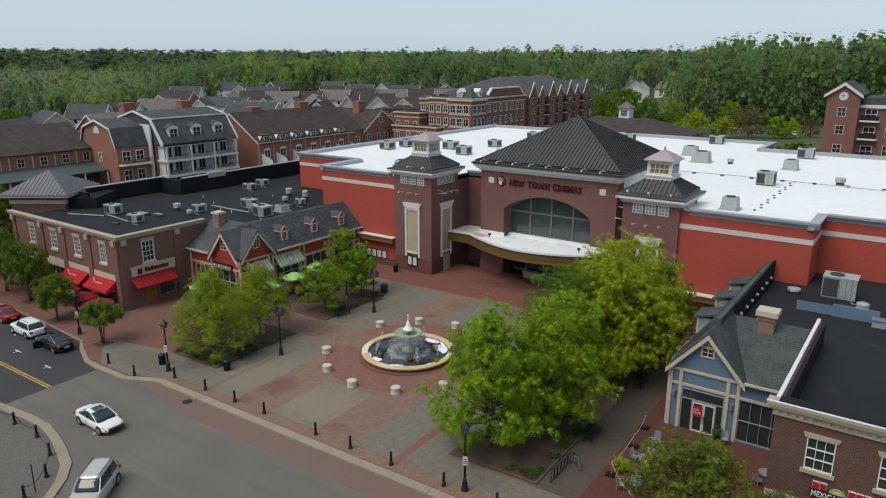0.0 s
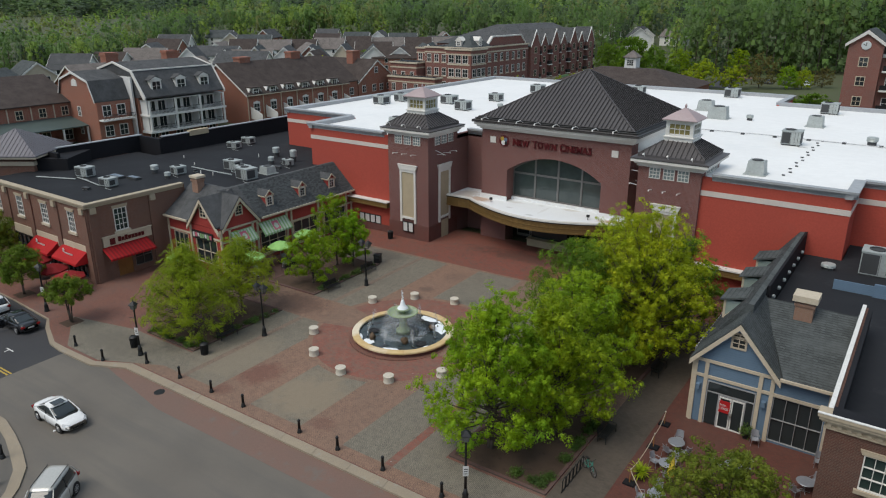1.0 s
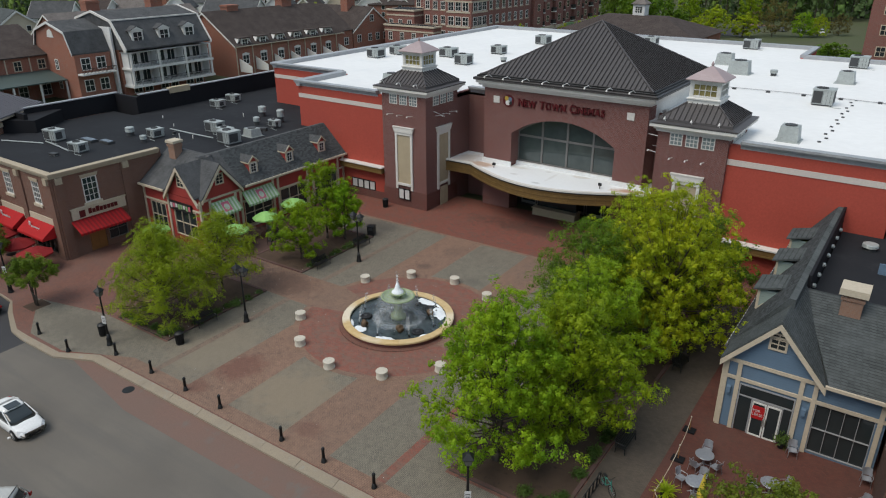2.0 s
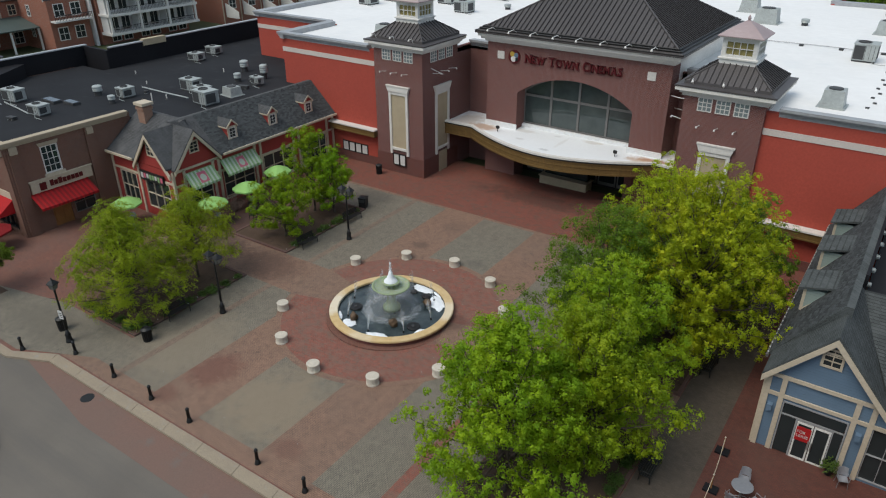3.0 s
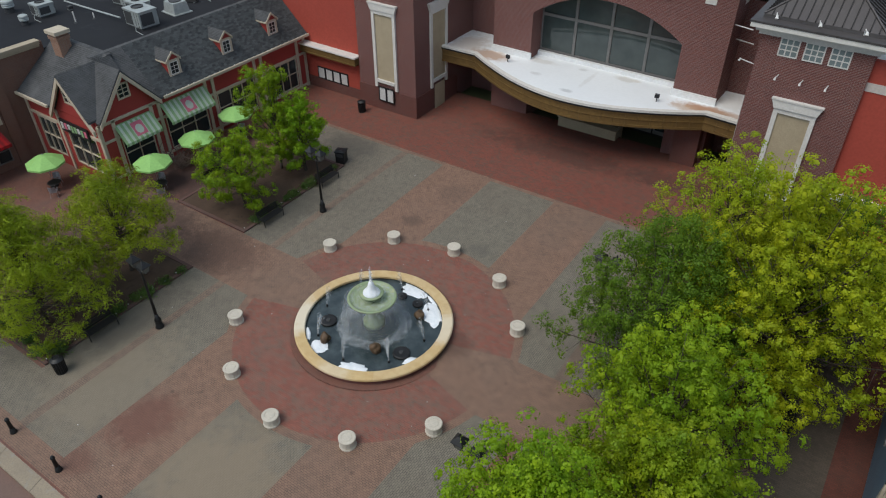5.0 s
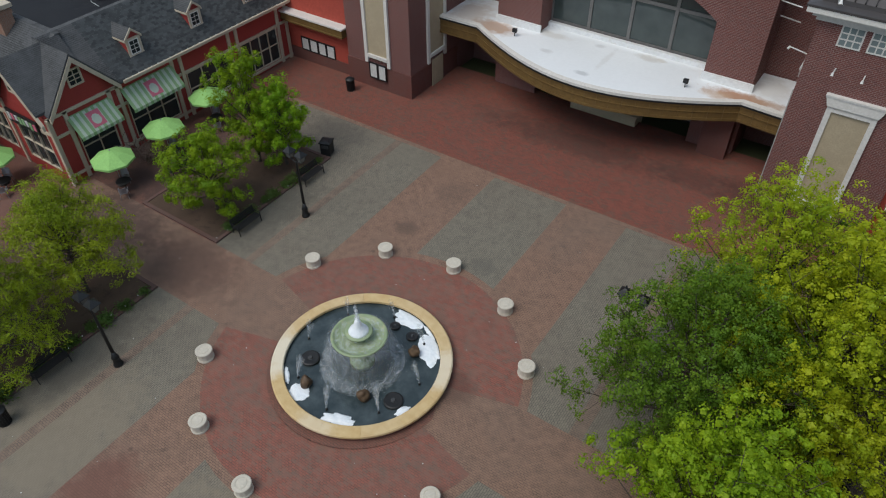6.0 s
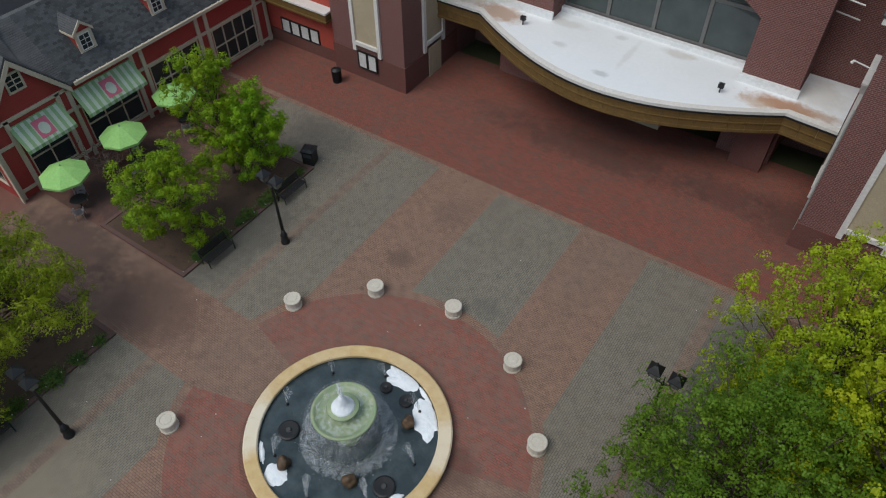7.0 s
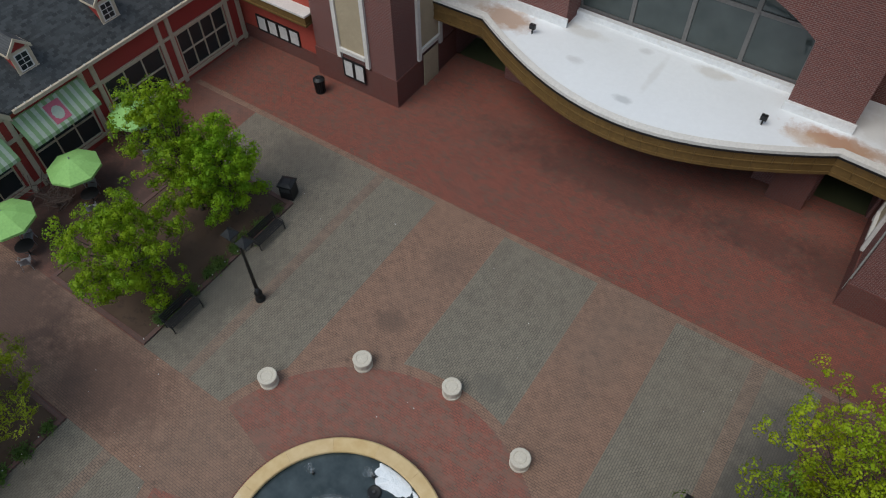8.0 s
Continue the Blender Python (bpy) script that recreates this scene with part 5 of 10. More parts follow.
def roof_piece(host, prof, along, m, a, b, label):
    """One slope of a roof: its outline in section, run along 'x' or 'y' from a to b."""
    pts = [[(p, q, z) if along == "y" else (q, p, z) for p, z in prof] for q in (a, b)]
    return wpart("roof", loft(B(), pts), m, host, label)


def valley_piece(host, full, cut, along, m, a, b, label):
    """A slope that dies out along a valley: its full section at a, cut back to the ridge at b."""
    pts = [[(p, q, z) if along == "y" else (q, p, z) for p, z in prof] for prof, q in ((full, a), (cut, b))]
    return wpart("roof", loft(B(), pts), m, host, label)


SLATE = "charcoal shingle roof"
slope_e = roof_piece(shop, [(RX + 0.45, RE), (-65.4, RR + 0.05), (-65.8, RR + 0.05), (-65.8, RE - 0.25), (RX + 0.45, RE - 0.12)], "y", M["shingle_dark"], 54.05, 69.35, SLATE)
valley_piece(shop, [(RX + 0.45, RE - 0.12), (RX + 0.45, RE), (-65.4, RR + 0.05), (-65.8, RR + 0.05), (-65.8, RE - 0.25)], [(-65.36, RE - 0.12), (-65.36, RR + 0.02), (-65.4, RR + 0.05), (-65.8, RR + 0.05), (-65.8, RE - 0.25)], "y", M["shingle_dark"], 54.05, 51.6, SLATE)
roof_piece(shop, [(RY - 0.45, 4.8), (RY - 0.45, 4.92), (52.6, RR + 0.05), (52.95, RR + 0.05), (52.95, RE - 0.25)], "x", M["shingle_dark"], -71.4, -67.25, SLATE)
valley_piece(shop, [(RY - 0.45, 4.8), (RY - 0.45, 4.92), (52.6, RR + 0.04), (52.95, RR + 0.04), (52.95, RE - 0.25)], [(52.56, 4.8), (52.56, RR + 0.01), (52.6, RR + 0.04), (52.95, RR + 0.04), (52.95, RE - 0.25)], "x", M["shingle_dark"], -67.25, -64.9, SLATE)


def front_gable(F, mid, half, base, peak, back, wall_m, roof_m, host, win=None, ov=0.3, clip=9.0):
    """A gable in the wall's plane with barge boards, and its roof running back."""
    wpart("gable_wall", F.slab(B(), [(mid - half, base), (mid + half, base), (mid, peak)], -0.25, 0.02), wall_m, host, "boarded gable")
    s = (peak - base) / half
    th = 0.16
    bm = B()
    for sg in (-1, 1):
        o = min(ov, clip) if sg > 0 else ov
        F.slab(bm, [(mid, peak + 0.12), (mid + sg * (half + o), base - o * s + 0.12), (mid + sg * (half + o), base - o * s + 0.12 + th), (mid, peak + 0.12 + th * 1.2)], -back, 0.42)
    wpart("gable_roof", bm, roof_m, host, "charcoal shingle gable roof" if roof_m is M["shingle_dark"] else "grey shingle gable roof")
    bm = B()
    for sg in (-1, 1):
        F.slab(bm, [(mid, peak + 0.14), (mid, peak - 0.24), (mid + sg * (half + ov), base - ov * s - 0.24), (mid + sg * (half + ov), base - ov * s + 0.14)], 0.3, 0.46)
    wpart("barge_board", bm, M["cream"], host, "cream barge board")
    if win:
        wa, wb, za, zb = win
        window(host, F, wa, wb, za, zb, 2, 3, M["cream"], M["glass"], 0.05, 0.12, deep=0.02, proud=0.1, label="small cream gable window")


front_gable(Fx, 51.6, 2.2, 4.82, 7.45, 3.1, M["red_board"], M["shingle_dark"], shop, (51.1, 52.1, 5.6, 6.7))
front_gable(Fy, -64.9, 2.35, 4.55, 7.45, 3.8, M["red_board"], M["shingle_dark"], shop, (-65.5, -64.4, 5.5, 6.8), clip=-0.06)
wpart("gable_base", Fx.box(B(), 49.2, 54.1, -0.25, 0.02, 4.4, 4.83), M["red_board"], shop)
# cream timbers, cornice boards
bm = B()
for u in (49.1, 50.2, 53.3, 53.95, 58.25, 58.95, 63.3, 64.05, 68.2, 69.1):
    Fx.box(bm, u - 0.13, u + 0.13, 0, 0.1, GB, 4.45)
Fx.box(bm, RY, 69.3, 0, 0.09, 2.98, 3.16)
Fx.box(bm, RY, 69.3, 0, 0.09, 0.12, 0.3)
Fx.box(bm, RY, 54.0, 0, 0.1, 4.3, 4.5)
Fx.box(bm, 54.3, 69.3, 0, 0.12, 4.5, 4.75)
for u in (-71.3, -67.4, -62.4):
    Fy.box(bm, u - 0.13, u + 0.13, 0, 0.1, GB, 4.45)
Fy.box(bm, -71.4, RX, 0, 0.09, 3.3, 3.5)
Fy.box(bm, -71.4, -67.4, 0, 0.12, 4.5, 4.7)
wpart("timber_trim", bm, M["cream"], shop, "cream timber trim")
wpart("gutter", Fx.box(B(), 54.3, 69.35, 0.46, 0.6, RE - 0.14, RE + 0.05), M["cream"], shop, "cream gutter")
for i in range(30):
    wpart("clip_lamp", lathe(B(), [(0.02, RE + 0.05), (0.045, RE + 0.09), (0.02, RE + 0.14)], RX + 0.55, 54.5 + 0.5 * i, 6), M["paper"], shop)
wpart("gutter", Fy.box(B(), -71.4, -67.3, 0.46, 0.6, 4.8, 5.0), M["cream"], shop, "cream gutter")
for (a, b, c, d), cols in zip(wins_x, (2, 3, 3, 4)):
    window(shop, Fx, a, b, c, d, cols, 2, M["cream"], M["glass"], 0.05, 0.07, label="shop window with cream bars", name="shop_window")
for a, b, c, d in wins_y:
    window(shop, Fy, a, b, c, d, 3, 2, M["cream"], M["glass"], 0.05, 0.08, label="shop window with cream bars", name="shop_window")
# dormers
for mid in (56.33, 61.33, 66.25):
    F = Face("+x", -63.0)
    w = 0.5
    bm = B()
    F.slab(bm, [(mid - w, 5.4), (mid + w, 5.4), (mid + w, 6.72), (mid, 7.2), (mid - w, 6.72)], -2.0, 0)
    dm = wpart("dormer", bm, M["red_board"], shop, "small red dormer")
    bm = B()
    for sg in (-1, 1):
        F.slab(bm, [(mid, 7.22), (mid + sg * (w + 0.12), 6.64), (mid + sg * (w + 0.12), 6.71), (mid, 7.3)], -2.1, 0.12)
    wpart("dormer_roof", bm, M["shingle_dark"], dm)
    bm = B()
    for sg in (-1, 1):
        F.slab(bm, [(mid, 7.34), (mid, 7.16), (mid + sg * (w + 0.15), 6.54), (mid + sg * (w + 0.15), 6.72)], 0.1, 0.16)
        F.box(bm, mid + sg * (w + 0.13) - 0.03, mid + sg * (w + 0.13) + 0.03, -1.25, 0.1, 6.54, 6.66)
        F.box(bm, mid + sg * (w - 0.04) - 0.08, mid + sg * (w - 0.04) + 0.08, 0, 0.07, 5.52, 6.62)
    F.box(bm, mid - w - 0.06, mid + w + 0.06, 0, 0.1, 5.42, 5.56)
    F.box(bm, mid - w + 0.05, mid + w - 0.05, 0, 0.06, 6.55, 6.68)
    wpart("dormer_trim", bm, M["cream"], dm, "cream dormer trim")
    window(shop, F, mid - 0.37, mid + 0.37, 5.57, 6.54, 2, 3, M["white_paint"], M["glass"], 0.03, 0.07, deep=0.0, proud=0.05, label="small white dormer window", name="dormer_window")
# brick chimney
bm = box(B(), -69.9, -68.9, 51.5, 52.4, 5.5, 8.7)
box(bm, -69.97, -68.83, 51.43, 52.47, 8.3, 8.55)
ch = wpart("chimney", bm, M["tan_brick"], shop, "orange-tan brick chimney")
wpart("chimney_cap", box(B(), -70.05, -68.75, 51.35, 52.55, 8.7, 8.95), M["cream"], ch, "pale cap")


def striped_awning(host, F, u0, u1, z1, z0, out, n, ma, mb, picture=False):
    """A sloping awning in stripes, with a valance."""
    aw = wpart("awning", F.box(B(), u0, u1, 0.0, 0.06, z1 - 0.05, z1 + 0.04), ma, host, "green and white striped canvas awning" if ma is M["awning_green"] else "red striped canvas awning")
    for i in range(n):
        a, b = u0 + (u1 - u0) * i / n, u0 + (u1 - u0) * (i + 1) / n
        m = ma if i % 2 == 0 or not mb else mb
        bm = B()
        pts = []
        for u in (a, b):
            pts += [F.p(u, 0.05, z1), F.p(u, out, z0), F.p(u, out, z0 - 0.22), F.p(u, out - 0.03, z0 - 0.22), F.p(u, out - 0.03, z0 - 0.05), F.p(u, 0.05, z1 - 0.05)]
        hull(bm, pts, [tuple(range(6)), tuple(range(6, 12))] + [(k, (k + 1) % 6, 6 + (k + 1) % 6, 6 + k) for k in range(6)])
        wpart("stripe", bm, m, aw)
    if picture:
        mid, r = (u0 + u1) / 2, 0.55
        s = (z1 - z0) / (out - 0.05)
        at = lambda u, n_: F.p(u, n_, z1 - (n_ - 0.05) * s + 0.02)
        for du, dn, ru, m in ((0, 0.0, r * 1.15, "pink"), (0, 0.04, r * 0.55, "awning_white")):
            bm = B()
            k = 4 if m == "pink" else 10
            c = 0.55 + dn
            pts = [at(mid + du + ru * math.cos(a), c + ru * 0.75 * math.sin(a)) for a in np.linspace(math.pi / 4, math.pi * 9 / 4, k, endpoint=False)]
            lift = 0.012 + 0.006 * (m != "pink") + 0.005 * (m == "white_paint")
            top = [Vector(p) + Vector((0, 0, lift)) for p in pts]
            hull(bm, [Vector(p) + Vector((0, 0, -0.01)) for p in pts] + top, [tuple(range(k)), tuple(range(k, 2 * k))] + [(i, (i + 1) % k, k + (i + 1) % k, k + i) for i in range(k)])
            wpart("print", bm, M[m], aw)
    return aw


striped_awning(shop, Fx, 50.2, 53.25, 3.95, 2.85, 1.0, 15, M["awning_green"], M["awning_white"], True)
striped_awning(shop, Fx, 54.1, 58.2, 4.05, 2.9, 1.0, 19, M["awning_green"], M["awning_white"], True)
# name board over the corner: plain coloured bars
bd = wpart("name_board", Fy.box(B(), -67.0, -63.6, 0.1, 0.22, 3.05, 3.95), M["frame_black"], shop, "dark name board with coloured bars")
for i, m in enumerate(("paper", "pink", "paper", "awning_green", "awning_green", "paper", "awning_green", "pink")):
    wpart("bar", Fy.box(B(), -66.8 + i * 0.4, -66.8 + i * 0.4 + 0.27, 0.22, 0.26, 3.25 + 0.06 * (i % 3), 3.75), M[m], bd)

# ---- the brown brick corner block with its black roof ----
block = thing("brick_corner_block", (-83, 58, gz(-75, 50)), "brown brick two-storey shop block with cream bands", "shop building")
BX, BY, BT = -71.5, 40.1, 7.75
Fx, Fy = Face("+x", BX), Face("-y", BY)
up_y = [(-91.2, -89.75), (-86.0, -84.6), (-80.7, -79.3), (-75.25, -73.95)]
low_y = [(-93.2, -88.6), (-87.6, -83.4), (-82.2, -77.8), (-76.8, -73.0)]
holes = [(a, b, 4.5, 6.75) for a, b in up_y] + [(a, b, -0.2, 2.3) for a, b in low_y]
holes_x = [(42.9, 44.4, 4.4, 6.85), (42.6, 44.3, -0.5, 2.0), (44.6, 46.6, 0.1, 2.0)]
for bm in (Fy.wall(B(), -95.5, BX, -1.2, BT, 0.35, holes), Fx.wall(B(), BY + 0.35, 51.6, -1.2, BT, 0.35, holes_x), box(B(), -95.5, -95.15, 40.45, 60.0, -1.2, 7.05)):
    wpart("wall", bm, M["brick_brown"], block, "brown brick wall")
for u in (-94.9, -88.0, -83.0, -77.4, -72.0):
    wpart("pilaster", Fy.box(B(), u - 0.42, u + 0.42, 0, 0.14, -1.2, BT - 0.3), M["brick_brown"], block, "brick pilaster")
for u in (40.7, 47.4):
    wpart("pilaster", Fx.box(B(), u - 0.42, u + 0.42, 0, 0.14, -1.2, BT - 0.3), M["brick_brown"], block, "brick pilaster")
bm = B()
for o, z0, z1 in ((0.15, BT - 0.28, BT - 0.1), (0.27, BT - 0.1, BT + 0.08), (0.36, BT + 0.08, BT + 0.22)):
    Fy.box(bm, -95.8, BX + o, -0.3, o, z0, z1)
    Fx.box(bm, BY + 0.3, 51.3, -0.3, o, z0, z1)
for u in (-94.9, -88.0, -83.0, -77.4, -72.0):
    Fy.box(bm, u - 0.3, u + 0.3, 0.14, 0.34, BT - 0.9, BT - 0.28)
for u in (40.7, 47.4):
    Fx.box(bm, u - 0.3, u + 0.3, 0.14, 0.34, BT - 0.9, BT - 0.28)
wpart("cornice", bm, M["cornice_tan"], block, "tan stepped cornice")
for a, b in zip((-94.3, -87.5, -82.5, -76.9), (-88.5, -83.5, -77.9, -72.5)):
    wpart("band", Fy.box(B(), a, b, 0, 0.08, 2.35, 3.35), M["cream"], block, "cream fascia band")
bd = wpart("sign_band", Fx.box(B(), 41.3, 46.8, 0, 0.16, 3.05, 4.05), M["cream"], block, "cream sign band with dark red bars")
wpart("sign_edge", Fx.box(B(), 41.2, 46.9, 0, 0.22, 4.05, 4.15), M["cream"], bd)
for i in range(8):
    wpart("bar", Fx.box(B(), 42.9 + 0.38 * i, 43.2 + 0.38 * i, 0.16, 0.24, 3.35, 3.75 + 0.12 * (i in (0, 2))), M["sign_maroon"], bd)
wpart("emblem", Fx.box(B(), 42.0, 42.55, 0.16, 0.24, 3.2, 3.85), M["sign_maroon"], bd)
for F, spans, z0, z1 in ((Fy, up_y, 4.5, 6.75), (Fx, [(42.9, 44.4)], 4.4, 6.85)):
    for a, b in spans:
        window(block, F, a, b, z0, z1, 3, 4, M["trim_white"], M["glass_green"], 0.03, 0.1, label="tall dark paned window in a brick wall")
        bm = F.slab(B(), [(a - 0.06, z1), (b + 0.06, z1), (b + 0.16, z1 + 0.3), (a - 0.16, z1 + 0.3)], 0, 0.1)
        wpart("lintel", bm, M["cornice_tan"], block, "cream stone lintel")
        wpart("sill", F.box(B(), a - 0.15, b + 0.15, 0, 0.14, z0 - 0.25, z0), M["cream"], block, "cream stone sill")
for a, b in low_y:
    window(block, Fy, a, b, -0.2, 2.3, 4, 2, M["frame_black"], M["glass"], 0.08, 0.12, label="dark shop window", name="shop_window")
window(block, Fx, 44.6, 46.6, 0.1, 2.0, 2, 2, M["frame_grey"], M["glass"], 0.05, 0.07, label="dark shop window", name="shop_window")
dr = wpart("door", Fx.box(B(), 42.6, 44.3, -0.2, -0.1, -0.5, 2.0), M["wood"], block, "orange-brown wooden double door")
for u in (42.95, 43.75):
    wpart("door_panel", Fx.box(B(), u - 0.22, u + 0.42, -0.1, -0.06, -0.2, 1.75), M["wood"], dr)
striped_awning(block, Fx, 41.1, 46.3, 2.95, 2.1, 1.5, 26, M["awning_red"], M["awning_dark"])
for a, b in ((-82.7, -78.1), (-77.2, -72.5)):
    aw = striped_awning(block, Fy, a, b, 2.75, 1.75, 1.45, 1, M["awning_red"], None)
    for u in (a, b):
        bm = B()
        hull(bm, [Fy.p(u + d, n, z) for d in (-0.015, 0.015) for n, z in ((0.05, 2.74), (1.42, 1.74), (1.42, 1.53), (0.05, 1.53))], BOXF)
        wpart("side_flap", bm, M["awning_red"], aw)
    sl = (2.75 - 1.75) / 1.4
    for i in range(6):
        n0, u = 0.78, (a + b) / 2 - 0.7 + i * 0.26
        bm = Fy.slab(B(), [(u, 2.75 - (n0 - 0.05) * sl), (u + 0.16, 2.75 - (n0 - 0.05) * sl), (u + 0.16, 2.75 - (n0 - 0.05) * sl + 0.14), (u, 2.75 - (n0 - 0.05) * sl + 0.14)], n0 - 0.02, n0 + 0.05)
        wpart("bar", bm, M["paper"], aw)
    bm = Fy.slab(B(), [((a + b) / 2 - 1.2, 2.3), ((a + b) / 2 - 0.95, 2.3), ((a + b) / 2 - 0.9, 2.6), ((a + b) / 2 - 1.1, 2.72)], 0.68, 0.76)
    wpart("emblem", bm, M["paper"], aw)
# black roof and parapets
bm = prism(B(), [(-95.2, 40.4), (-71.8, 40.4), (-71.8, 52.8), (-65.65, 52.8), (-65.65, 69.4), (-69.3, 69.4), (-69.3, 77.2), (-82.0, 77.2), (-82.0, 92), (-90.9, 92), (-90.9, 61), (-95.2, 61)], 6.7, 7.1)
wpart("roof", bm, M["roof_black"], block, "black membrane flat roof")
bm = B()
box(bm, -96.2, -95.8, 49.0, 62.3, 5.0, 9.2)
box(bm, -95.8, -91.0, 61.9, 62.3, 5.0, 9.2)
box(bm, -91.4, -91.0, 62.3, 92.0, 5.0, 9.4)
box(bm, -95.8, -92.6, 48.6, 49.0, 5.0, 9.2)
wpart("parapet", bm, M["parapet_black"], block, "tall black parapet wall")
bm = B()
box(bm, -96.3, -95.7, 49.0, 62.4, 9.2, 9.32)
box(bm, -91.5, -90.9, 62.4, 92.0, 9.4, 9.52)
wpart("parapet_cap", bm, M["coping"], block, "pale metal parapet cap")
tb = thing("screen_panel", (-91, 68.3, 9.0), "plain tan panel above the black parapet", "panel")
wpart("panel", box(B(), -91.5, -90.85, 66.8, 70.0, 8.95, 9.7), M["stucco_tan"], tb)
for x, y, w, d, h, kd in ((-86.5, 48.6, 2.6, 1.6, 1.7, 0), (-79.7, 47.5, 2.2, 1.5, 1.4, 0), (-78.4, 55.8, 1.7, 1.7, 1.4, 0), (-81.5, 54.6, 1.2, 1.2, 1.4, 2), (-77.6, 53.7, 0.9, 0.9, 1.1, 2), (-75.0, 61.3, 2.6, 1.6, 1.7, 0), (-72.2, 60.5, 2.2, 1.5, 1.4, 0), (-69.6, 58.9, 2.8, 2.0, 1.9, 0), (-87.3, 74.2, 2.2, 1.5, 1.3, 0), (-86.0, 70.5, 2.2, 1.5, 1.3, 0), (-76.7, 70.0, 1.2, 1.2, 1.8, 2), (-72.3, 69.0, 1.1, 1.1, 2.2, 2), (-70.0, 62.5, 2.2, 1.8, 1.2, 1), (-73.8, 66.5, 1.0, 1.0, 1.3, 2), (-71.0, 66.8, 1.8, 1.0, 1.2, 0)):
    roof_unit(x, y, 7.1, w * 0.76, d * 0.8, h * 0.74, kd, 8.0 * math.sin(x), "roof units on the black roof")
for pts in ([(-86.4, 47.5, 7.25), (-83.5, 47.2, 7.25), (-80.5, 46.8, 7.25)], [(-91.0, 45.0, 7.2), (-86.0, 47.0, 7.2)], [(-78.8, 58.0, 7.6), (-75.5, 58.2, 7.5), (-71.6, 58.3, 7.5)]):
    pp = thing("duct_pipe", pts[0], "pale pipe lying on the black roof", "pipe", "pipes on the black roof")
    wpart("pipe", bow(B(), pts, 0.07, 8), M["unit"], pp)
for x, y, w, d in ((-83.0, 50.5, 2.2, 0.9), (-80.6, 51.2, 1.8, 0.8)):
    sk = thing("skylight", (x, y, 7.1), "bluish low skylight on the black roof", "skylight", "skylights")
    part("curb", box(B(), -w / 2, w / 2, -d / 2, d / 2, 0, 0.25), M["unit_dark"], sk)
    part("glazing", box(B(), -w / 2 + 0.08, w / 2 - 0.08, -d / 2 + 0.08, d / 2 - 0.08, 0.25, 0.3), M["skylight"], sk)
for x, y, turn, w, d, h in ((-80.4, 45.2, 12, 0.9, 0.5, 0.28), (-77.9, 57.8, 0, 0.35, 0.35, 0.3), (-71.0, 64.8, 20, 1.2, 0.5, 0.35), (-70.6, 66.3, -10, 0.9, 0.7, 0.3), (-72.3, 67.4, 5, 1.3, 0.4, 0.25)):
    bx = thing("roof_box", (x, y, 7.1), "small dark equipment box lying on the black roof", "roof box", "boxes on the black roof", turn=turn)
    part("box", box(B(), -w / 2, w / 2, -d / 2, d / 2, 0.06, h), M["unit_dark"], bx)
    for sx in (-1, 1):
        part("foot", box(B(), sx * w * 0.3 - 0.05, sx * w * 0.3 + 0.05, -d / 2, d / 2, 0.0, 0.06), M["unit"], bx)
for x, y, h in ((-74.6, 56.2, 0.9), (-74.2, 57.6, 0.5), (-70.2, 62.6, 0.9), (-81.0, 60.0, 0.4), (-86.0, 62.0, 0.4), (-78.2, 68.2, 0.5)):
    vp = thing("vent_pipe", (x, y, 7.1), "thin pale vent pipe on the black roof", "vent pipe", "vent pipes on the black roof")
    part("pipe", lathe(B(), [(0.06, 0), (0.055, h)], n=8), M["trim_white"], vp)
    part("collar", lathe(B(), [(0.16, -0.01), (0.14, 0.03), (0.06, 0.12)], n=10), M["unit_dark"], vp)
# corner tower with a pyramid roof, set askew
tw = thing("pavilion_tower", (-99.3, 47.3, gz(-75, 47)), "brick corner pavilion with grey metal pyramid roof", "tower", turn=35.1)
part("wall", box(B(), -3.6, 3.6, -3.6, 3.6, -0.8, 9.0), M["brick_brown"], tw)
part("band", box(B(), -3.75, 3.75, -3.75, 3.75, 8.4, 8.9), M["cream"], tw, "cream band")
part("eave", box(B(), -4.5, 4.5, -4.5, 4.5, 9.35, 9.6), M["cream"], tw, "cream eave board")
sq = lambda h, z: [(-h, -h, z), (h, -h, z), (h, h, z), (-h, h, z)]
rf = part("pyramid_roof", loft(B(), [sq(4.6, 9.6), sq(4.6, 9.72), sq(0.05, 12.4)]), M["seam_grey"], tw, "grey standing seam pyramid roof")
for s in range(4):
    r = Matrix.Rotation(s * math.pi / 2, 4, "Z")
    for i in range(-8, 9):
        u = i * 0.52
        if abs(u) < 4.3:
            k1 = max(abs(u), 0.1)
            a, b = r @ Vector((u, -4.6, 9.75)), r @ Vector((u, -k1, 9.75 + (4.6 - k1) * 0.589))
            part("seam", rod(B(), a, b, 0.035, n=4), M["seam_grey"], rf)
part("wing", box(B(), 3.6, 7.5, -3.0, 3.2, 6.0, 9.1), M["parapet_black"], tw, "black clad rear wing")

# ---- the blue gabled shop ----
blue = thing("blue_gabled_shop", (-9.5, 58, gz(-9.5, 58)), "vacant blue boarded shop with cream trim and grey shingles", "shop")
UX0, UX1, UY, UE = -13.75, -5.4, 48.7, 4.95
Fy = Face("-y", UY)
b_holes = [(-12.75, -9.75, 0.1, 3.45), (-8.75, -5.85, 0.45, 3.6)]
wpart("wall", Fy.wall(B(), UX0, UX1, G0, UE, 0.3, b_holes), M["blue_board"], blue, "blue lap-boarded wall")
wpart("wall", Face("-x", UX0).box(B(), UY + 0.3, 69.2, -0.3, 0, G0, UE), M["blue_board"], blue, "blue lap-boarded wall")
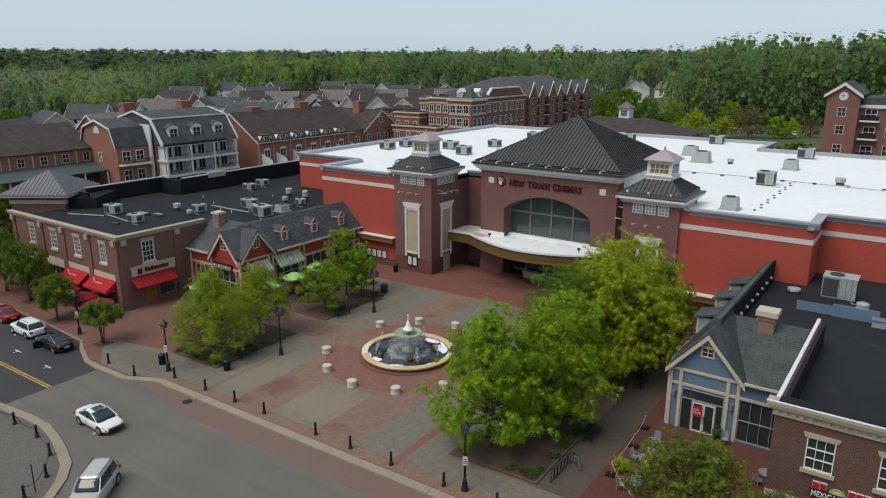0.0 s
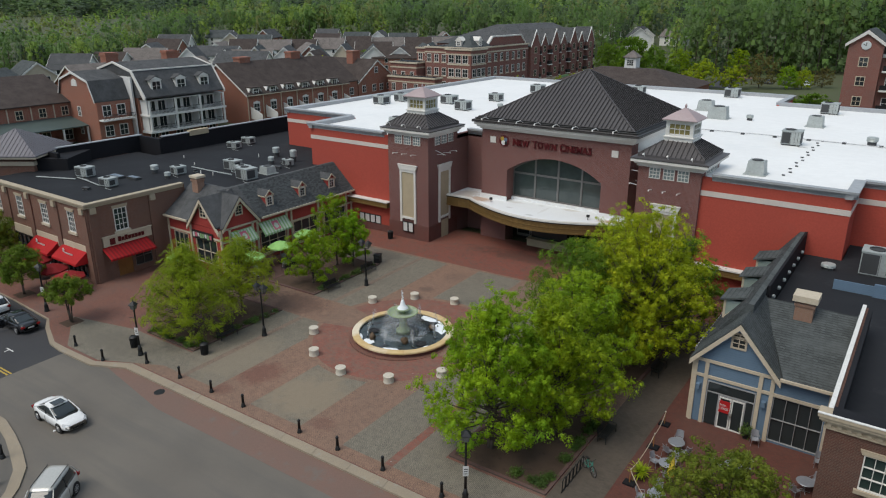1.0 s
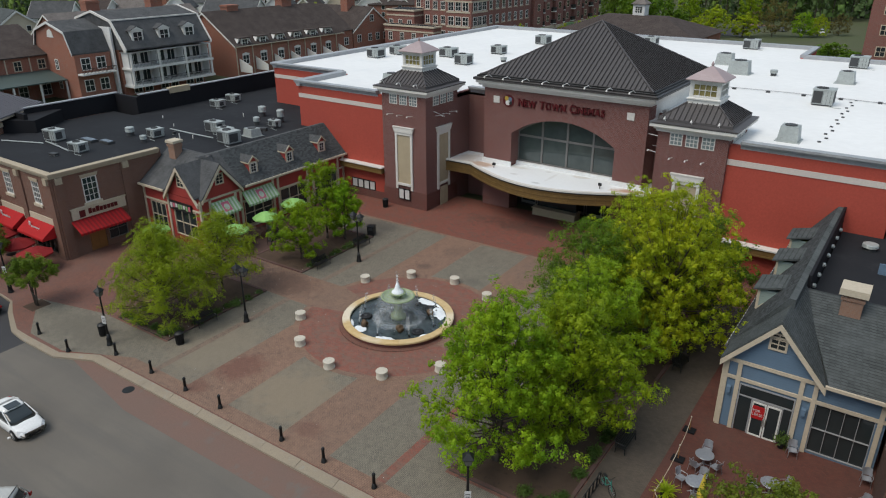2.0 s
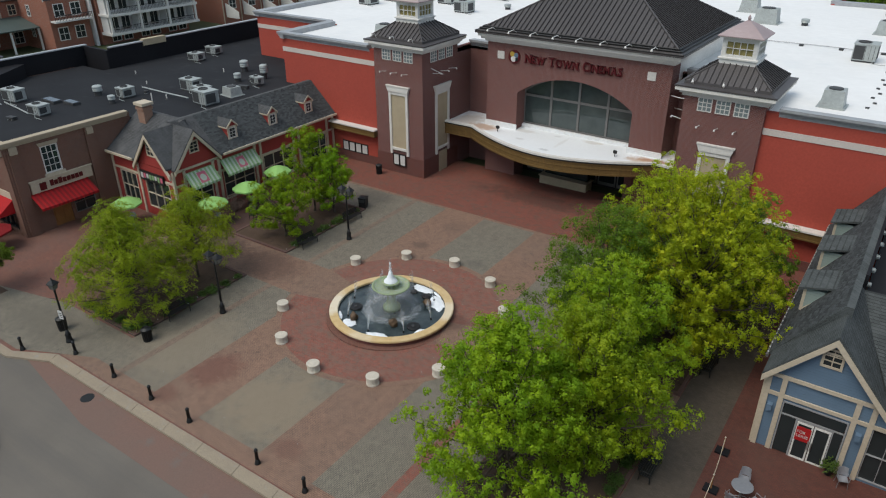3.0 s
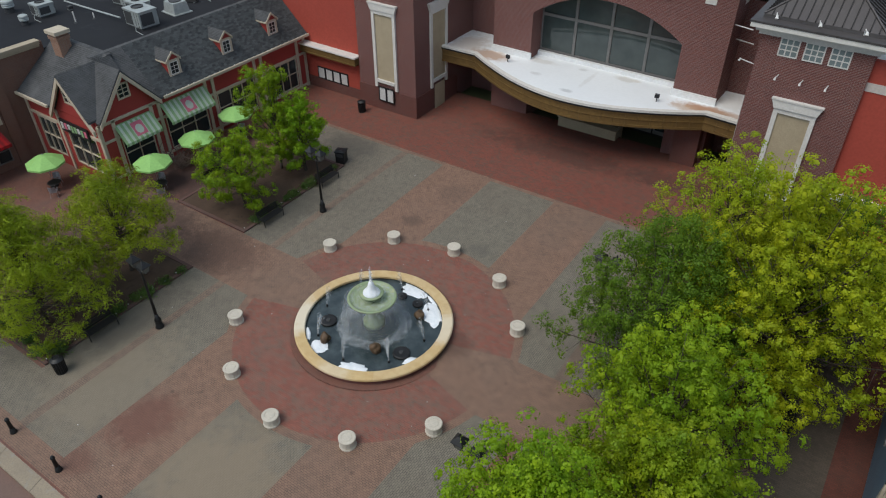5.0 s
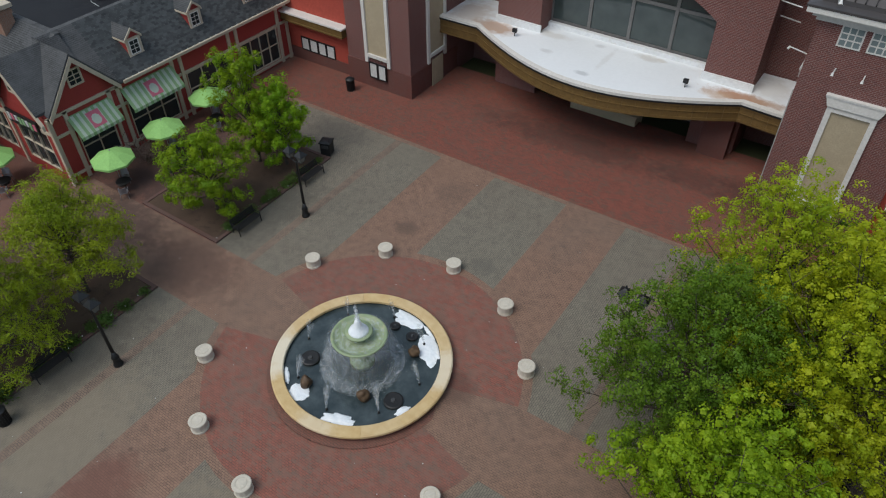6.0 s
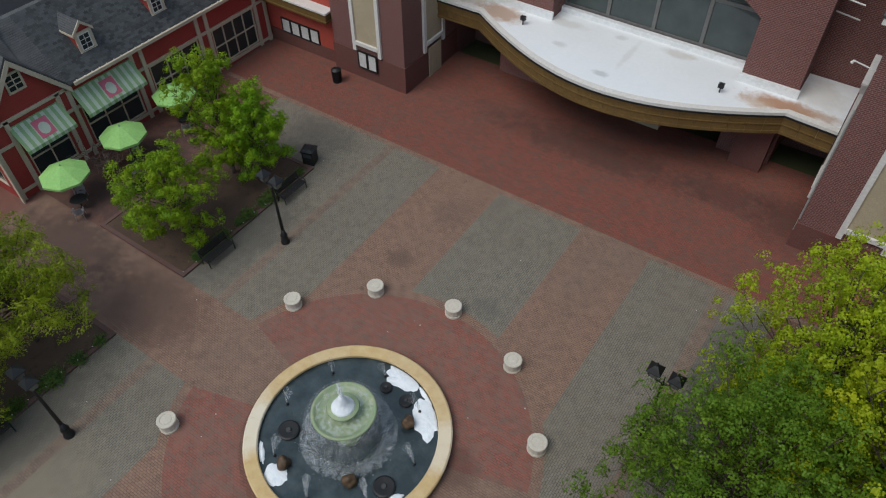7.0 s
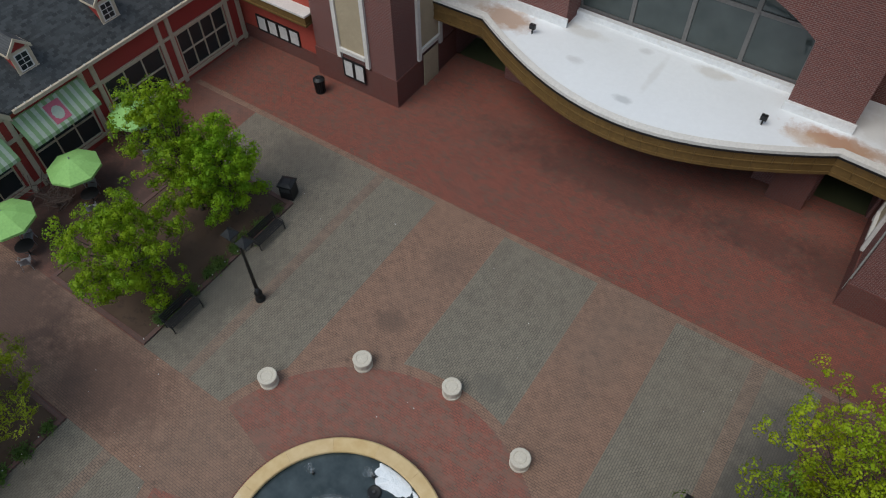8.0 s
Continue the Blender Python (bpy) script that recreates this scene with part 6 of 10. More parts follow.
front_gable(Fy, -11.2, 2.55, 4.95, 7.85, 5.7, M["blue_board"], M["shingle_grey"], blue, (-11.68, -10.72, 6.15, 7.25), 0.22)
bm = B()
for u in (-13.62, -12.9, -9.6, -8.9, -5.65):
    Fy.box(bm, u - 0.12, u + 0.12, 0, 0.1, G0, 4.8)
Fy.box(bm, UX0, UX1, 0, 0.09, 3.62, 3.82)
Fy.box(bm, UX0, -8.8, 0, 0.11, 4.75, 4.95)
Fy.box(bm, -11.9, -10.5, 0, 0.09, 6.9, 7.02)
Face("-x", UX0).box(bm, UY, UY + 0.25, 0, 0.1, G0, 4.8)
wpart("timber_trim", bm, M["cream"], blue, "cream timber trim")
RZ = 8.55
GREY = "grey shingle roof"
slope_w = roof_piece(blue, [(-14.15, UE - 0.35), (-14.15, UE - 0.2), (-11.35, RZ), (-11.0, RZ), (-11.0, 4.8)], "y", M["shingle_grey"], 50.6, 69.25, GREY)
roof_piece(blue, [(UY - 0.42, UE + 0.05), (UY - 0.42, UE + 0.2), (54.3, 7.75), (54.5, 7.75), (54.5, UE)], "x", M["shingle_grey"], -8.35, -5.35, GREY)
valley_piece(blue, [(UY - 0.42, UE + 0.05), (UY - 0.42, UE + 0.2), (54.3, 7.75), (54.5, 7.75), (54.5, UE)], [(54.26, UE + 0.05), (54.26, 7.73), (54.3, 7.75), (54.5, 7.75), (54.5, UE)], "x", M["shingle_grey"], -8.35, -11.0, GREY)
wpart("gutter", Fy.box(B(), -8.5, -5.4, 0.38, 0.55, UE + 0.0, UE + 0.18), M["cream"], blue, "cream gutter")
bm = box(B(), -11.0, -10.82, 54.5, 69.3, 6.2, RZ + 0.04)
wpart("parapet", bm, M["parapet_black"], blue, "black ridge parapet")
bm = box(B(), -14.24, -14.12, 50.4, 69.2, UE - 0.42, UE - 0.26)
wpart("gutter", bm, M["frame_grey"], blue, "grey gutter with small clip lamps")
for i in range(38):
    wpart("clip_lamp", lathe(B(), [(0.02, UE - 0.24), (0.045, UE - 0.2), (0.02, UE - 0.15)], -14.18, 50.6 + 0.5 * i, 6), M["paper"], blue)
for i in range(7):
    y = 56.0 + i * 1.9
    v = lathe(B(), [(0.15, 0), (0.15, 0.14), (0.08, 0.2)], n=12)
    bmesh.ops.transform(v, matrix=Matrix.Translation((-10.82, y, 7.35)) @ Matrix.Rotation(math.pi / 2, 4, "Y"), verts=v.verts)
    wpart("round_vent", v, M["unit"], blue, "small round metal vent")
for y in (55.3, 60.6, 65.3):
    w = 1.0
    bm = B()
    xz = [(-13.55, 5.7), (-13.55, 7.05), (-12.2, 7.05)]
    loft(bm, [[(x, yy, z) for x, z in xz] for yy in (y - w, y + w)])
    dm = wpart("dormer", bm, M["green_board"], blue, "pale green shed dormer")
    bm = loft(B(), [[(x, yy, z) for x, z in ((-13.85, 7.0), (-13.85, 7.1), (-11.3, 7.75), (-11.3, 7.6))] for yy in (y - w - 0.2, y + w + 0.2)])
    wpart("dormer_roof", bm, M["shingle_grey"], dm)
    bm = B()
    for yy in (y - w, y + w):
        box(bm, -13.6, -13.45, yy - 0.05, yy + 0.05, 5.65, 7.05)
        rod(bm, (-13.55, yy, 5.68), (-12.3, yy, 6.95), 0.06, n=4)
    wpart("dormer_trim", bm, M["cream"], dm)
# shopfront: glazed door pair, side lights, plain window
bm = B()
ent = wpart("shopfront", Fy.wall(B(), -12.75, -9.75, 0.1, 3.45, -0.06, [(-12.68, -11.98, 0.25, 2.65), (-12.68, -9.82, 2.72, 3.38), (-11.9, -10.3, 0.16, 2.6), (-10.25, -9.82, 0.25, 2.65)]), M["coping"], blue, "grey framed shopfront with dark glass")
for a, b, c, d in ((-12.65, -12.0, 0.3, 2.65), (-12.65, -9.85, 2.75, 3.35), (-10.25, -9.85, 0.3, 2.65)):
    wpart("pane", Fy.box(B(), a, b, 0.0, 0.02, c, d), M["glass"], ent)
for a, b in ((-11.88, -11.12), (-11.08, -10.32)):
    d = wpart("door", Fy.wall(B(), a, b, 0.2, 2.55, -0.09, [(a + 0.08, b - 0.08, 0.36, 2.46)]), M["white_paint"], blue, "white framed glass door")
    wpart("pane", Fy.box(B(), a + 0.08, b - 0.08, 0.03, 0.05, 0.36, 2.46), M["glass"], d)
    wpart("handle", rod(B(), Fy.p(-11.18 if a < -11.5 else -11.02, 0.14, 1.1), Fy.p(-11.18 if a < -11.5 else -11.02, 0.14, 1.6), 0.03), M["chrome"], d)
window(blue, Fy, -8.75, -5.85, 0.45, 3.6, 4, 2, M["coping"], M["glass"], 0.03, 0.04, label="large dark shop window", name="shop_window")
ls = wpart("lease_sign", Fy.box(B(), -11.84, -11.16, 0.06, 0.1, 1.45, 2.3), M["awning_red"], blue, "red notice in the door")
text_mesh("words", "FOR\nLEASE", 0.24, 0.004, M["paper"], ls, Fy.p(-11.8, 0.105, 1.92), 90, 0, 0.9)
for u in (-13.3, -9.25):
    wpart("wall_lamp", Fy.box(B(), u - 0.12, u + 0.12, 0.02, 0.3, 2.75, 3.1), M["blue_board"], blue, "small blue wall lamp")
bm = box(B(), -8.95, -7.85, 53.0, 54.0, 5.5, 8.55)
box(bm, -9.02, -7.78, 52.93, 54.07, 8.2, 8.4)
ch = wpart("chimney", bm, M["tan_brick"], blue, "brown brick chimney")
wpart("chimney_cap", box(B(), -9.15, -7.65, 52.8, 54.2, 8.55, 8.95), M["cream"], ch, "pale cap")
bm = prism(B(), [(-10.75, 54.5), (-5.0, 54.5), (30, 54.5), (30, 74.2), (-7.9, 74.2), (-7.9, 69.2), (-10.75, 69.2)], 6.2, 6.65)
wpart("flat_roof", bm, M["roof_black"], blue, "black membrane flat roof")

# ---- the dark brick restaurant block ----
rest = thing("brick_restaurant", (6, 47, gz(0, 47)), "dark brown brick restaurant with cream dentil cornice", "restaurant")
EY, EX, ET = 39.3, -5.2, 8.55
Fy = Face("-y", EY)
r_spans = [(-3.46 + 3.45 * i, -2.06 + 3.45 * i) for i in range(4)]
bm = B()
Fy.wall(bm, EX, 30, G0, ET - 0.4, 0.4, [(a, b, 5.04, 6.94) for a, b in r_spans])
Face("-x", EX).box(bm, EY + 0.4, 54.5, -0.25, 0, G0, ET - 0.1)
wpart("wall", bm, M["brick_dark"], rest, "dark brown brick wall")
bm = B()
for o, z0, z1 in ((0.12, ET - 0.78, ET - 0.66), (0.22, ET - 0.42, ET - 0.28), (0.34, ET - 0.28, ET - 0.1), (0.42, ET - 0.1, ET + 0.08)):
    Fy.box(bm, EX - o, 30, -0.4, o, z0, z1)
Fy.box(bm, EX - 0.04, 30, -0.3, 0.05, ET - 0.66, ET - 0.42)
cor = wpart("cornice", bm, M["cornice_tan"], rest, "cream cornice with dentils")
for i in range(48):
    u = EX + i * 0.42
    wpart("dentil", Fy.box(B(), u, u + 0.2, 0.05, 0.17, ET - 0.64, ET - 0.44), M["cornice_tan"], cor)
bm = Face("-x", EX).box(B(), EY + 0.3, 54.6, -0.12, 0.1, ET - 0.1, ET + 0.05)
wpart("parapet_cap", bm, M["white_paint"], rest, "white metal parapet cap")
wpart("parapet_cap", Fy.box(B(), EX - 0.44, 30, 0.3, 0.44, ET + 0.08, ET + 0.13), M["white_paint"], rest, "white metal parapet cap")
wpart("parapet_membrane", Fy.box(B(), EX + 0.14, 30, -0.6, 0.3, ET + 0.08, ET + 0.11), M["parapet_black"], rest, "black membrane over the parapet")
wpart("parapet", Fy.box(B(), EX + 0.52, 30, -0.6, -0.41, 6.6, ET + 0.08), M["parapet_black"], rest, "black inner parapet")
wpart("parapet", box(B(), EX + 0.26, EX + 0.5, EY + 0.4, 54.5, 6.6, ET - 0.1), M["parapet_black"], rest, "black inner parapet")
wpart("roof", prism(B(), [(EX + 0.4, EY + 0.4), (30, EY + 0.4), (30, 54.5), (EX + 0.4, 54.5)], 6.2, 6.65), M["roof_black"], rest, "black membrane flat roof")
for a, b in r_spans:
    window(rest, Fy, a, b, 5.04, 6.94, 3, 3, M["trim_white"], M["glass_green"], 0.03, 0.06, label="paned upper window with cream surround")
    wpart("lintel", Fy.slab(B(), [(a - 0.1, 6.94), (b + 0.1, 6.94), (b + 0.2, 7.2), (a - 0.2, 7.2)], 0, 0.1), M["cornice_tan"], rest, "cream stone lintel")
    wpart("sill", Fy.box(B(), a - 0.14, b + 0.14, 0, 0.16, 4.84, 5.04), M["cornice_tan"], rest, "cream stone sill")
wpart("band", Fy.box(B(), EX, 30, 0, 0.1, 2.7, 3.1), M["cream"], rest, "cream band")
sg = wpart("sign_board", Fy.box(B(), -2.96, 0.9, 0.02, 0.2, 3.62, 4.08), M["frame_black"], rest, "black sign board with red bars above white letters")
for u in (-2.86, -2.5, -1.16, -0.78, -0.4, -0.02, 0.36):
    wpart("bar_edge", Fy.box(B(), u - 0.02, u + 0.32, 0.02, 0.14, 4.08, 4.5), M["paper"], sg, "white edge of a red bar")
    wpart("bar", Fy.box(B(), u, u + 0.3, 0.14, 0.2, 4.1, 4.48), M["awning_red"], sg)
fan = lambda r: [(-1.66 + r * math.cos(radians(q)), 4.04 + 0.8 * r * math.sin(radians(q))) for q in range(0, 181, 20)]
wpart("emblem", Fy.slab(B(), fan(0.42), 0.06, 0.16), M["awning_green"], sg, "green half-round emblem")
wpart("emblem", Fy.slab(B(), fan(0.26), 0.16, 0.2), M["umbrella_yellow"], sg, "yellow half-round emblem")
text_mesh("words", "MEXICAN", 0.44, 0.03, M["paper"], sg, Fy.p(-2.9, 0.22, 3.69), 90, 0, 0.78, label="white capital letters", bold=0.008)
# things on the right-hand black roof
for x, y, w, d, h, kd in ((-5.2, 67.2, 2.6, 1.9, 2.0, 0), (-3.1, 63.0, 0.9, 0.9, 1.2, 2), (-0.5, 60.5, 1.2, 1.2, 1.5, 2), (-8.6, 66.3, 1.0, 1.0, 0.5, 2), (3.0, 58.0, 2.6, 2.0, 1.8, 0)):
    roof_unit(x, y, 6.65, w, d, h, kd, group="roof units on the shop roof")
sc = thing("roof_screen", (-4.8, 62.0, 6.65), "pale blue sheet-metal screen across the black roof", "screen")
part("panel", box(B(), -2.9, 0.3, -0.06, 0.06, 0.0, 0.75), M["blue_board"], sc)
part("panel", box(B(), -0.3, 3.0, -0.24, -0.08, 0.0, 1.0), M["blue_board"], sc)
cr = thing("roof_hatch", (-1.6, 61.2, 6.65), "small blue roof hatch box", "roof hatch")
part("box", box(B(), -0.6, 0.6, -0.4, 0.4, 0, 0.5), M["unit"], cr)
part("lid", box(B(), -0.66, 0.66, -0.46, 0.46, 0.5, 0.6), M["blue_board"], cr)


# ---- the fountain ----
FZ = gz(FX, FY)
fount = thing("fountain", (FX, FY, FZ), "round tiered fountain with stone rim and running water", "fountain")
part("step", lathe(B(), [(4.6, -0.1), (4.6, 0.05), (4.2, 0.06)], n=64), M["pave_brown"], fount, "low brick step")
part("basin_wall", lathe(B(), [(4.22, 0.0), (4.22, 0.37), (3.82, 0.37), (3.82, 0.0)], n=64), M["brick_plinth"], fount, "red brick basin wall")
NSEG = 14
for i in range(NSEG):
    a0, a1 = 2 * math.pi * (i + 0.0015) / NSEG, 2 * math.pi * (i + 0.9985) / NSEG
    rings = []
    for a in np.linspace(a0, a1, 7):
        c, s = math.cos(a), math.sin(a)
        rings.append([(r * c, r * s, z) for r, z in ((3.74, 0.37), (3.74, 0.49), (3.78, 0.53), (4.28, 0.53), (4.34, 0.48), (4.34, 0.37))])
    part("cap_stone", loft(B(), rings), M["fount_cap"], fount)
part("basin_floor", lathe(B(), [(3.8, 0.02), (3.8, 0.1)], n=48), M["dark_inside"], fount)
part("water", lathe(B(), [(3.8, 0.15), (3.8, 0.3), (0.01, 0.305)], n=64), M["water"], fount, "dark rippled pool water")
WZ = 0.305
part("pedestal", lathe(B(), [(0.6, 0.3), (0.6, 0.6), (0.36, 0.75), (0.3, 1.3), (0.42, 1.75), (0.7, 1.95)], n=20), M["fount_green"], fount, "green patina pedestal", True)
part("lower_bowl", lathe(B(), [(0.3, 1.86), (0.8, 1.92), (1.22, 2.08), (1.33, 2.2), (1.3, 2.25), (1.2, 2.24), (1.16, 2.17), (1.0, 2.1), (0.7, 2.06), (0.3, 2.04)], n=40), M["fount_green"], fount, "wide green bowl", True)
part("stem", lathe(B(), [(0.26, 2.0), (0.18, 2.2), (0.26, 2.36)], n=14), M["fount_green"], fount, "", True)
part("upper_bowl", lathe(B(), [(0.14, 2.32), (0.46, 2.4), (0.66, 2.5), (0.63, 2.55), (0.1, 2.47)], n=28), M["fount_green"], fount, "small green bowl", True)
rng = random.Random(5)


def spray(bm, a, b, r0, r1, n=7):
    """A broken jet of water: a wobbling taper."""
    a, b = Vector(a), Vector(b)
    prev = a
    for i in range(1, n + 1):
        q = a.lerp(b, i / n) + Vector((rng.uniform(-1, 1), rng.uniform(-1, 1), 0)) * 0.03
        rod(bm, prev, q, r0 + (r1 - r0) * (i - 1) / n, r0 + (r1 - r0) * i / n * rng.uniform(0.7, 1.2), 7)
        prev = q
    return bm


def drop(bm, p, r):
    """One small drop of water."""
    x, y, z = p
    hull(bm, [(x, y, z - r * 1.4), (x + r, y, z), (x - r * 0.5, y + r * 0.87, z), (x - r * 0.5, y - r * 0.87, z), (x, y, z + r * 1.4)], ((0, 2, 1), (0, 3, 2), (0, 1, 3), (4, 1, 2), (4, 2, 3), (4, 3, 1)))
    return bm


part("plume", lathe(B(), [(0.5, 2.48), (0.44, 2.6), (0.3, 2.72), (0.2, 2.95), (0.13, 3.2), (0.05, 3.36)], n=18), M["foam"], fount, "white plume of water", True)
part("jet", spray(B(), (0, 0, 3.2), (-0.02, 0, 4.25), 0.11, 0.05), M["spray"], fount, "thin jet of water")
# the water that falls from the bowl: thin films, then a broken ring where it lands
for k, (r0, r1, z1) in enumerate(((1.3, 1.52, WZ), (1.33, 1.72, WZ), (1.33, 1.92, WZ + 0.02))):
    rows = []
    for f in np.linspace(0, 1, 7):
        rows.append((r0 + (r1 - r0) * f ** 0.55, 2.2 + (z1 - 2.2) * f ** 1.5))
    part("water_film", lathe(B(), rows, n=48, caps=False), M["curtain"], fount, "thin film of falling water", True)
part("froth", lathe(B(), [(2.05, WZ + 0.004), (1.9, WZ + 0.012), (1.7, WZ + 0.03), (1.5, WZ + 0.02), (1.4, WZ + 0.006)], n=48, caps=False), M["froth"], fount, "pale froth round the falling water")
part("bowl_water", lathe(B(), [(1.17, 2.19), (0.2, 2.2)], n=32, caps=False), M["froth"], fount, "broken water in the bowl")
bm = B()
for i in range(2400):
    a = rng.uniform(0, 2 * math.pi)
    r = 1.72 + rng.gauss(0, 0.2)
    drop(bm, (r * math.cos(a), r * math.sin(a), WZ + rng.random() ** 3 * 0.3), rng.uniform(0.004, 0.012))
part("splash_ring", bm, M["foam"], fount, "white ring of splashing drops")
bm = B()
for i in range(1200):
    a, f = rng.uniform(0, 2 * math.pi), rng.random()
    r = abs(rng.gauss(0, 0.05 + 0.3 * (1 - f) ** 3))
    drop(bm, (r * math.cos(a), r * math.sin(a), 2.5 + 1.5 * f ** 1.6), rng.uniform(0.005, 0.014))
part("plume_spray", bm, M["foam"], fount, "white drops round the plume")
# little jets that rise from nozzles and lean inwards
for a in range(8, 360, 45):
    c, s = math.cos(radians(a)), math.sin(radians(a))
    bm = B()
    for lean, top, wide in ((0.25, 1.5, 0.1), (0.32, 1.2, 0.14)):
        rings = []
        for f in np.linspace(0, 1, 6):
            m, w = 3.1 - lean * f * f, 0.018 + wide * f ** 1.3
            rings.append([(m * c + w * math.cos(q), m * s + w * math.sin(q), WZ + top * f) for q in np.linspace(0, 2 * math.pi, 9)[:-1]])
        loft(bm, rings, caps=False)
    part("leaning_jet", bm, M["spray"], fount, "short leaning jet of misty water", True)
    bm = B()
    for _ in range(60):
        f = rng.random() ** 0.7
        p = Vector(((3.1 - 0.28 * f) * c, (3.1 - 0.28 * f) * s, WZ + 1.5 * f))
        drop(bm, p + Vector((rng.gauss(0, 1), rng.gauss(0, 1), rng.gauss(0, 1))) * (0.012 + 0.09 * f), rng.uniform(0.004, 0.01))
    part("jet_drops", bm, M["foam"], fount)
    part("nozzle", lathe(B(), [(0.06, 0.15), (0.06, WZ + 0.12), (0.03, WZ + 0.14)], 3.1 * c, 3.1 * s, 8), M["frame_black"], fount)
# round lily-pad discs, plain bronze lumps, foam drifts
for x, y, r in ((-39.85, 46.72, 0.46), (-35.05, 47.03, 0.46), (-37.74, 50.65, 0.27), (-36.62, 50.6, 0.3)):
    bm = lathe(B(), [(r, WZ - 0.05), (r, WZ + 0.1), (r * 0.86, WZ + 0.13), (0.05, WZ + 0.1)], x - FX, y - FY, 18)
    d = part("lily_disc", bm, M["frame_black"], fount, "dark round disc in the water")
    part("disc_boss", lathe(B(), [(r * 0.3, WZ + 0.1), (r * 0.2, WZ + 0.17)], x - FX, y - FY, 9), M["unit_dark"], d)
for x, y in ((-36.27, 46.4), (-35.86, 49.76), (-38.95, 45.5)):
    bm = B()
    bmesh.ops.create_icosphere(bm, subdivisions=3, radius=0.27)
    for v in bm.verts:
        v.co *= 1 + 0.45 * noise.noise(v.co * 4.0 + Vector((x, y, 0)))
        v.co.z *= 1.15
    bmesh.ops.translate(bm, vec=(x - FX, y - FY, WZ + 0.22), verts=bm.verts)
    part("bronze_figure", bm, M["bronze"], fount, "small brown bronze figure", True)
for ang, r, lx, ly in ((247, 3.3, 0.55, 0.45), (291, 3.4, 0.8, 0.3), (46, 3.3, 1.0, 0.5), (86, 3.35, 0.85, 0.45), (-20, 3.5, 0.38, 0.2), (64, 3.65, 0.5, 0.14), (228, 3.6, 0.5, 0.12)):
    a = radians(ang)
    c = Vector((r * math.cos(a), r * math.sin(a), 0))
    tx, ty = Vector((-math.sin(a), math.cos(a), 0)), Vector((math.cos(a), math.sin(a), 0))
    k = 40
    bm = B()
    rim, mid = [], []
    for i in range(k):
        b = 2 * math.pi * i / k
        w = 1 + 0.28 * noise.noise((math.cos(b) * 1.8 + ang, math.sin(b) * 1.8, 0)) + 0.16 * noise.noise((math.cos(b) * 6 + ang, math.sin(b) * 6, 3))
        p = c + tx * math.cos(b) * lx * w + ty * math.sin(b) * ly * w
        if p.length > 3.72:
            p = p.normalized() * 3.72
        rim.append(p + Vector((0, 0, WZ + 0.004)))
        mid.append(c + (p - c) * 0.82 + Vector((0, 0, WZ + 0.05 + 0.02 * noise.noise(p * 5))))
    vs, vm = [bm.verts.new(p) for p in rim], [bm.verts.new(p) for p in mid]
    vc = bm.verts.new(c + Vector((0, 0, WZ + 0.06)))
    for i in range(k):
        bm.faces.new((vs[i], vs[(i + 1) % k], vm[(i + 1) % k], vm[i]))
        bm.faces.new((vm[i], vm[(i + 1) % k], vc))
    part("foam_drift", bm, M["foam"], fount, "white drift of foam", True)

# ---- stone drums round the fountain ----
for k in range(12):
    if k % 6 == 0:
        continue
    a = radians(30 * k)
    x, y = FX + 7.82 * math.cos(a), FY + 7.82 * math.sin(a)
    d = thing("stone_drum", (x, y, gz(x, y)), "pale cast-stone drum bollard with carved top", "stone bollard", "stone drums round the fountain", turn=30 * k)
    part("base", lathe(B(), [(0.41, -0.03), (0.41, 0.1), (0.385, 0.115)], n=20), M["stone"], d)
    bm = B()
    rings = []
    for z in (0.1, 0.42):
        rings.append([((0.385 - 0.012 * (i % 2)) * math.cos(2 * math.pi * i / 24), (0.385 - 0.012 * (i % 2)) * math.sin(2 * math.pi * i / 24), z) for i in range(24)])
    loft(bm, rings)
    part("shaft", bm, M["stone"], d)
    part("top", lathe(B(), [(0.385, 0.42), (0.41, 0.44), (0.42, 0.55), (0.39, 0.58), (0.27, 0.58), (0.26, 0.56), (0.235, 0.56), (0.225, 0.58), (0.02, 0.59)], n=24), M["stone"], d, "carved round top")

# ---- street furniture ----
def bollard(x, y, lift=0.0):
    t = thing("bollard", (x, y, gz(x, y) + lift), "black cast-iron bollard with a flared foot", "bollard", "black bollards")
    part("foot", lathe(B(), [(0.17, -0.02), (0.17, 0.06), (0.14, 0.12), (0.12, 0.26), (0.1, 0.3)], n=12), M["iron"], t, smooth=True)
    part("shaft", lathe(B(), [(0.1, 0.3), (0.085, 0.85), (0.11, 0.87), (0.11, 0.92), (0.09, 0.95), (0.075, 1.0), (0.03, 1.04)], n=12), M["iron"], t, smooth=True)
    return t


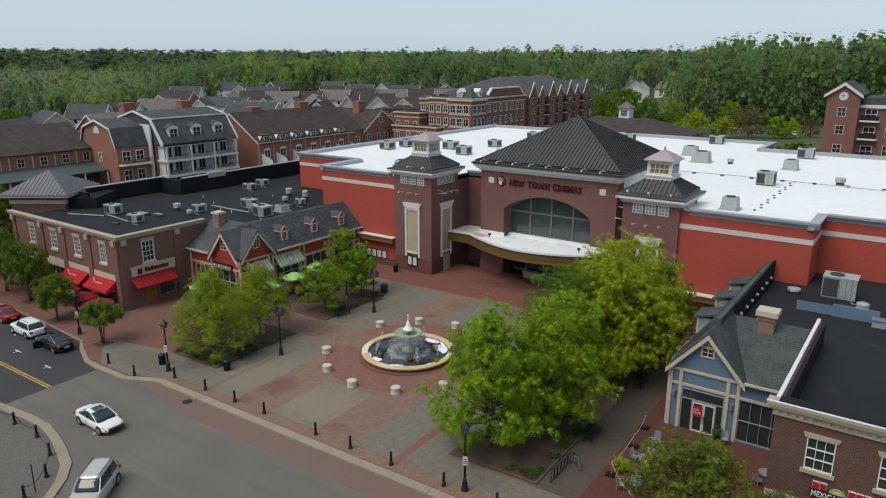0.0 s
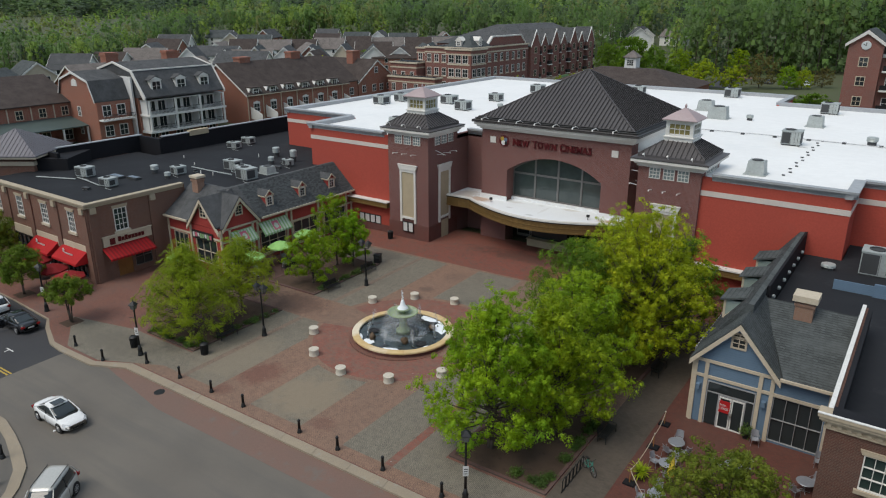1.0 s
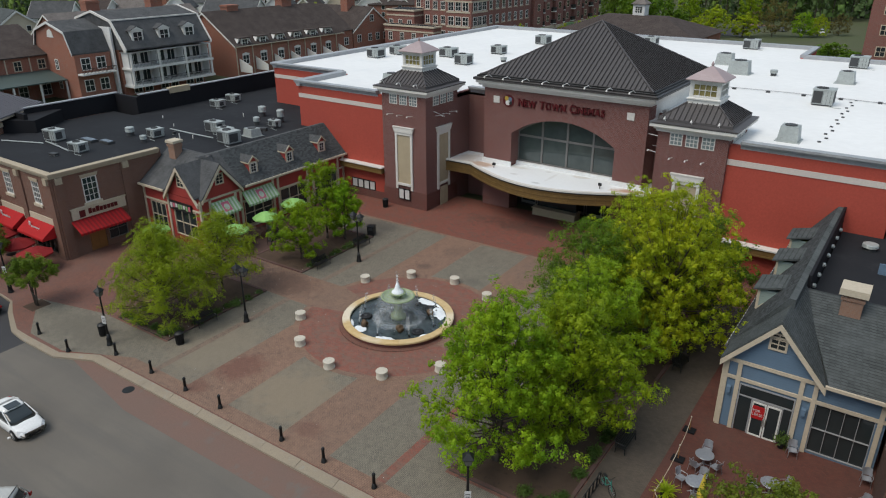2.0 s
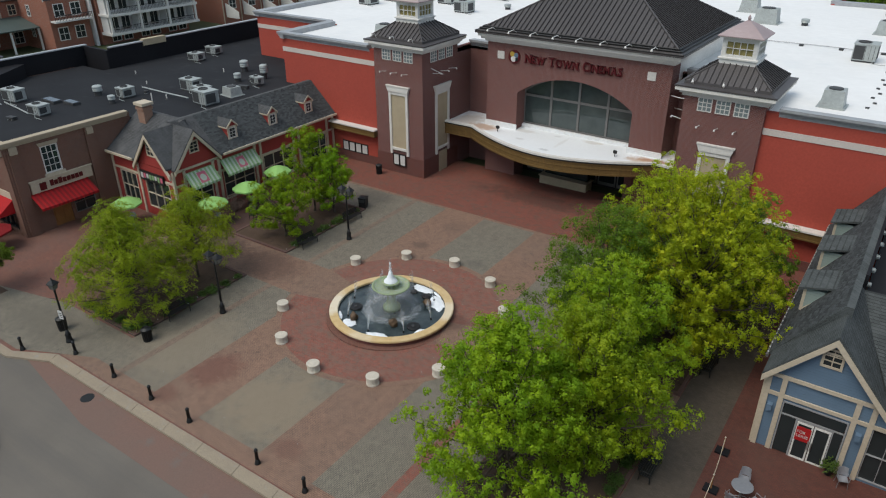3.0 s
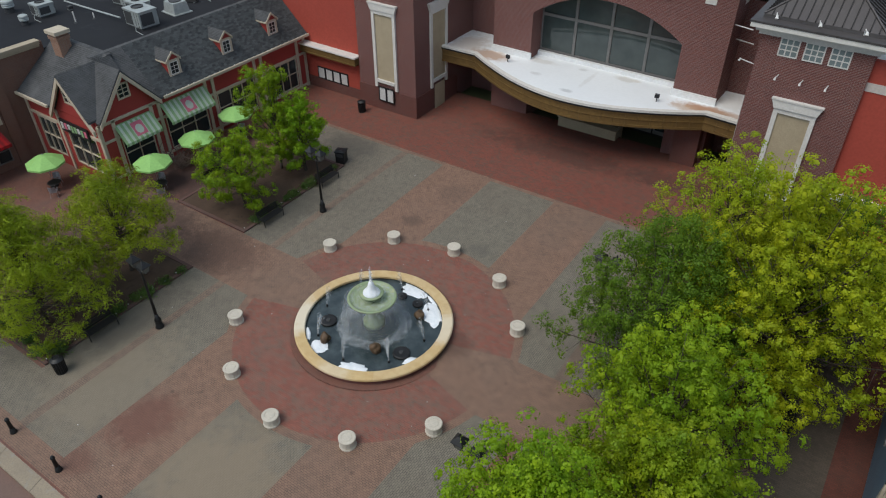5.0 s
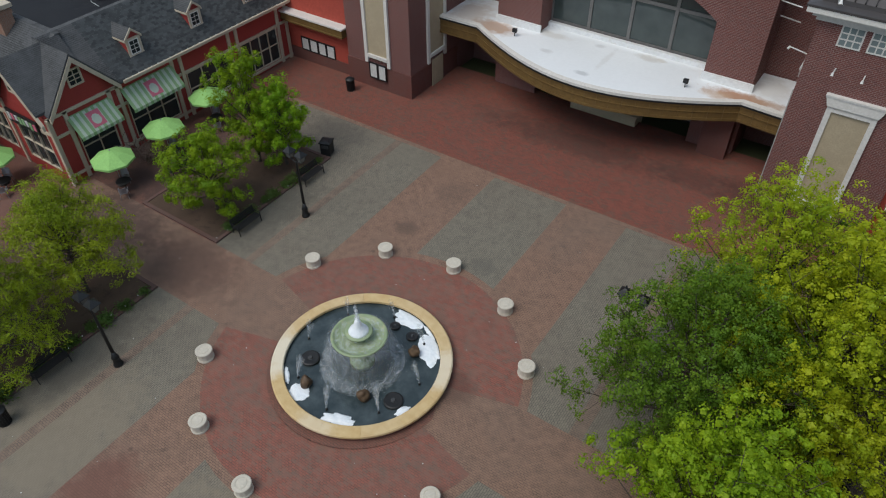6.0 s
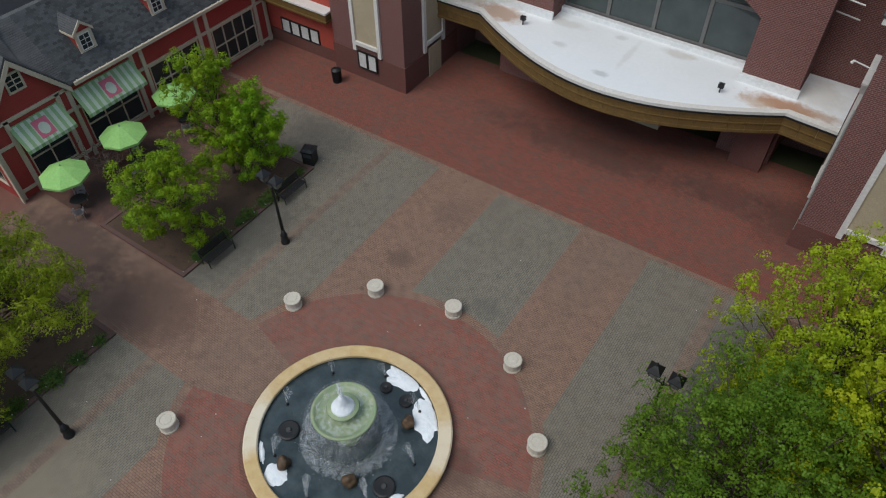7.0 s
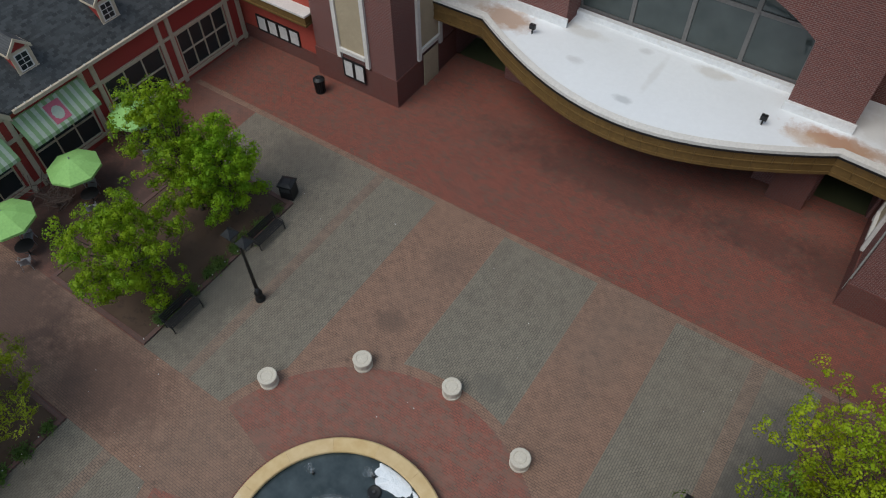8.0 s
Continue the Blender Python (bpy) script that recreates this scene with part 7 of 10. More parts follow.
first = bollard(-59.8, 31.35)
for x, y in ((-55.4, 31.2), (-51.95, 32.9), (-47.65, 32.9), (-43.85, 32.9), (-40.3, 32.9), (-34.6, 32.85), (-31.15, 32.85), (-27.4, 32.85), (-23.0, 32.85), (-19.0, 32.85)):
    copy_thing(first, pose(x, y, gz(x, y)))
isl_b = [(-59.0, 21.0), (-55.4, 21.1), (-51.9, 21.1), (-48.5, 20.35), (-45.95, 18.85), (-44.6, 16.8)]
for x, y in isl_b:
    copy_thing(first, pose(x, y, gz(x, y) - 0.03))
for (x0, y0), (x1, y1) in zip(isl_b, isl_b[1:]):
    ch = thing("chain", ((x0 + x1) / 2, (y0 + y1) / 2, gz(x0, y0)), "sagging black chain between bollards", "chain", "chains between bollards")
    pts = [Vector((x0 + (x1 - x0) * t, y0 + (y1 - y0) * t, gz(x0 + (x1 - x0) * t, y0) + 0.83 - 0.45 * (1 - (2 * t - 1) ** 2))) for t in np.linspace(0, 1, 13)]
    wpart("chain_run", bow(B(), pts, 0.025, 5), M["iron"], ch)
sp = thing("sign_post", (-44.75, 17.55, gz(-44.75, 17.55)), "thin dark post on the street island", "post")
part("post", rod(B(), (0, 0, 0), (0, 0, 2.0), 0.04, 0.04, 8), M["iron"], sp)
part("cap", lathe(B(), [(0.055, 2.0), (0.03, 2.06)], n=8), M["iron"], sp)


def lantern(t, ox, z):
    """A four-sided lantern with its hood."""
    q = lambda h, zz: [(ox - h, -h, zz), (ox + h, -h, zz), (ox + h, h, zz), (ox - h, h, zz)]
    part("lantern_cup", lathe(B(), [(0.05, z - 0.12), (0.09, z - 0.05), (0.15, z)], ox, 0, 10), M["iron"], t)
    part("lantern_glass", loft(B(), [q(0.13, z), q(0.21, z + 0.38)]), M["lamp_glass"], t, "frosted glass lantern")
    bm = B()
    for sx in (-1, 1):
        for sy in (-1, 1):
            rod(bm, (ox + sx * 0.135, sy * 0.135, z), (ox + sx * 0.215, sy * 0.215, z + 0.38), 0.016, n=4)
    part("lantern_bars", bm, M["iron"], t)
    part("lantern_hood", loft(B(), [q(0.28, z + 0.38), q(0.28, z + 0.41), q(0.12, z + 0.6), q(0.06, z + 0.66)]), M["iron"], t)
    part("lantern_finial", lathe(B(), [(0.06, z + 0.66), (0.03, z + 0.72), (0.05, z + 0.76), (0.01, z + 0.84)], ox, 0, 8), M["iron"], t)


def street_lamp(double=False, plate=False):
    t = thing("street_lamp", (0, 0, 0), "black cast-iron street lamp with twin lanterns" if double else "black cast-iron street lamp with one lantern", "street lamp", "plaza lamps")
    part("foot", lathe(B(), [(0.24, -0.03), (0.24, 0.1), (0.2, 0.16), (0.17, 0.5), (0.2, 0.55), (0.13, 0.7), (0.09, 0.95)], n=14), M["iron"], t, smooth=True)
    part("pole", lathe(B(), [(0.09, 0.95), (0.075, 2.4), (0.06, 3.9), (0.09, 3.93), (0.06, 4.0)], n=12), M["iron"], t, smooth=True)
    if double:
        bm = bow(B(), [(-0.42, 0, 4.12), (-0.3, 0, 3.98), (0, 0, 3.92), (0.3, 0, 3.98), (0.42, 0, 4.12)], 0.035)
        rod(bm, (0, 0, 3.9), (0, 0, 4.4), 0.04, 0.01)
        part("cross_arm", bm, M["iron"], t)
        lantern(t, -0.42, 4.15)
        lantern(t, 0.42, 4.15)
    else:
        part("banner_arm", rod(B(), (-0.55, 0, 3.3), (0, 0, 3.35), 0.02), M["iron"], t)
        lantern(t, 0.0, 4.1)
    if plate:
        part("notice_plate", box(B(), -0.16, 0.16, -0.11, -0.09, 1.85, 2.5), M["paper"], t, "small white notice plate")
        for k in range(3):
            part("bar", box(B(), -0.11, 0.11, -0.114, -0.11, 1.98 + 0.15 * k, 2.03 + 0.15 * k), M["frame_black"], t)
    return t


one = street_lamp(False, True)
one.location, one.rotation_euler = (-53.65, 33.45, gz(-53.65, 33.45)), (0, 0, radians(20))
for x, y, r in ((-21.6, 33.2, 35), (-69.2, 33.7, 30)):
    copy_thing(one, pose(x, y, gz(x, y), 0, 0, r))
two = street_lamp(True)
two.location, two.rotation_euler = (-47.75, 41.45, gz(-47.75, 41.45)), (0, 0, 0)
for x, y in ((-47.75, 54.85), (-27.3, 41.45), (-27.6, 54.95)):
    copy_thing(two, pose(x, y, gz(x, y)))


def litter_bin():
    t = thing("litter_bin", (0, 0, 0), "black slatted metal litter bin with domed top", "litter bin", "litter bins")
    part("liner", lathe(B(), [(0.24, 0.05), (0.26, 0.82)], n=14), M["frame_black"], t)
    for i in range(16):
        a = 2 * math.pi * i / 16
        c, s = math.cos(a), math.sin(a)
        part("slat", rod(B(), (0.27 * c, 0.27 * s, 0.0), (0.31 * c, 0.31 * s, 0.88), 0.025, n=4), M["iron"], t)
    part("rim", lathe(B(), [(0.34, 0.86), (0.35, 0.92), (0.3, 0.96), (0.17, 1.04), (0.15, 1.0)], n=16), M["iron"], t)
    part("foot_ring", lathe(B(), [(0.29, 0.0), (0.29, 0.06)], n=16), M["iron"], t)
    return t


lb = litter_bin()
lb.location = (-55.4, 34.0, gz(-55.4, 34.0))
for x, y in ((-49.3, 36.45), (-55.0, 67.65)):
    copy_thing(lb, pose(x, y, gz(x, y)))


sq_bin = thing("litter_bin", (-50.95, 60.45, gz(-50.95, 60.45)), "square black metal litter bin with an open front", "litter bin", "litter bins", turn=20)
part("casing", box(B(), -0.34, 0.34, -0.34, 0.34, 0.06, 0.95), M["frame_black"], sq_bin)
part("lid", loft(B(), [[(-0.4, -0.4, 0.95), (0.4, -0.4, 0.95), (0.4, 0.4, 0.95), (-0.4, 0.4, 0.95)], [(-0.4, -0.4, 1.02), (0.4, -0.4, 1.02), (0.4, 0.4, 1.02), (-0.4, 0.4, 1.02)], [(-0.2, -0.2, 1.1), (0.2, -0.2, 1.1), (0.2, 0.2, 1.1), (-0.2, 0.2, 1.1)]]), M["iron"], sq_bin)
part("flap", box(B(), -0.24, 0.24, -0.37, -0.34, 0.6, 0.85), M["unit_dark"], sq_bin)
for sx in (-1, 1):
    for sy in (-1, 1):
        part("foot", box(B(), sx * 0.28 - 0.04, sx * 0.28 + 0.04, sy * 0.28 - 0.04, sy * 0.28 + 0.04, 0, 0.06), M["iron"], sq_bin)


def bench():
    t = thing("bench", (0, 0, 0), "black slatted metal park bench with curved arms", "bench", "park benches")
    for k in range(5):
        part("seat_slat", box(B(), -0.9, 0.9, -0.28 + 0.11 * k, -0.2 + 0.11 * k, 0.42, 0.45), M["frame_black"], t)
    for k in range(4):
        part("back_slat", box(B(), -0.9, 0.9, 0.27 + 0.03 * k, 0.3 + 0.03 * k, 0.5 + 0.11 * k, 0.59 + 0.11 * k), M["frame_black"], t)
    for x in (-0.85, 0.85):
        bm = bow(B(), [(x, -0.28, 0), (x, -0.26, 0.42), (x, 0.26, 0.42), (x, 0.4, 0.92)], 0.03)
        bow(bm, [(x, 0.3, 0), (x, 0.26, 0.42)], 0.03)
        bow(bm, [(x, -0.26, 0.42), (x, -0.26, 0.66), (x, 0.32, 0.68)], 0.025)
        part("side_frame", bm, M["iron"], t)
    return t


bn = bench()
bn.location, bn.rotation_euler = (-50.05, 39.4, gz(-50.05, 39.4) + 0.1), (0, 0, radians(90))
for x, y, r in ((-49.95, 52.2, 90), (-49.95, 57.8, 90), (-57.7, 53.8, 270), (-17.4, 43.6, 90), (-57.6, 40.5, 270), (-17.4, 53.6, 90)):
    copy_thing(bn, pose(x, y, gz(x, y), 0, 0, r))

# bicycle stand and bicycle
rk = thing("bicycle_stand", (-17.4, 38.4, gz(-17.4, 38.4)), "black looped metal bicycle stand on brick paving", "bicycle stand")
for k in range(6):
    y = -1.35 + 0.5 * k
    part("loop", bow(B(), [(-0.02, y, 0), (0.0, y, 0.75), (0.05, y + 0.12, 0.9), (0.05, y + 0.28, 0.9), (0.0, y + 0.4, 0.75), (-0.02, y + 0.4, 0)], 0.03), M["iron"], rk)
part("ground_rail", rod(B(), (0, -1.5, 0.03), (0, 1.6, 0.03), 0.03), M["iron"], rk)
bk = thing("bicycle", (-16.9, 39.6, gz(-16.9, 39.6)), "green bicycle leaning on the stand", "bicycle", turn=-35)
for x in (-0.52, 0.52):
    w = B()
    bow(w, [Vector((x + 0.33 * math.cos(a), 0, 0.34 + 0.33 * math.sin(a))) for a in np.linspace(0, 2 * math.pi, 21)], 0.022, 5)
    wh = part("wheel", w, M["tyre"], bk)
    sp_ = B()
    for a in np.linspace(0, math.pi, 6, endpoint=False):
        rod(sp_, (x - 0.32 * math.cos(a), 0, 0.34 - 0.32 * math.sin(a)), (x + 0.32 * math.cos(a), 0, 0.34 + 0.32 * math.sin(a)), 0.006, n=4)
    part("spoke_set", sp_, M["chrome"], wh)
fr = bow(B(), [(-0.52, 0, 0.34), (-0.05, 0, 0.3), (0.38, 0, 0.75), (-0.18, 0, 0.78), (-0.05, 0, 0.3)], 0.025)
bow(fr, [(-0.52, 0, 0.34), (-0.18, 0, 0.78)], 0.02)
bow(fr, [(0.52, 0, 0.34), (0.4, 0, 0.72), (0.36, 0, 0.98)], 0.022)
part("frame_tubes", fr, mottled("green_bicycle_paint", (0.04, 0.22, 0.17), (0.05, 0.25, 0.2), 0.35), bk)
part("saddle", box(B(), -0.32, -0.06, -0.07, 0.07, 0.86, 0.92), M["frame_black"], bk)
part("seat_post", rod(B(), (-0.18, 0, 0.76), (-0.2, 0, 0.88), 0.018), M["chrome"], bk)
part("handlebar", bow(B(), [(0.25, -0.28, 1.0), (0.36, 0, 1.0), (0.25, 0.28, 1.0)], 0.018), M["frame_black"], bk)

# ---- the cafe terrace ----
def cafe_chair():
    t = thing("cafe_chair", (0, 0, 0), "pale grey metal mesh cafe chair with arms", "chair", "cafe chairs")
    part("seat", box(B(), -0.23, 0.23, -0.23, 0.22, 0.43, 0.46), M["steel"], t)
    bm = B()
    rows = [[(x * (1 - 0.1 * (z - 0.5)), 0.22 + (z - 0.45) * 0.25 - 0.1 * (x / 0.24) ** 2, z) for x in np.linspace(-0.24, 0.24, 7)] for z in (0.5, 0.7, 0.88, 0.93)]
    loft(bm, [r + [(x, y + 0.02, z) for x, y, z in r[::-1]] for r in rows])
    part("backrest", bm, M["steel"], t)
    for sx in (-1, 1):
        for sy in (-1, 1):
            part("leg", rod(B(), (sx * 0.21, sy * 0.2, 0.44), (sx * 0.25, sy * 0.25, 0), 0.014), M["steel"], t)
        part("armrest", bow(B(), [(sx * 0.24, 0.25, 0.66), (sx * 0.26, -0.2, 0.66), (sx * 0.24, -0.22, 0.45)], 0.016), M["steel"], t)
    return t


def cafe_table(r=0.5):
    t = thing("cafe_table", (0, 0, 0), "round pale grey metal cafe table", "table", "cafe tables")
    part("tabletop", lathe(B(), [(r, 0.71), (r + 0.015, 0.725), (r, 0.74), (0.02, 0.742)], n=24), M["steel"], t)
    part("pedestal", lathe(B(), [(0.04, 0.06), (0.035, 0.71)], n=8), M["steel"], t)
    for k in range(4):
        a = math.pi / 2 * k + 0.4
        part("foot", rod(B(), (0, 0, 0.08), (0.32 * math.cos(a), 0.32 * math.sin(a), 0.015), 0.02), M["steel"], t)
    return t


ct = cafe_table()
cc = cafe_chair()
spots = [((-13.2, 44.45), (95, 335, 250)), ((-13.0, 42.05), (80, 165, 290)), ((-9.7, 44.1), (40, 200)), ((-12.6, 39.0), (100, 200)), ((-5.9, 44.7), (60, 240))]
placed = False
for (x, y), angles in spots:
    if not placed:
        ct.location = (x, y, gz(x, y))
    else:
        copy_thing(ct, pose(x, y, gz(x, y)))
    for a in angles:
        cx, cy = x + 0.82 * math.cos(radians(a)), y + 0.82 * math.sin(radians(a))
        if not placed:
            cc.location, cc.rotation_euler = (cx, cy, gz(cx, cy)), (0, 0, radians(a - 90))
            placed = True
        else:
            copy_thing(cc, pose(cx, cy, gz(cx, cy), 0, 0, a - 90))
copy_thing(cc, pose(-9.3, 47.9, gz(-9.3, 47.9), 0, 0, 20))
copy_thing(cc, pose(-5.6, 47.6, gz(-5.6, 47.6), 0, 0, 10))


def parasol(x, y, m, label, closed=False, r=1.25, h=2.35):
    t = thing("parasol", (x, y, gz(x, y)), label, "umbrella", "cafe parasols")
    part("pole", rod(B(), (0, 0, 0), (0, 0, h + 0.1), 0.025, n=8), M["steel"], t)
    part("base", lathe(B(), [(0.3, 0), (0.28, 0.08), (0.06, 0.12)], n=14), M["iron"], t)
    if closed:
        part("canopy", lathe(B(), [(0.2, 0.95), (0.24, 1.1), (0.13, 1.9), (0.03, 2.5)], n=10), m, t)
        return t
    k = 8
    ring = lambda rr, z: [(rr * math.cos(2 * math.pi * i / k), rr * math.sin(2 * math.pi * i / k), z) for i in range(k)]
    part("canopy", loft(B(), [ring(r, h - 0.74), ring(r, h - 0.6), ring(r * 0.5, h - 0.24), ring(0.03, h)], caps=False), m, t)
    part("tip", lathe(B(), [(0.05, h - 0.02), (0.03, h + 0.08), (0.01, h + 0.12)], n=8), M["steel"], t)
    for i in range(k):
        a = 2 * math.pi * i / k
        part("rib", rod(B(), (0, 0, h - 0.03), (r * math.cos(a), r * math.sin(a), h - 0.62), 0.01, n=4), M["steel"], t)
    return t


parasol(-12.35, 40.7, M["umbrella_yellow"], "closed yellow parasol by a cafe table", True)
for x, y in ((-66.5, 46.6), (-59.9, 50.75), (-60.0, 54.75), (-60.6, 59.1)):
    parasol(x, y, M["umbrella_green"], "open lime-green parasol outside the red shop", r=1.35, h=2.6)
    t = cafe_table(0.45)
    t.location = (x + 0.75, y - 0.25, gz(x, y))
    tagged(t, "round dark cafe table under a parasol")
    for ob in t.children:
        ob.data.materials[0] = M["frame_black"]
    for a in (-40, 140):
        c = copy_thing(cc, pose(x + 0.75 + 0.8 * math.cos(radians(a)), y - 0.25 + 0.8 * math.sin(radians(a)), gz(x, y), 0, 0, a - 90))
        tagged(c, "metal cafe chair under a parasol")
for x, y in ((-75.3, 37.6), (-71.7, 37.4), (-79.3, 38.0)):
    parasol(x, y, M["awning_dark"], "open dark red parasol outside the brick block", r=1.6)
    t = cafe_table(0.45)
    t.location = (x - 0.6, y - 0.5, gz(x, y))
    tagged(t, "dark cafe table under a red parasol")
    for ob in t.children:
        ob.data.materials[0] = M["frame_black"]
# low rope barrier round the terrace
posts = [(-14.75, 47.0), (-14.5, 44.1), (-14.45, 39.9), (-12.0, 37.2)]
for x, y in posts:
    p = thing("barrier_post", (x, y, gz(x, y)), "short wooden rope post in a dark square base", "barrier post", "rope posts")
    part("base", box(B(), -0.34, 0.34, -0.26, 0.26, 0, 0.12), M["parapet_black"], p)
    part("post", rod(B(), (0, 0, 0.1), (0, 0, 1.0), 0.035, 0.03, 8), M["wood"], p)
    part("knob", lathe(B(), [(0.04, 0.98), (0.05, 1.03), (0.01, 1.08)], n=8), M["stone"], p)
for (x0, y0), (x1, y1) in zip(posts, posts[1:]):
    rp = thing("rope", ((x0 + x1) / 2, (y0 + y1) / 2, gz(x0, y0) + 0.8), "slack pale rope between posts", "rope", "ropes")
    wpart("cord", bow(B(), [Vector((x0 + (x1 - x0) * t, y0 + (y1 - y0) * t, gz(x0, y0) + 0.92 - 0.25 * (1 - (2 * t - 1) ** 2))) for t in np.linspace(0, 1, 9)], 0.018, 5), M["cream"], rp)

# manhole covers in the street
for x, y in ((-47.35, 30.9),):
    mh = thing("manhole_cover", (x, y, gz(x, y) - 0.128), "round dark iron manhole cover", "manhole cover", "manhole covers")
    part("cover", lathe(B(), [(0.42, -0.02), (0.42, 0.006), (0.38, 0.012), (0.02, 0.012)], n=20), M["iron"], mh)


# ---- vehicles ----
def car(kind, paint, label, length=4.6, width=1.82, height=1.45):
    """A car with its nose towards +x, its wheels on z = 0."""
    t = thing("car", (0, 0, 0), label, "car", "cars")
    L, W, H = length / 2, width / 2, height
    suv = kind == "suv"
    belt = (0.6 if suv else 0.63) * H
    line = (((-1, 0.74), (-0.96, 0.98), (-0.8, 1.03), (-0.2, 1.0), (0.35, 0.97), (0.55, 0.93), (0.8, 0.84), (0.93, 0.74), (1, 0.55))) if not suv else ((-1, 0.86), (-0.97, 1.0), (-0.8, 1.02), (0.4, 1.0), (0.55, 0.98), (0.82, 0.93), (0.95, 0.84), (1, 0.62))
    lx, lz = (np.array(c) for c in zip(*line))
    rings = []
    for f in np.concatenate([[-1, -0.985, -0.95], np.linspace(-0.9, 0.9, 15), [0.95, 0.985, 1]]):
        x, top = f * L, float(np.interp(f, lx, lz)) * belt
        w = W * (1 - 0.3 * abs(f) ** 9 - 0.05 * abs(f) ** 3)
        lo = 0.19 + 0.17 * abs(f) ** 10
        half = [(0.82, lo), (0.97, lo + 0.1), (1.0, lo + 0.3), (0.985, top - 0.2), (0.94, top - 0.06), (0.84, top - 0.005), (0.5, top + 0.025), (0.0, top + 0.035)]
        rings.append([(x, -w * k, z) for k, z in half] + [(x, w * k, z) for k, z in half[-2::-1]])
    part("body", loft(B(), rings), paint, t, smooth=True)
    # cabin: rounded rings from the belt up to the roof
    r0, r1 = (-L + 0.1, -L + 0.5) if suv else (-L + 0.32, -L + 1.6)
    f0, f1 = (L - 1.2, L - 1.95) if suv else (L - 0.98, L - 2.15)

    def cabin(k):
        a, b = r0 + (r1 - r0) * k ** 0.9, f0 + (f1 - f0) * k ** 0.9
        w, z = W * (0.91 - 0.2 * k ** 1.2), belt - 0.05 + (H - 0.02 - belt) * k
        pts = []
        for i in range(28):
            c, s_ = math.cos(2 * math.pi * i / 28), math.sin(2 * math.pi * i / 28)
            pts.append(((a + b) / 2 + (b - a) / 2 * math.copysign(abs(c) ** 0.35, c), w * math.copysign(abs(s_) ** 0.35, s_), z))
        return pts

    part("glasshouse", loft(B(), [cabin(k) for k in (0.0, 0.4, 0.75, 0.92)]), M["car_glass"], t, "dark car windows", True)
    crown = lambda m, dz: [((r1 + f1) / 2 + (x - (r1 + f1) / 2) * m, y * m, H + dz) for x, y, z in cabin(1.0)]
    part("roof", loft(B(), [cabin(0.9), cabin(0.97), crown(0.93, 0.0), crown(0.7, 0.025), crown(0.3, 0.035)]), paint, t, smooth=True)
    mid = (r1 + f1) / 2
    if not suv:
        part("sunroof", box(B(), mid - 0.1, mid + 0.55, -0.4, 0.4, H + 0.02, H + 0.042), M["car_glass"], t)
    for s in (-1, 1):
        if suv:
            part("roof_rail", rod(B(), (r1 + 0.1, s * W * 0.62, H + 0.06), (f1 - 0.1, s * W * 0.62, H + 0.06), 0.025), M["frame_black"], t)
        for k, x in enumerate((r0 + 0.08, mid, f0 - 0.12)):
            x1 = (r1 + 0.1, mid - 0.03, f1 - 0.06)[k]
            part("pillar", rod(B(), (x, s * W * 0.905, belt - 0.04), (x1, s * W * 0.735, H - 0.07), 0.034, 0.03, 6), paint if k != 1 else M["frame_black"], t)
        part("mirror", lathe(B(), [(0.05, -0.08), (0.1, -0.04), (0.1, 0.05), (0.04, 0.08)], f0 - 0.4, s * (W + 0.06), 8), paint, t)
        q = [(L - 0.42, s * W * 0.93, 0.62), (L - 0.1, s * W * 0.62, 0.56), (L - 0.12, s * W * 0.5, 0.66), (L - 0.5, s * W * 0.84, 0.76)]
        part("headlight", loft(B(), [q, [(x + 0.03, y + s * 0.02, z * belt / 0.9 + 0.02) for x, y, z in q]]), M["lens"], t)
        part("tail_light", box(B(), -L + 0.0, -L + 0.16, min(s * W * 0.55, s * W * 0.88), max(s * W * 0.55, s * W * 0.88), 0.7 * belt, 0.88 * belt), M["tail"], t)
        part("door_line", box(B(), mid - 0.012, mid + 0.012, s * W - 0.012, s * W + 0.004, 0.35, belt - 0.16), M["frame_black"], t)
        for x in (-L + 0.92, L - 0.9):
            wr = 0.33 if not suv else 0.37
            bm = lathe(B(), [(wr + 0.06, -0.02), (wr + 0.06, 0.006)], n=24)
            bmesh.ops.transform(bm, matrix=Matrix.Translation((x, s * (W - 0.005), wr)) @ Matrix.Rotation(math.pi / 2, 4, "X"), verts=bm.verts)
            part("wheel_arch", bm, M["tyre"], t)
            bm = lathe(B(), [(wr * 0.66, -0.11), (wr * 0.95, -0.11), (wr, -0.07), (wr, 0.07), (wr * 0.95, 0.11), (wr * 0.66, 0.11)], n=22)
            bmesh.ops.transform(bm, matrix=Matrix.Translation((x, s * (W - 0.085), wr)) @ Matrix.Rotation(math.pi / 2, 4, "X"), verts=bm.verts)
            wh = part("wheel", bm, M["tyre"], t)
            bm = B()
            for i in range(10):
                a = 2 * math.pi * i / 10
                rod(bm, (x, s * (W + 0.015), wr), (x + wr * 0.62 * math.cos(a), s * (W + 0.01), wr + wr * 0.62 * math.sin(a)), 0.03, 0.022, 5)
            bow(bm, [(x + wr * 0.63 * math.cos(a), s * (W + 0.01), wr + wr * 0.63 * math.sin(a)) for a in np.linspace(0, 2 * math.pi, 17)], 0.025, 5)
            part("rim", bm, M["chrome"], wh)
    part("grille", box(B(), L - 0.06, L + 0.012, -W * 0.42, W * 0.42, 0.36, 0.52 * belt), M["frame_black"], t)
    part("number_plate", box(B(), -L - 0.02, -L + 0.02, -0.26, 0.26, 0.55, 0.67), M["paper"], t)
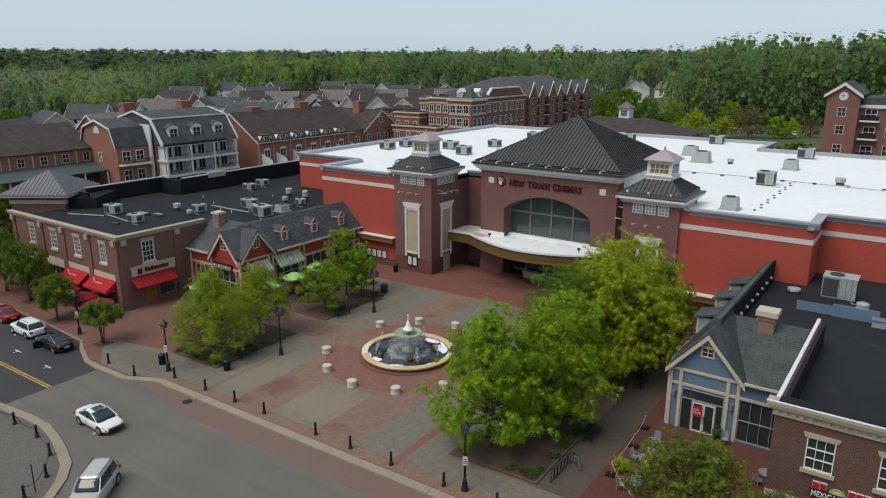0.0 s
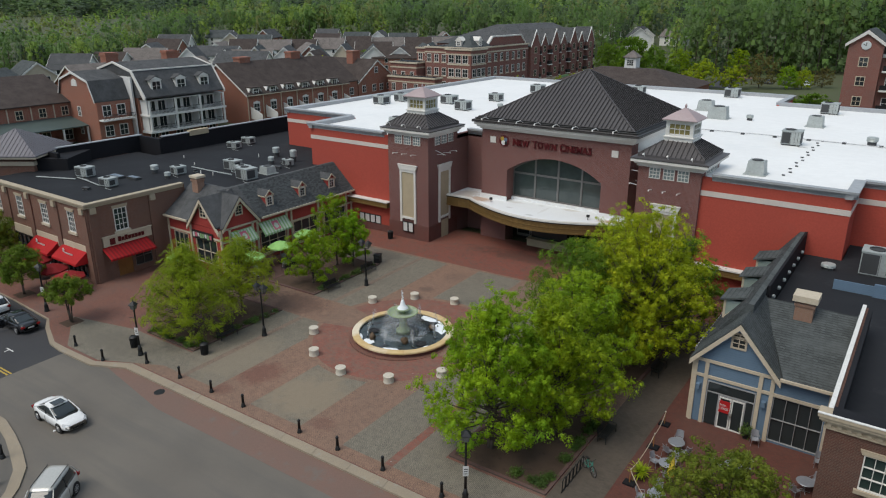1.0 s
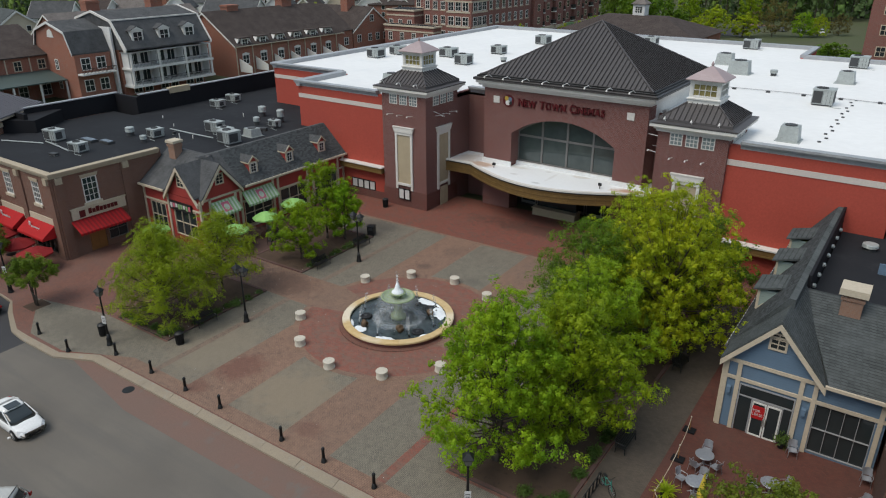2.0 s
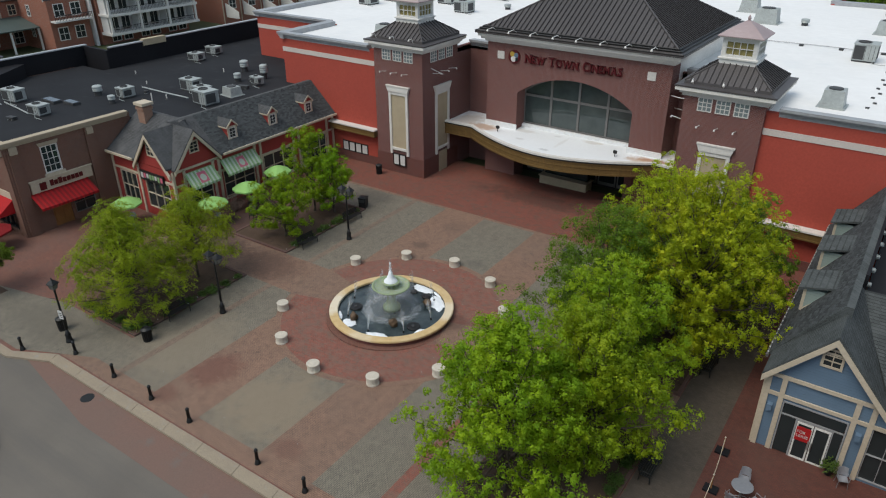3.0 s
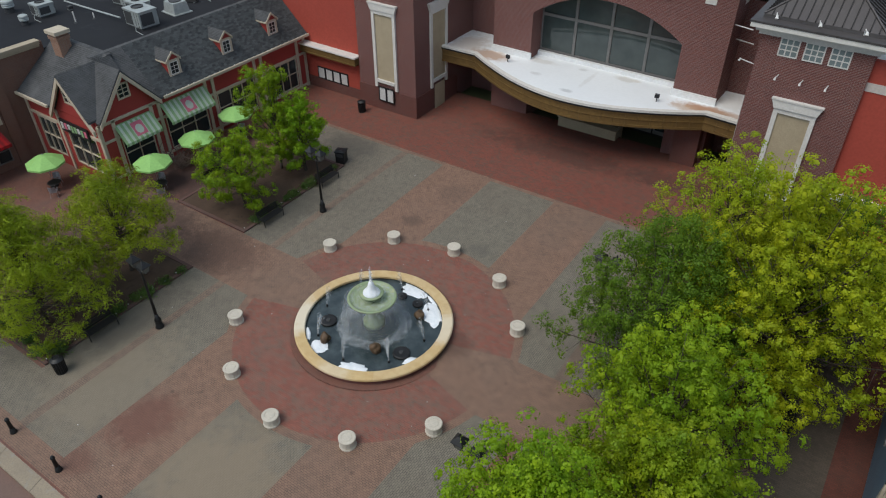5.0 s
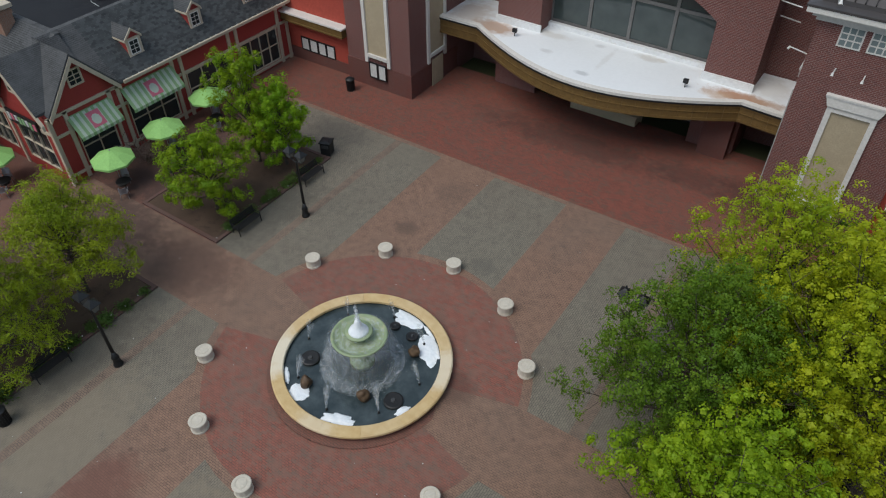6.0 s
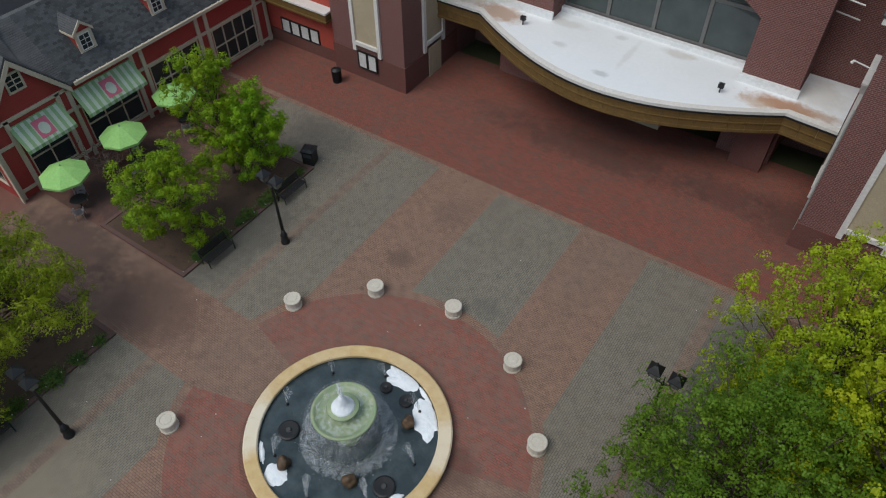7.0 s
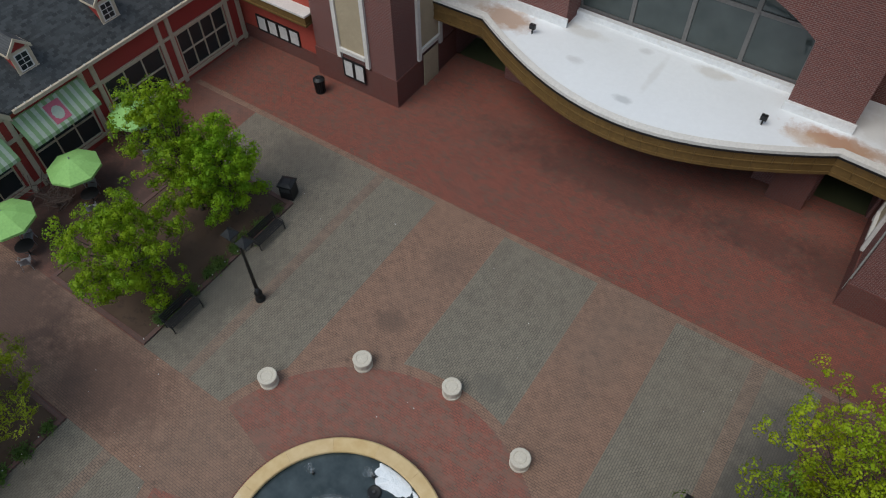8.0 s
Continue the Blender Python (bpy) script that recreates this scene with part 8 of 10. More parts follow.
    part("bumper", box(B(), -L - 0.02, -L + 0.2, -W * 0.66, W * 0.66, 0.3, 0.42), M["frame_black"], t)
    return t


def park(c, x, y, turn):
    c.location, c.rotation_euler = (x, y, gz(x, y) - 0.13), (0, 0, radians(turn))


park(car("sedan", M["car_white"], "white saloon car on the street", 4.6, 1.8, 1.44), -49.8, 24.8, 0)
park(car("suv", M["car_silver"], "champagne off-road car on the street", 4.75, 1.9, 1.8), -41.1, 19.5, -52)
park(car("suv", M["car_white"], "white crossover car parked at the kerb", 4.6, 1.85, 1.68), -74.3, 31.0, 180)
bc = car("sedan", M["car_black"], "black saloon car with one door open", 4.8, 1.85, 1.45)
park(bc, -68.3, 30.7, 180)
part("open_door", box(B(), 0.3, 0.36, 0.95, 1.85, 0.3, 1.0), M["car_black"], bc, "open front door")
park(car("sedan", M["car_red"], "red car parked at the kerb", 4.6, 1.8, 1.45), -80.9, 31.6, 180)


# ---- trees ----
def quads_mesh(name, corners, mats, index=None, rise=0.0):
    """A mesh of loose quads from an array (n, 4, 3)."""
    n = len(corners)
    me = bpy.data.meshes.new(name)
    me.vertices.add(4 * n)
    me.vertices.foreach_set("co", np.ascontiguousarray(corners, dtype=np.float32).ravel())
    me.loops.add(4 * n)
    me.loops.foreach_set("vertex_index", np.arange(4 * n, dtype=np.int32))
    me.polygons.add(n)
    me.polygons.foreach_set("loop_start", np.arange(0, 4 * n, 4, dtype=np.int32))
    me.polygons.foreach_set("loop_total", np.full(n, 4, dtype=np.int32))
    for m in mats:
        me.materials.append(m)
    if index is not None:
        me.polygons.foreach_set("material_index", index.astype(np.int32))
    me.update()
    me.validate()
    if rise:  # soft shading: every spray's normal leans towards the sky
        way = np.cross(corners[:, 2] - corners[:, 0], corners[:, 3] - corners[:, 1])
        way = unit(unit(way) + np.array([0, 0, rise]))
        me.polygons.foreach_set("use_smooth", np.ones(n, dtype=bool))
        me.normals_split_custom_set(np.repeat(way, 4, 0))
    return me


def unit(v):
    return v / np.maximum(np.linalg.norm(v, axis=-1, keepdims=True), 1e-9)


def leaves(rs, centres, out, per, length, width, droop=0.25, scatter=0.12):
    """Rosettes of pointed leaves at the twig ends: an array of quads."""
    c = np.repeat(centres, per, 0)
    o = np.repeat(out, per, 0)
    d = unit(rs.normal(size=c.shape) + 0.75 * o + np.array([0, 0, -droop]))
    side = unit(np.cross(d, unit(o + 0.8 * rs.normal(size=c.shape) + np.array([0, 0, 1.9]))))
    ln = length * rs.uniform(0.65, 1.25, (len(c), 1))
    wd = width * rs.uniform(0.7, 1.2, (len(c), 1))
    p = c + rs.normal(size=c.shape) * scatter
    up = np.cross(side, d)
    a, b = p, p + d * ln
    mid = p + d * ln * 0.55 + up * ln * 0.08
    return np.stack([a, mid + side * wd, b, mid - side * wd], 1)


def puffs(rs, centres, out, along, radius, per, length, width, flat=0.75, stretch=1.0, ragged=0.2, core=0.0):
    """Rounded tufts of small leaves at the twig ends; each leaf lies on its tuft's dome."""
    n = len(centres)
    w = unit(out)
    u = unit(along - w * np.sum(along * w, 1, keepdims=True))
    v = np.cross(w, u)
    d = unit(rs.normal(size=(n, per, 3)) + np.array([0, 0, 0.55]))
    r = radius * rs.uniform(0.65, 1.3, (n, 1, 1)) * rs.uniform(0.72, 1.12, (n, per, 1))
    k = d * r * np.array([stretch, 1.0 / stretch ** 0.5, flat])
    p = (centres[:, None] + k[..., :1] * u[:, None] + k[..., 1:2] * v[:, None] + k[..., 2:] * w[:, None]).reshape(-1, 3)
    nn = (d[..., :1] * u[:, None] + d[..., 1:2] * v[:, None] + d[..., 2:] * w[:, None]).reshape(-1, 3)
    nn = unit(nn + np.array([0, 0, 0.3]) + ragged * rs.normal(size=nn.shape))
    a = unit(np.cross(nn, rs.normal(size=nn.shape)))
    if stretch > 1.2:
        a = unit(a + 1.2 * np.repeat(u, per, 0))
    b = np.cross(nn, a)
    ln, wd = length * rs.uniform(0.6, 1.2, (len(p), 1)), width * rs.uniform(0.7, 1.2, (len(p), 1))
    cards = np.stack([p - a * ln * 0.5, p + b * wd + nn * ln * 0.06, p + a * ln * 0.5, p - b * wd + nn * ln * 0.06], 1)
    if not core:
        return cards
    c8 = unit(np.array([(x, y, z) for x in (-1, 1) for y in (-1, 1) for z in (-1, 1)]) + 0.4 * rs.normal(size=(n, 8, 3))) * radius * core * rs.uniform(0.6, 1.1, (n, 1, 1)) * np.array([stretch, 1.0 / stretch ** 0.5, flat])
    c8 = centres[:, None] + c8[..., :1] * u[:, None] + c8[..., 1:2] * v[:, None] + c8[..., 2:] * w[:, None]
    lumps = c8[:, np.array(((0, 1, 3, 2), (4, 6, 7, 5), (0, 4, 5, 1), (2, 3, 7, 6), (0, 2, 6, 4), (1, 5, 7, 3)))].reshape(-1, 4, 3)
    return np.concatenate([cards, lumps])


def crown_frame(rs, R, h0, h1, limbs, twigs, low=0.35, spread=0.42, rise=0.35, uneven=0.16, taper=0.62, layered=0.0, sweep=0.7):
    """Limbs that leave the trunk, forking into twigs: limb roots, knees and ends, twig ends, ways out and ways along."""
    f = (np.arange(limbs) + rs.uniform(0.15, 0.85, limbs)) / limbs
    f = f ** 0.85
    prof = np.where(f < low, 0.62 + 0.38 * np.sin(f / low * math.pi / 2), np.maximum(0.02, 1 - ((f - low) / (1.0 - low)) ** 2) ** taper)
    phi = np.arange(limbs) * 2.39996 + rs.uniform(-0.4, 0.4, limbs) + rs.uniform(0, 6.28)
    rr = R * prof * (1 + uneven * rs.normal(size=limbs)).clip(0.6, 1.3) * 0.86
    H = h1 - h0
    end = np.stack([rr * np.cos(phi), rr * np.sin(phi), h0 + H * f * (1 + 0.25 * uneven * rs.normal(size=limbs))], 1)
    root = np.stack([0 * f, 0 * f, np.minimum(h0 * 0.85 + H * 0.72 * f * (1 - rise), end[:, 2] - 0.1 * rr)], 1) + rs.normal(size=(limbs, 3)) * 0.05
    knee = root + (end - root) * 0.5 - np.array([0, 0, 1]) * 0.06 * rr[:, None]
    way = unit(end - knee)
    s = rs.uniform(0.02, 1.0, (limbs, twigs, 1)) ** 0.62
    inner = rs.uniform(0, 1, (limbs, twigs, 1)) < 0.16
    base = np.where(inner, root[:, None] + (knee - root)[:, None] * (0.25 + 0.75 * s), knee[:, None] + (end - knee)[:, None] * s)
    lr = np.linalg.norm(end - knee, axis=1)[:, None, None]
    side = rs.normal(size=(limbs, twigs, 3)) * np.array([1, 1, 0.75 - 0.55 * layered])
    d = unit(way[:, None] * sweep + side + np.array([0, 0, 0.42 - 0.34 * layered]))
    tip = base + d * np.minimum(lr, R * 0.75) * spread * rs.uniform(0.35, 1.15, (limbs, twigs, 1))
    mid = np.array([0, 0, h0 + 0.38 * H])
    out = unit(0.55 * unit(tip - mid) + 0.5 * d + np.array([0, 0, 0.45]))
    return root, knee, end, base.reshape(-1, 3), tip.reshape(-1, 3), out.reshape(-1, 3), d.reshape(-1, 3)


def tree(seed, height, R, base, leaf_m, label, limbs=46, twigs=26, per=26, radius=0.3, length=0.15, width=0.055, trunk_r=0.14, stems=1, name="tree", low=0.35, flat=0.75, stretch=1.0, layered=0.0, uneven=0.16, spread=0.42, taper=0.62, core=0.48, sweep=0.7):
    rs, rg = np.random.RandomState(seed), random.Random(seed)
    t = thing(name, (0, 0, 0), label, "tree", "plaza trees")
    root, knee, end, fork, tips, out, along = crown_frame(rs, R, base, height, limbs, twigs, low, spread, 0.35, uneven, taper, layered, sweep)
    bm = B()
    mid = base + (height - base) * 0.28
    for s in range(stems):
        dx = (s - (stems - 1) / 2) * 0.5
        path = [Vector((dx * 0.3, 0, -0.1)), Vector((dx * 0.6 + rg.uniform(-0.06, 0.06), rg.uniform(-0.06, 0.06), base * 0.55)), Vector((dx + rg.uniform(-0.1, 0.1), rg.uniform(-0.1, 0.1), mid)), Vector((dx + rg.uniform(-0.2, 0.2), rg.uniform(-0.2, 0.2), height * 0.86))]
        for (a, b), (r0, r1) in zip(zip(path, path[1:]), ((1.25, 0.95), (0.95, 0.7), (0.7, 0.12))):
            rod(bm, a, b, trunk_r * r0, trunk_r * r1, 8)
    part("trunk", bm, M["bark"], t, smooth=True)
    bm = B()
    for a, b, c in zip(root, knee, end):
        rod(bm, a, b, trunk_r * 0.42, trunk_r * 0.24, 5)
        rod(bm, b, c, trunk_r * 0.24, 0.01, 5)
    for a, b in list(zip(fork, tips))[::4]:
        rod(bm, a, b, 0.014, 0.006, 3)
    part("branch_frame", bm, M["bark"], t)
    link("crown", quads_mesh("crown", puffs(rs, tips, out, along, radius, per, length, width, flat, stretch, core=core), [leaf_m], rise=0.45), None, t)
    return t


def plant(t, x, y, turn=0.0, size=1.0, tall=1.0):
    t.matrix_basis = pose(x, y, gz(x, y) + 0.05, 0, 0, turn) @ Matrix.Diagonal((size, size, size * tall, 1))
    return t


def plant_copy(t, x, y, turn=0.0, size=1.0, tall=1.0, z=None):
    c = copy_thing(t, pose(0, 0, 0))
    c.matrix_basis = pose(x, y, (gz(x, y) + 0.05) if z is None else z, 0, 0, turn) @ Matrix.Diagonal((size, size, size * tall, 1))
    return c


big_a = plant(tree(11, 10.3, 4.4, 1.3, M["leaf_bright"], "large bright-green young-leaved oak in a planting bed", 66, 21, 42, 0.32, 0.112, 0.044, stems=2, uneven=0.27, low=0.2, taper=0.95), -23.0, 38.3)
big_b = plant(tree(12, 9.7, 4.1, 1.3, M["leaf_bright"], "large bright-green oak in a planting bed", 51, 20, 42, 0.32, 0.112, 0.044, uneven=0.27, low=0.22, taper=0.85), -20.3, 41.9, 40)
big_e = plant(tree(16, 9.0, 4.3, 1.3, M["leaf_bright"], "bright-green oak at the back of a planting bed", 54, 19, 38, 0.32, 0.112, 0.043, uneven=0.22), -21.4, 46.3, 80)
dark_b = plant(tree(13, 9.4, 4.5, 1.3, M["leaf_dark"], "large mid-green oak in a planting bed", 60, 21, 42, 0.32, 0.1, 0.042, uneven=0.2, core=0.25), -23.8, 52.2, 10)
yel_c = plant(tree(14, 11.5, 5.2, 1.4, M["leaf_yellow"], "large yellow-green oak in a planting bed", 82, 22, 42, 0.32, 0.112, 0.044, uneven=0.17), -19.3, 54.6, 70)
dark_e = plant(tree(17, 8.6, 3.9, 1.4, M["leaf_dark"], "mid-green oak beside the shop roofs", 49, 20, 38, 0.32, 0.112, 0.043, uneven=0.2), -18.4, 59.3, 20)
yel_d = plant(tree(15, 10.4, 3.8, 1.6, M["leaf_yellow"], "open yellow-green oak beside the cinema", 54, 20, 38, 0.28, 0.1, 0.04, uneven=0.15, spread=0.44, low=0.28, core=0.25), -22.9, 58.0, 120)
fea_a = plant(tree(21, 7.9, 4.2, 0.9, M["leaf_feather"], "feathery olive-green tree in a planting bed", 84, 26, 34, 0.25, 0.15, 0.019, trunk_r=0.11, low=0.14, taper=1.0, flat=0.45, stretch=1.8, layered=0.9, uneven=0.14, sweep=0.9, core=0.25), -53.0, 38.0)
fea_b = plant(tree(22, 6.9, 3.4, 1.7, M["leaf_feather"], "feathery olive-green tree in a planting bed", 58, 20, 32, 0.27, 0.16, 0.024, trunk_r=0.1, low=0.3, flat=0.5, stretch=1.8, layered=0.7, uneven=0.22, sweep=0.9, core=0.25), -53.2, 43.6, 30)
sml_a = plant(tree(23, 5.7, 2.9, 0.9, M["leaf_fresh"], "small bright-green maple in a planting bed", 30, 15, 46, 0.28, 0.1, 0.04, trunk_r=0.09, uneven=0.26, layered=0.4), -52.6, 52.2)
sml_b = plant(tree(24, 7.8, 2.1, 1.2, M["leaf_fresh"], "slender green maple in a planting bed", 32, 14, 46, 0.28, 0.1, 0.04, trunk_r=0.1, uneven=0.24), -54.0, 57.2)
sml_c = plant(tree(25, 6.0, 2.1, 1.0, M["leaf_fresh"], "small bright-green maple in a planting bed", 28, 14, 46, 0.28, 0.1, 0.04, trunk_r=0.09, uneven=0.22), -52.3, 58.0, 50)
vase = plant(tree(26, 4.2, 2.2, 2.1, M["leaf_street"], "small vase-shaped tree in a pavement pit", 26, 14, 24, 0.24, 0.13, 0.045, trunk_r=0.07, stems=3, uneven=0.2), -64.8, 33.7)
side_t = plant(tree(27, 4.7, 2.4, 1.6, M["leaf_street"], "small spreading street tree in a pavement pit", 32, 16, 26, 0.26, 0.14, 0.045, trunk_r=0.08, stems=2), -75.4, 34.6)
plant_copy(side_t, -84.0, 35.9, 100, 1.2, 1.15)
plant_copy(side_t, -90.0, 36.0, 200, 1.3, 1.2)
plant_copy(side_t, -99.5, 36.5, 60, 1.5, 1.25)
plant_copy(side_t, -104.0, 41.5, 160, 1.6, 1.3)
low_t = plant(tree(28, 5.8, 3.8, 1.2, M["leaf_olive"], "dense rounded olive-green street tree", 54, 20, 22, 0.26, 0.13, 0.042, trunk_r=0.12, uneven=0.08), -8.6, 36.6)
plant_copy(low_t, -4.2, 34.6, 130, 0.85)

# leafless purple-brown shrub by the red shop
sh = thing("bare_shrub", (-60.6, 53.4, gz(-60.6, 53.4)), "leafless purple-brown shrub by the red shop", "shrub")
bm = B()
rg = random.Random(3)
for _ in range(46):
    a = Vector((rg.uniform(-0.15, 0.15), rg.uniform(-0.15, 0.15), 0))
    for _ in range(4):
        b = a + Vector((rg.uniform(-0.62, 0.62), rg.uniform(-0.62, 0.62), rg.uniform(0.1, 0.65)))
        rod(bm, a, b, 0.018, 0.011, 4)
        a = b
part("twig_mass", bm, mottled("purple_brown_twigs", (0.11, 0.08, 0.068), (0.145, 0.108, 0.092), 0.9), sh)

# low plants in the beds
def low_plant(seed, label):
    rs = np.random.RandomState(seed)
    t = thing("bed_plant", (0, 0, 0), label, "plant", "low bed plants")
    n = 90
    c = np.stack([rs.normal(0, 0.22, n), rs.normal(0, 0.22, n), rs.uniform(0.03, 0.3, n)], 1)
    link("foliage", quads_mesh("foliage", leaves(rs, c, unit(c + np.array([0, 0, 0.2])), 7, 0.16, 0.04), [M["shrub"]]), None, t)
    return t


lp = low_plant(1, "low green plant at the bed's edge")
spots = [(-50.7 + 0.1 * math.sin(i * 3), 37.2 + 0.62 * i) for i in range(14)] + [(-56.6 + 0.47 * i, 36.65 + 0.1 * math.sin(i)) for i in range(12)] + [(-50.75, 50.9 + 0.6 * i) for i in range(15)] + [(-20.4 + 0.55 * i, 36.9) for i in range(4)] + [(-18.55, 37.0 + 0.7 * i) for i in range(12)]
lp.location = (*spots[0], gz(*spots[0]) + 0.08)
for k, (x, y) in enumerate(spots[1:]):
    r = (k * 37) % 100 / 100
    if r > 0.42:
        c = copy_thing(lp, pose(0, 0, 0))
        c.matrix_basis = pose(x, y, gz(x, y) + 0.08, 0, 0, 360 * r) @ Matrix.Scale(0.3 + 0.6 * r, 4)
pot = thing("potted_palm", (-14.1, 40.7, gz(-14.1, 40.7)), "spiky palm in a dark pot on the terrace", "potted plant")
part("pot", lathe(B(), [(0.2, 0), (0.28, 0.2), (0.26, 0.42), (0.22, 0.42), (0.2, 0.36)], n=14), M["frame_black"], pot)
rs = np.random.RandomState(4)
a = rs.uniform(0, 6.28, 46)
link("frond_tuft", quads_mesh("fronds", leaves(rs, np.tile([[0, 0, 0.45]], (46, 1)), np.stack([np.cos(a), np.sin(a), rs.uniform(0.3, 1.4, 46)], 1), 3, 0.75, 0.03, 0.0, 0.02), [M["leaf_yellow"]]), None, pot)
pot2 = thing("potted_shrub", (-9.95, 48.35, gz(-9.95, 48.35)), "small green shrub in a dark pot by the door", "potted plant")
part("pot", lathe(B(), [(0.16, 0), (0.22, 0.35), (0.18, 0.35)], n=12), M["frame_black"], pot2)
c = unit(rs.normal(size=(60, 3))) * 0.24 + np.array([0, 0, 0.58])
link("foliage", quads_mesh("foliage", leaves(rs, c, unit(c - np.array([0, 0, 0.5])), 6, 0.12, 0.04), [M["shrub"]]), None, pot2)


# ---- the houses and blocks behind ----
def gable_block(host, x0, x1, y0, y1, z0, eave, ridge, along, wall_m, roof_m, over=0.5, roof_label=""):
    """Walls with gable ends and a pitched roof, the ridge along 'x' or 'y'."""
    bm = box(B(), x0, x1, y0, y1, z0, eave)
    xm, ym = (x0 + x1) / 2, (y0 + y1) / 2
    if along == "y":
        loft(bm, [[(x0, y, eave), (x1, y, eave), (xm, y, ridge)] for y in (y0, y1)])
    else:
        loft(bm, [[(x, y0, eave), (x, y1, eave), (x, ym, ridge)] for x in (x0, x1)])
    wpart("wall", bm, wall_m, host)
    bm = B()
    half = (x1 - x0) / 2 if along == "y" else (y1 - y0) / 2
    k = (ridge - eave) / half
    for s in (-1, 1):
        e = half + over
        prof = [(0, ridge + 0.05), (s * e, ridge - k * e + 0.05), (s * e, ridge - k * e + 0.25), (0, ridge + 0.3)]
        if along == "y":
            loft(bm, [[(xm + u, y, z) for u, z in prof] for y in (y0 - over * 0.6, y1 + over * 0.6)])
        else:
            loft(bm, [[(x, ym + u, z) for u, z in prof] for x in (x0 - over * 0.6, x1 + over * 0.6)])
    r = wpart("roof", bm, roof_m, host, roof_label)
    for s in (-1, 1):
        e = half + over
        for q in ((y0, y1) if along == "y" else (x0, x1)):
            d = -1 if q in (y0, x0) else 1
            prof = [(0, ridge - 0.25), (s * e, ridge - k * e - 0.2), (s * e, ridge - k * e + 0.12), (0, ridge + 0.12)]
            a, b = q + d * over * 0.6, q + d * (over * 0.6 + 0.12)
            bm = B()
            if along == "y":
                loft(bm, [[(xm + u, y, z) for u, z in prof] for y in sorted((a, b))])
            else:
                loft(bm, [[(x, ym + u, z) for u, z in prof] for x in sorted((a, b))])
            wpart("barge_board", bm, M["white_paint"], host, "white barge board")
    return r


def plain_window(host, F, u, z, w, h, cols=2, rows=2, m=None, glass=None):
    return window(host, F, u - w / 2, u + w / 2, z, z + h, cols, rows, m or M["white_paint"], glass or M["glass"], 0.08, 0.14, deep=0.0, proud=0.08)


# brick house row with a brown roof
bh = thing("brick_terrace", (-149, 140, 0), "long brick house row with brown roof and dormers", "building")
gable_block(bh, -156.6, -137.3, 116, 150.8, -0.5, 6.75, 13.2, "y", M["brick_orange"], M["shingle_brown"], roof_label="brown shingle roof")
gable_block(bh, -155.6, -138.3, 151.2, 156, -0.5, 6.75, 12.5, "y", M["brick_orange"], M["shingle_brown"], over=0.3, roof_label="brown shingle roof")
gable_block(bh, -160, -138.2, 156.3, 172.5, -0.5, 6.2, 11.7, "x", M["brick_orange"], M["shingle_brown"], roof_label="brown shingle roof")
F = Face("+x", -137.3)
for u in (118.8, 124.1, 129.45, 134.85, 140.3, 145.6):
    wpart("lintel", F.slab(B(), [(u - 1.05, 4.55), (u + 1.05, 4.55), (u + 0.9, 4.85), (u, 5.05), (u - 0.9, 4.85)], 0, 0.14), M["white_paint"], bh, "white arched lintel")
    plain_window(bh, F, u, 2.5, 1.9, 2.05)
    d = wpart("dormer", F.box(B(), u - 0.95, u + 0.95, -2.6, 0.12, 6.3, 8.1), M["white_paint"], bh, "white boxed dormer at the eave")
    wpart("dormer_roof", F.box(B(), u - 1.5, u + 1.5, -3.2, 0.5, 8.12, 8.32), M["shingle_brown"], d)
    bm = B()
    for sg in (-1, 1):
        F.slab(bm, [(u + sg * 0.97, 8.1), (u + sg * 1.9, 7.0), (u + sg * 1.9, 7.25), (u + sg * 1.4, 8.12)], -1.4, -0.1)
    wpart("dormer_cheek", bm, M["white_paint"], d)
    plain_window(bh, Face("+x", -137.16), u, 6.5, 1.6, 1.5)
for u in (116.2, 120.9, 126.6, 131.9, 137.4, 142.9, 148.6):
    wpart("downpipe", F.box(B(), u - 0.09, u + 0.09, 0, 0.16, -0.4, 6.5), M["cream"], bh, "cream downpipe")
    bm = B()
    hull(bm, [(x, y, z) for y in (u + 0.6, u + 0.72) for x, z in ((-137.2, 1.0), (-133.2, 1.0), (-133.2, 2.4), (-137.2, 3.9))], BOXF)
    wpart("patio_screen", bm, M["white_paint"], bh, "white sloping patio screen")
wpart("eave_gutter", F.box(B(), 116, 150.8, 0.5, 0.66, 6.35, 6.55), M["cream"], bh, "cream gutter")
F = Face("+x", -138.2)
plain_window(bh, F, 164, 8.2, 1.6, 1.8)
plain_window(bh, Face("+x", -138.3), 153.5, 3.0, 1.7, 2.0)
for u in (158.6, 163.0, 166.2, 169.5):
    plain_window(bh, F, u, 3.2, 1.6, 2.0)
for x, y, z in ((-147.6, 124, 13.9), (-147.6, 141, 14.4), (-146.5, 163.8, 13.6)):
    c = wpart("chimney", box(B(), x - 1.2, x + 1.2, y - 1.6, y + 1.6, 9.5, z + 0.6), M["brick_orange"], bh, "wide red brick chimney")
    wpart("chimney_rim", box(B(), x - 1.35, x + 1.35, y - 1.75, y + 1.75, z + 0.2, z + 0.5), M["brick_orange"], c)

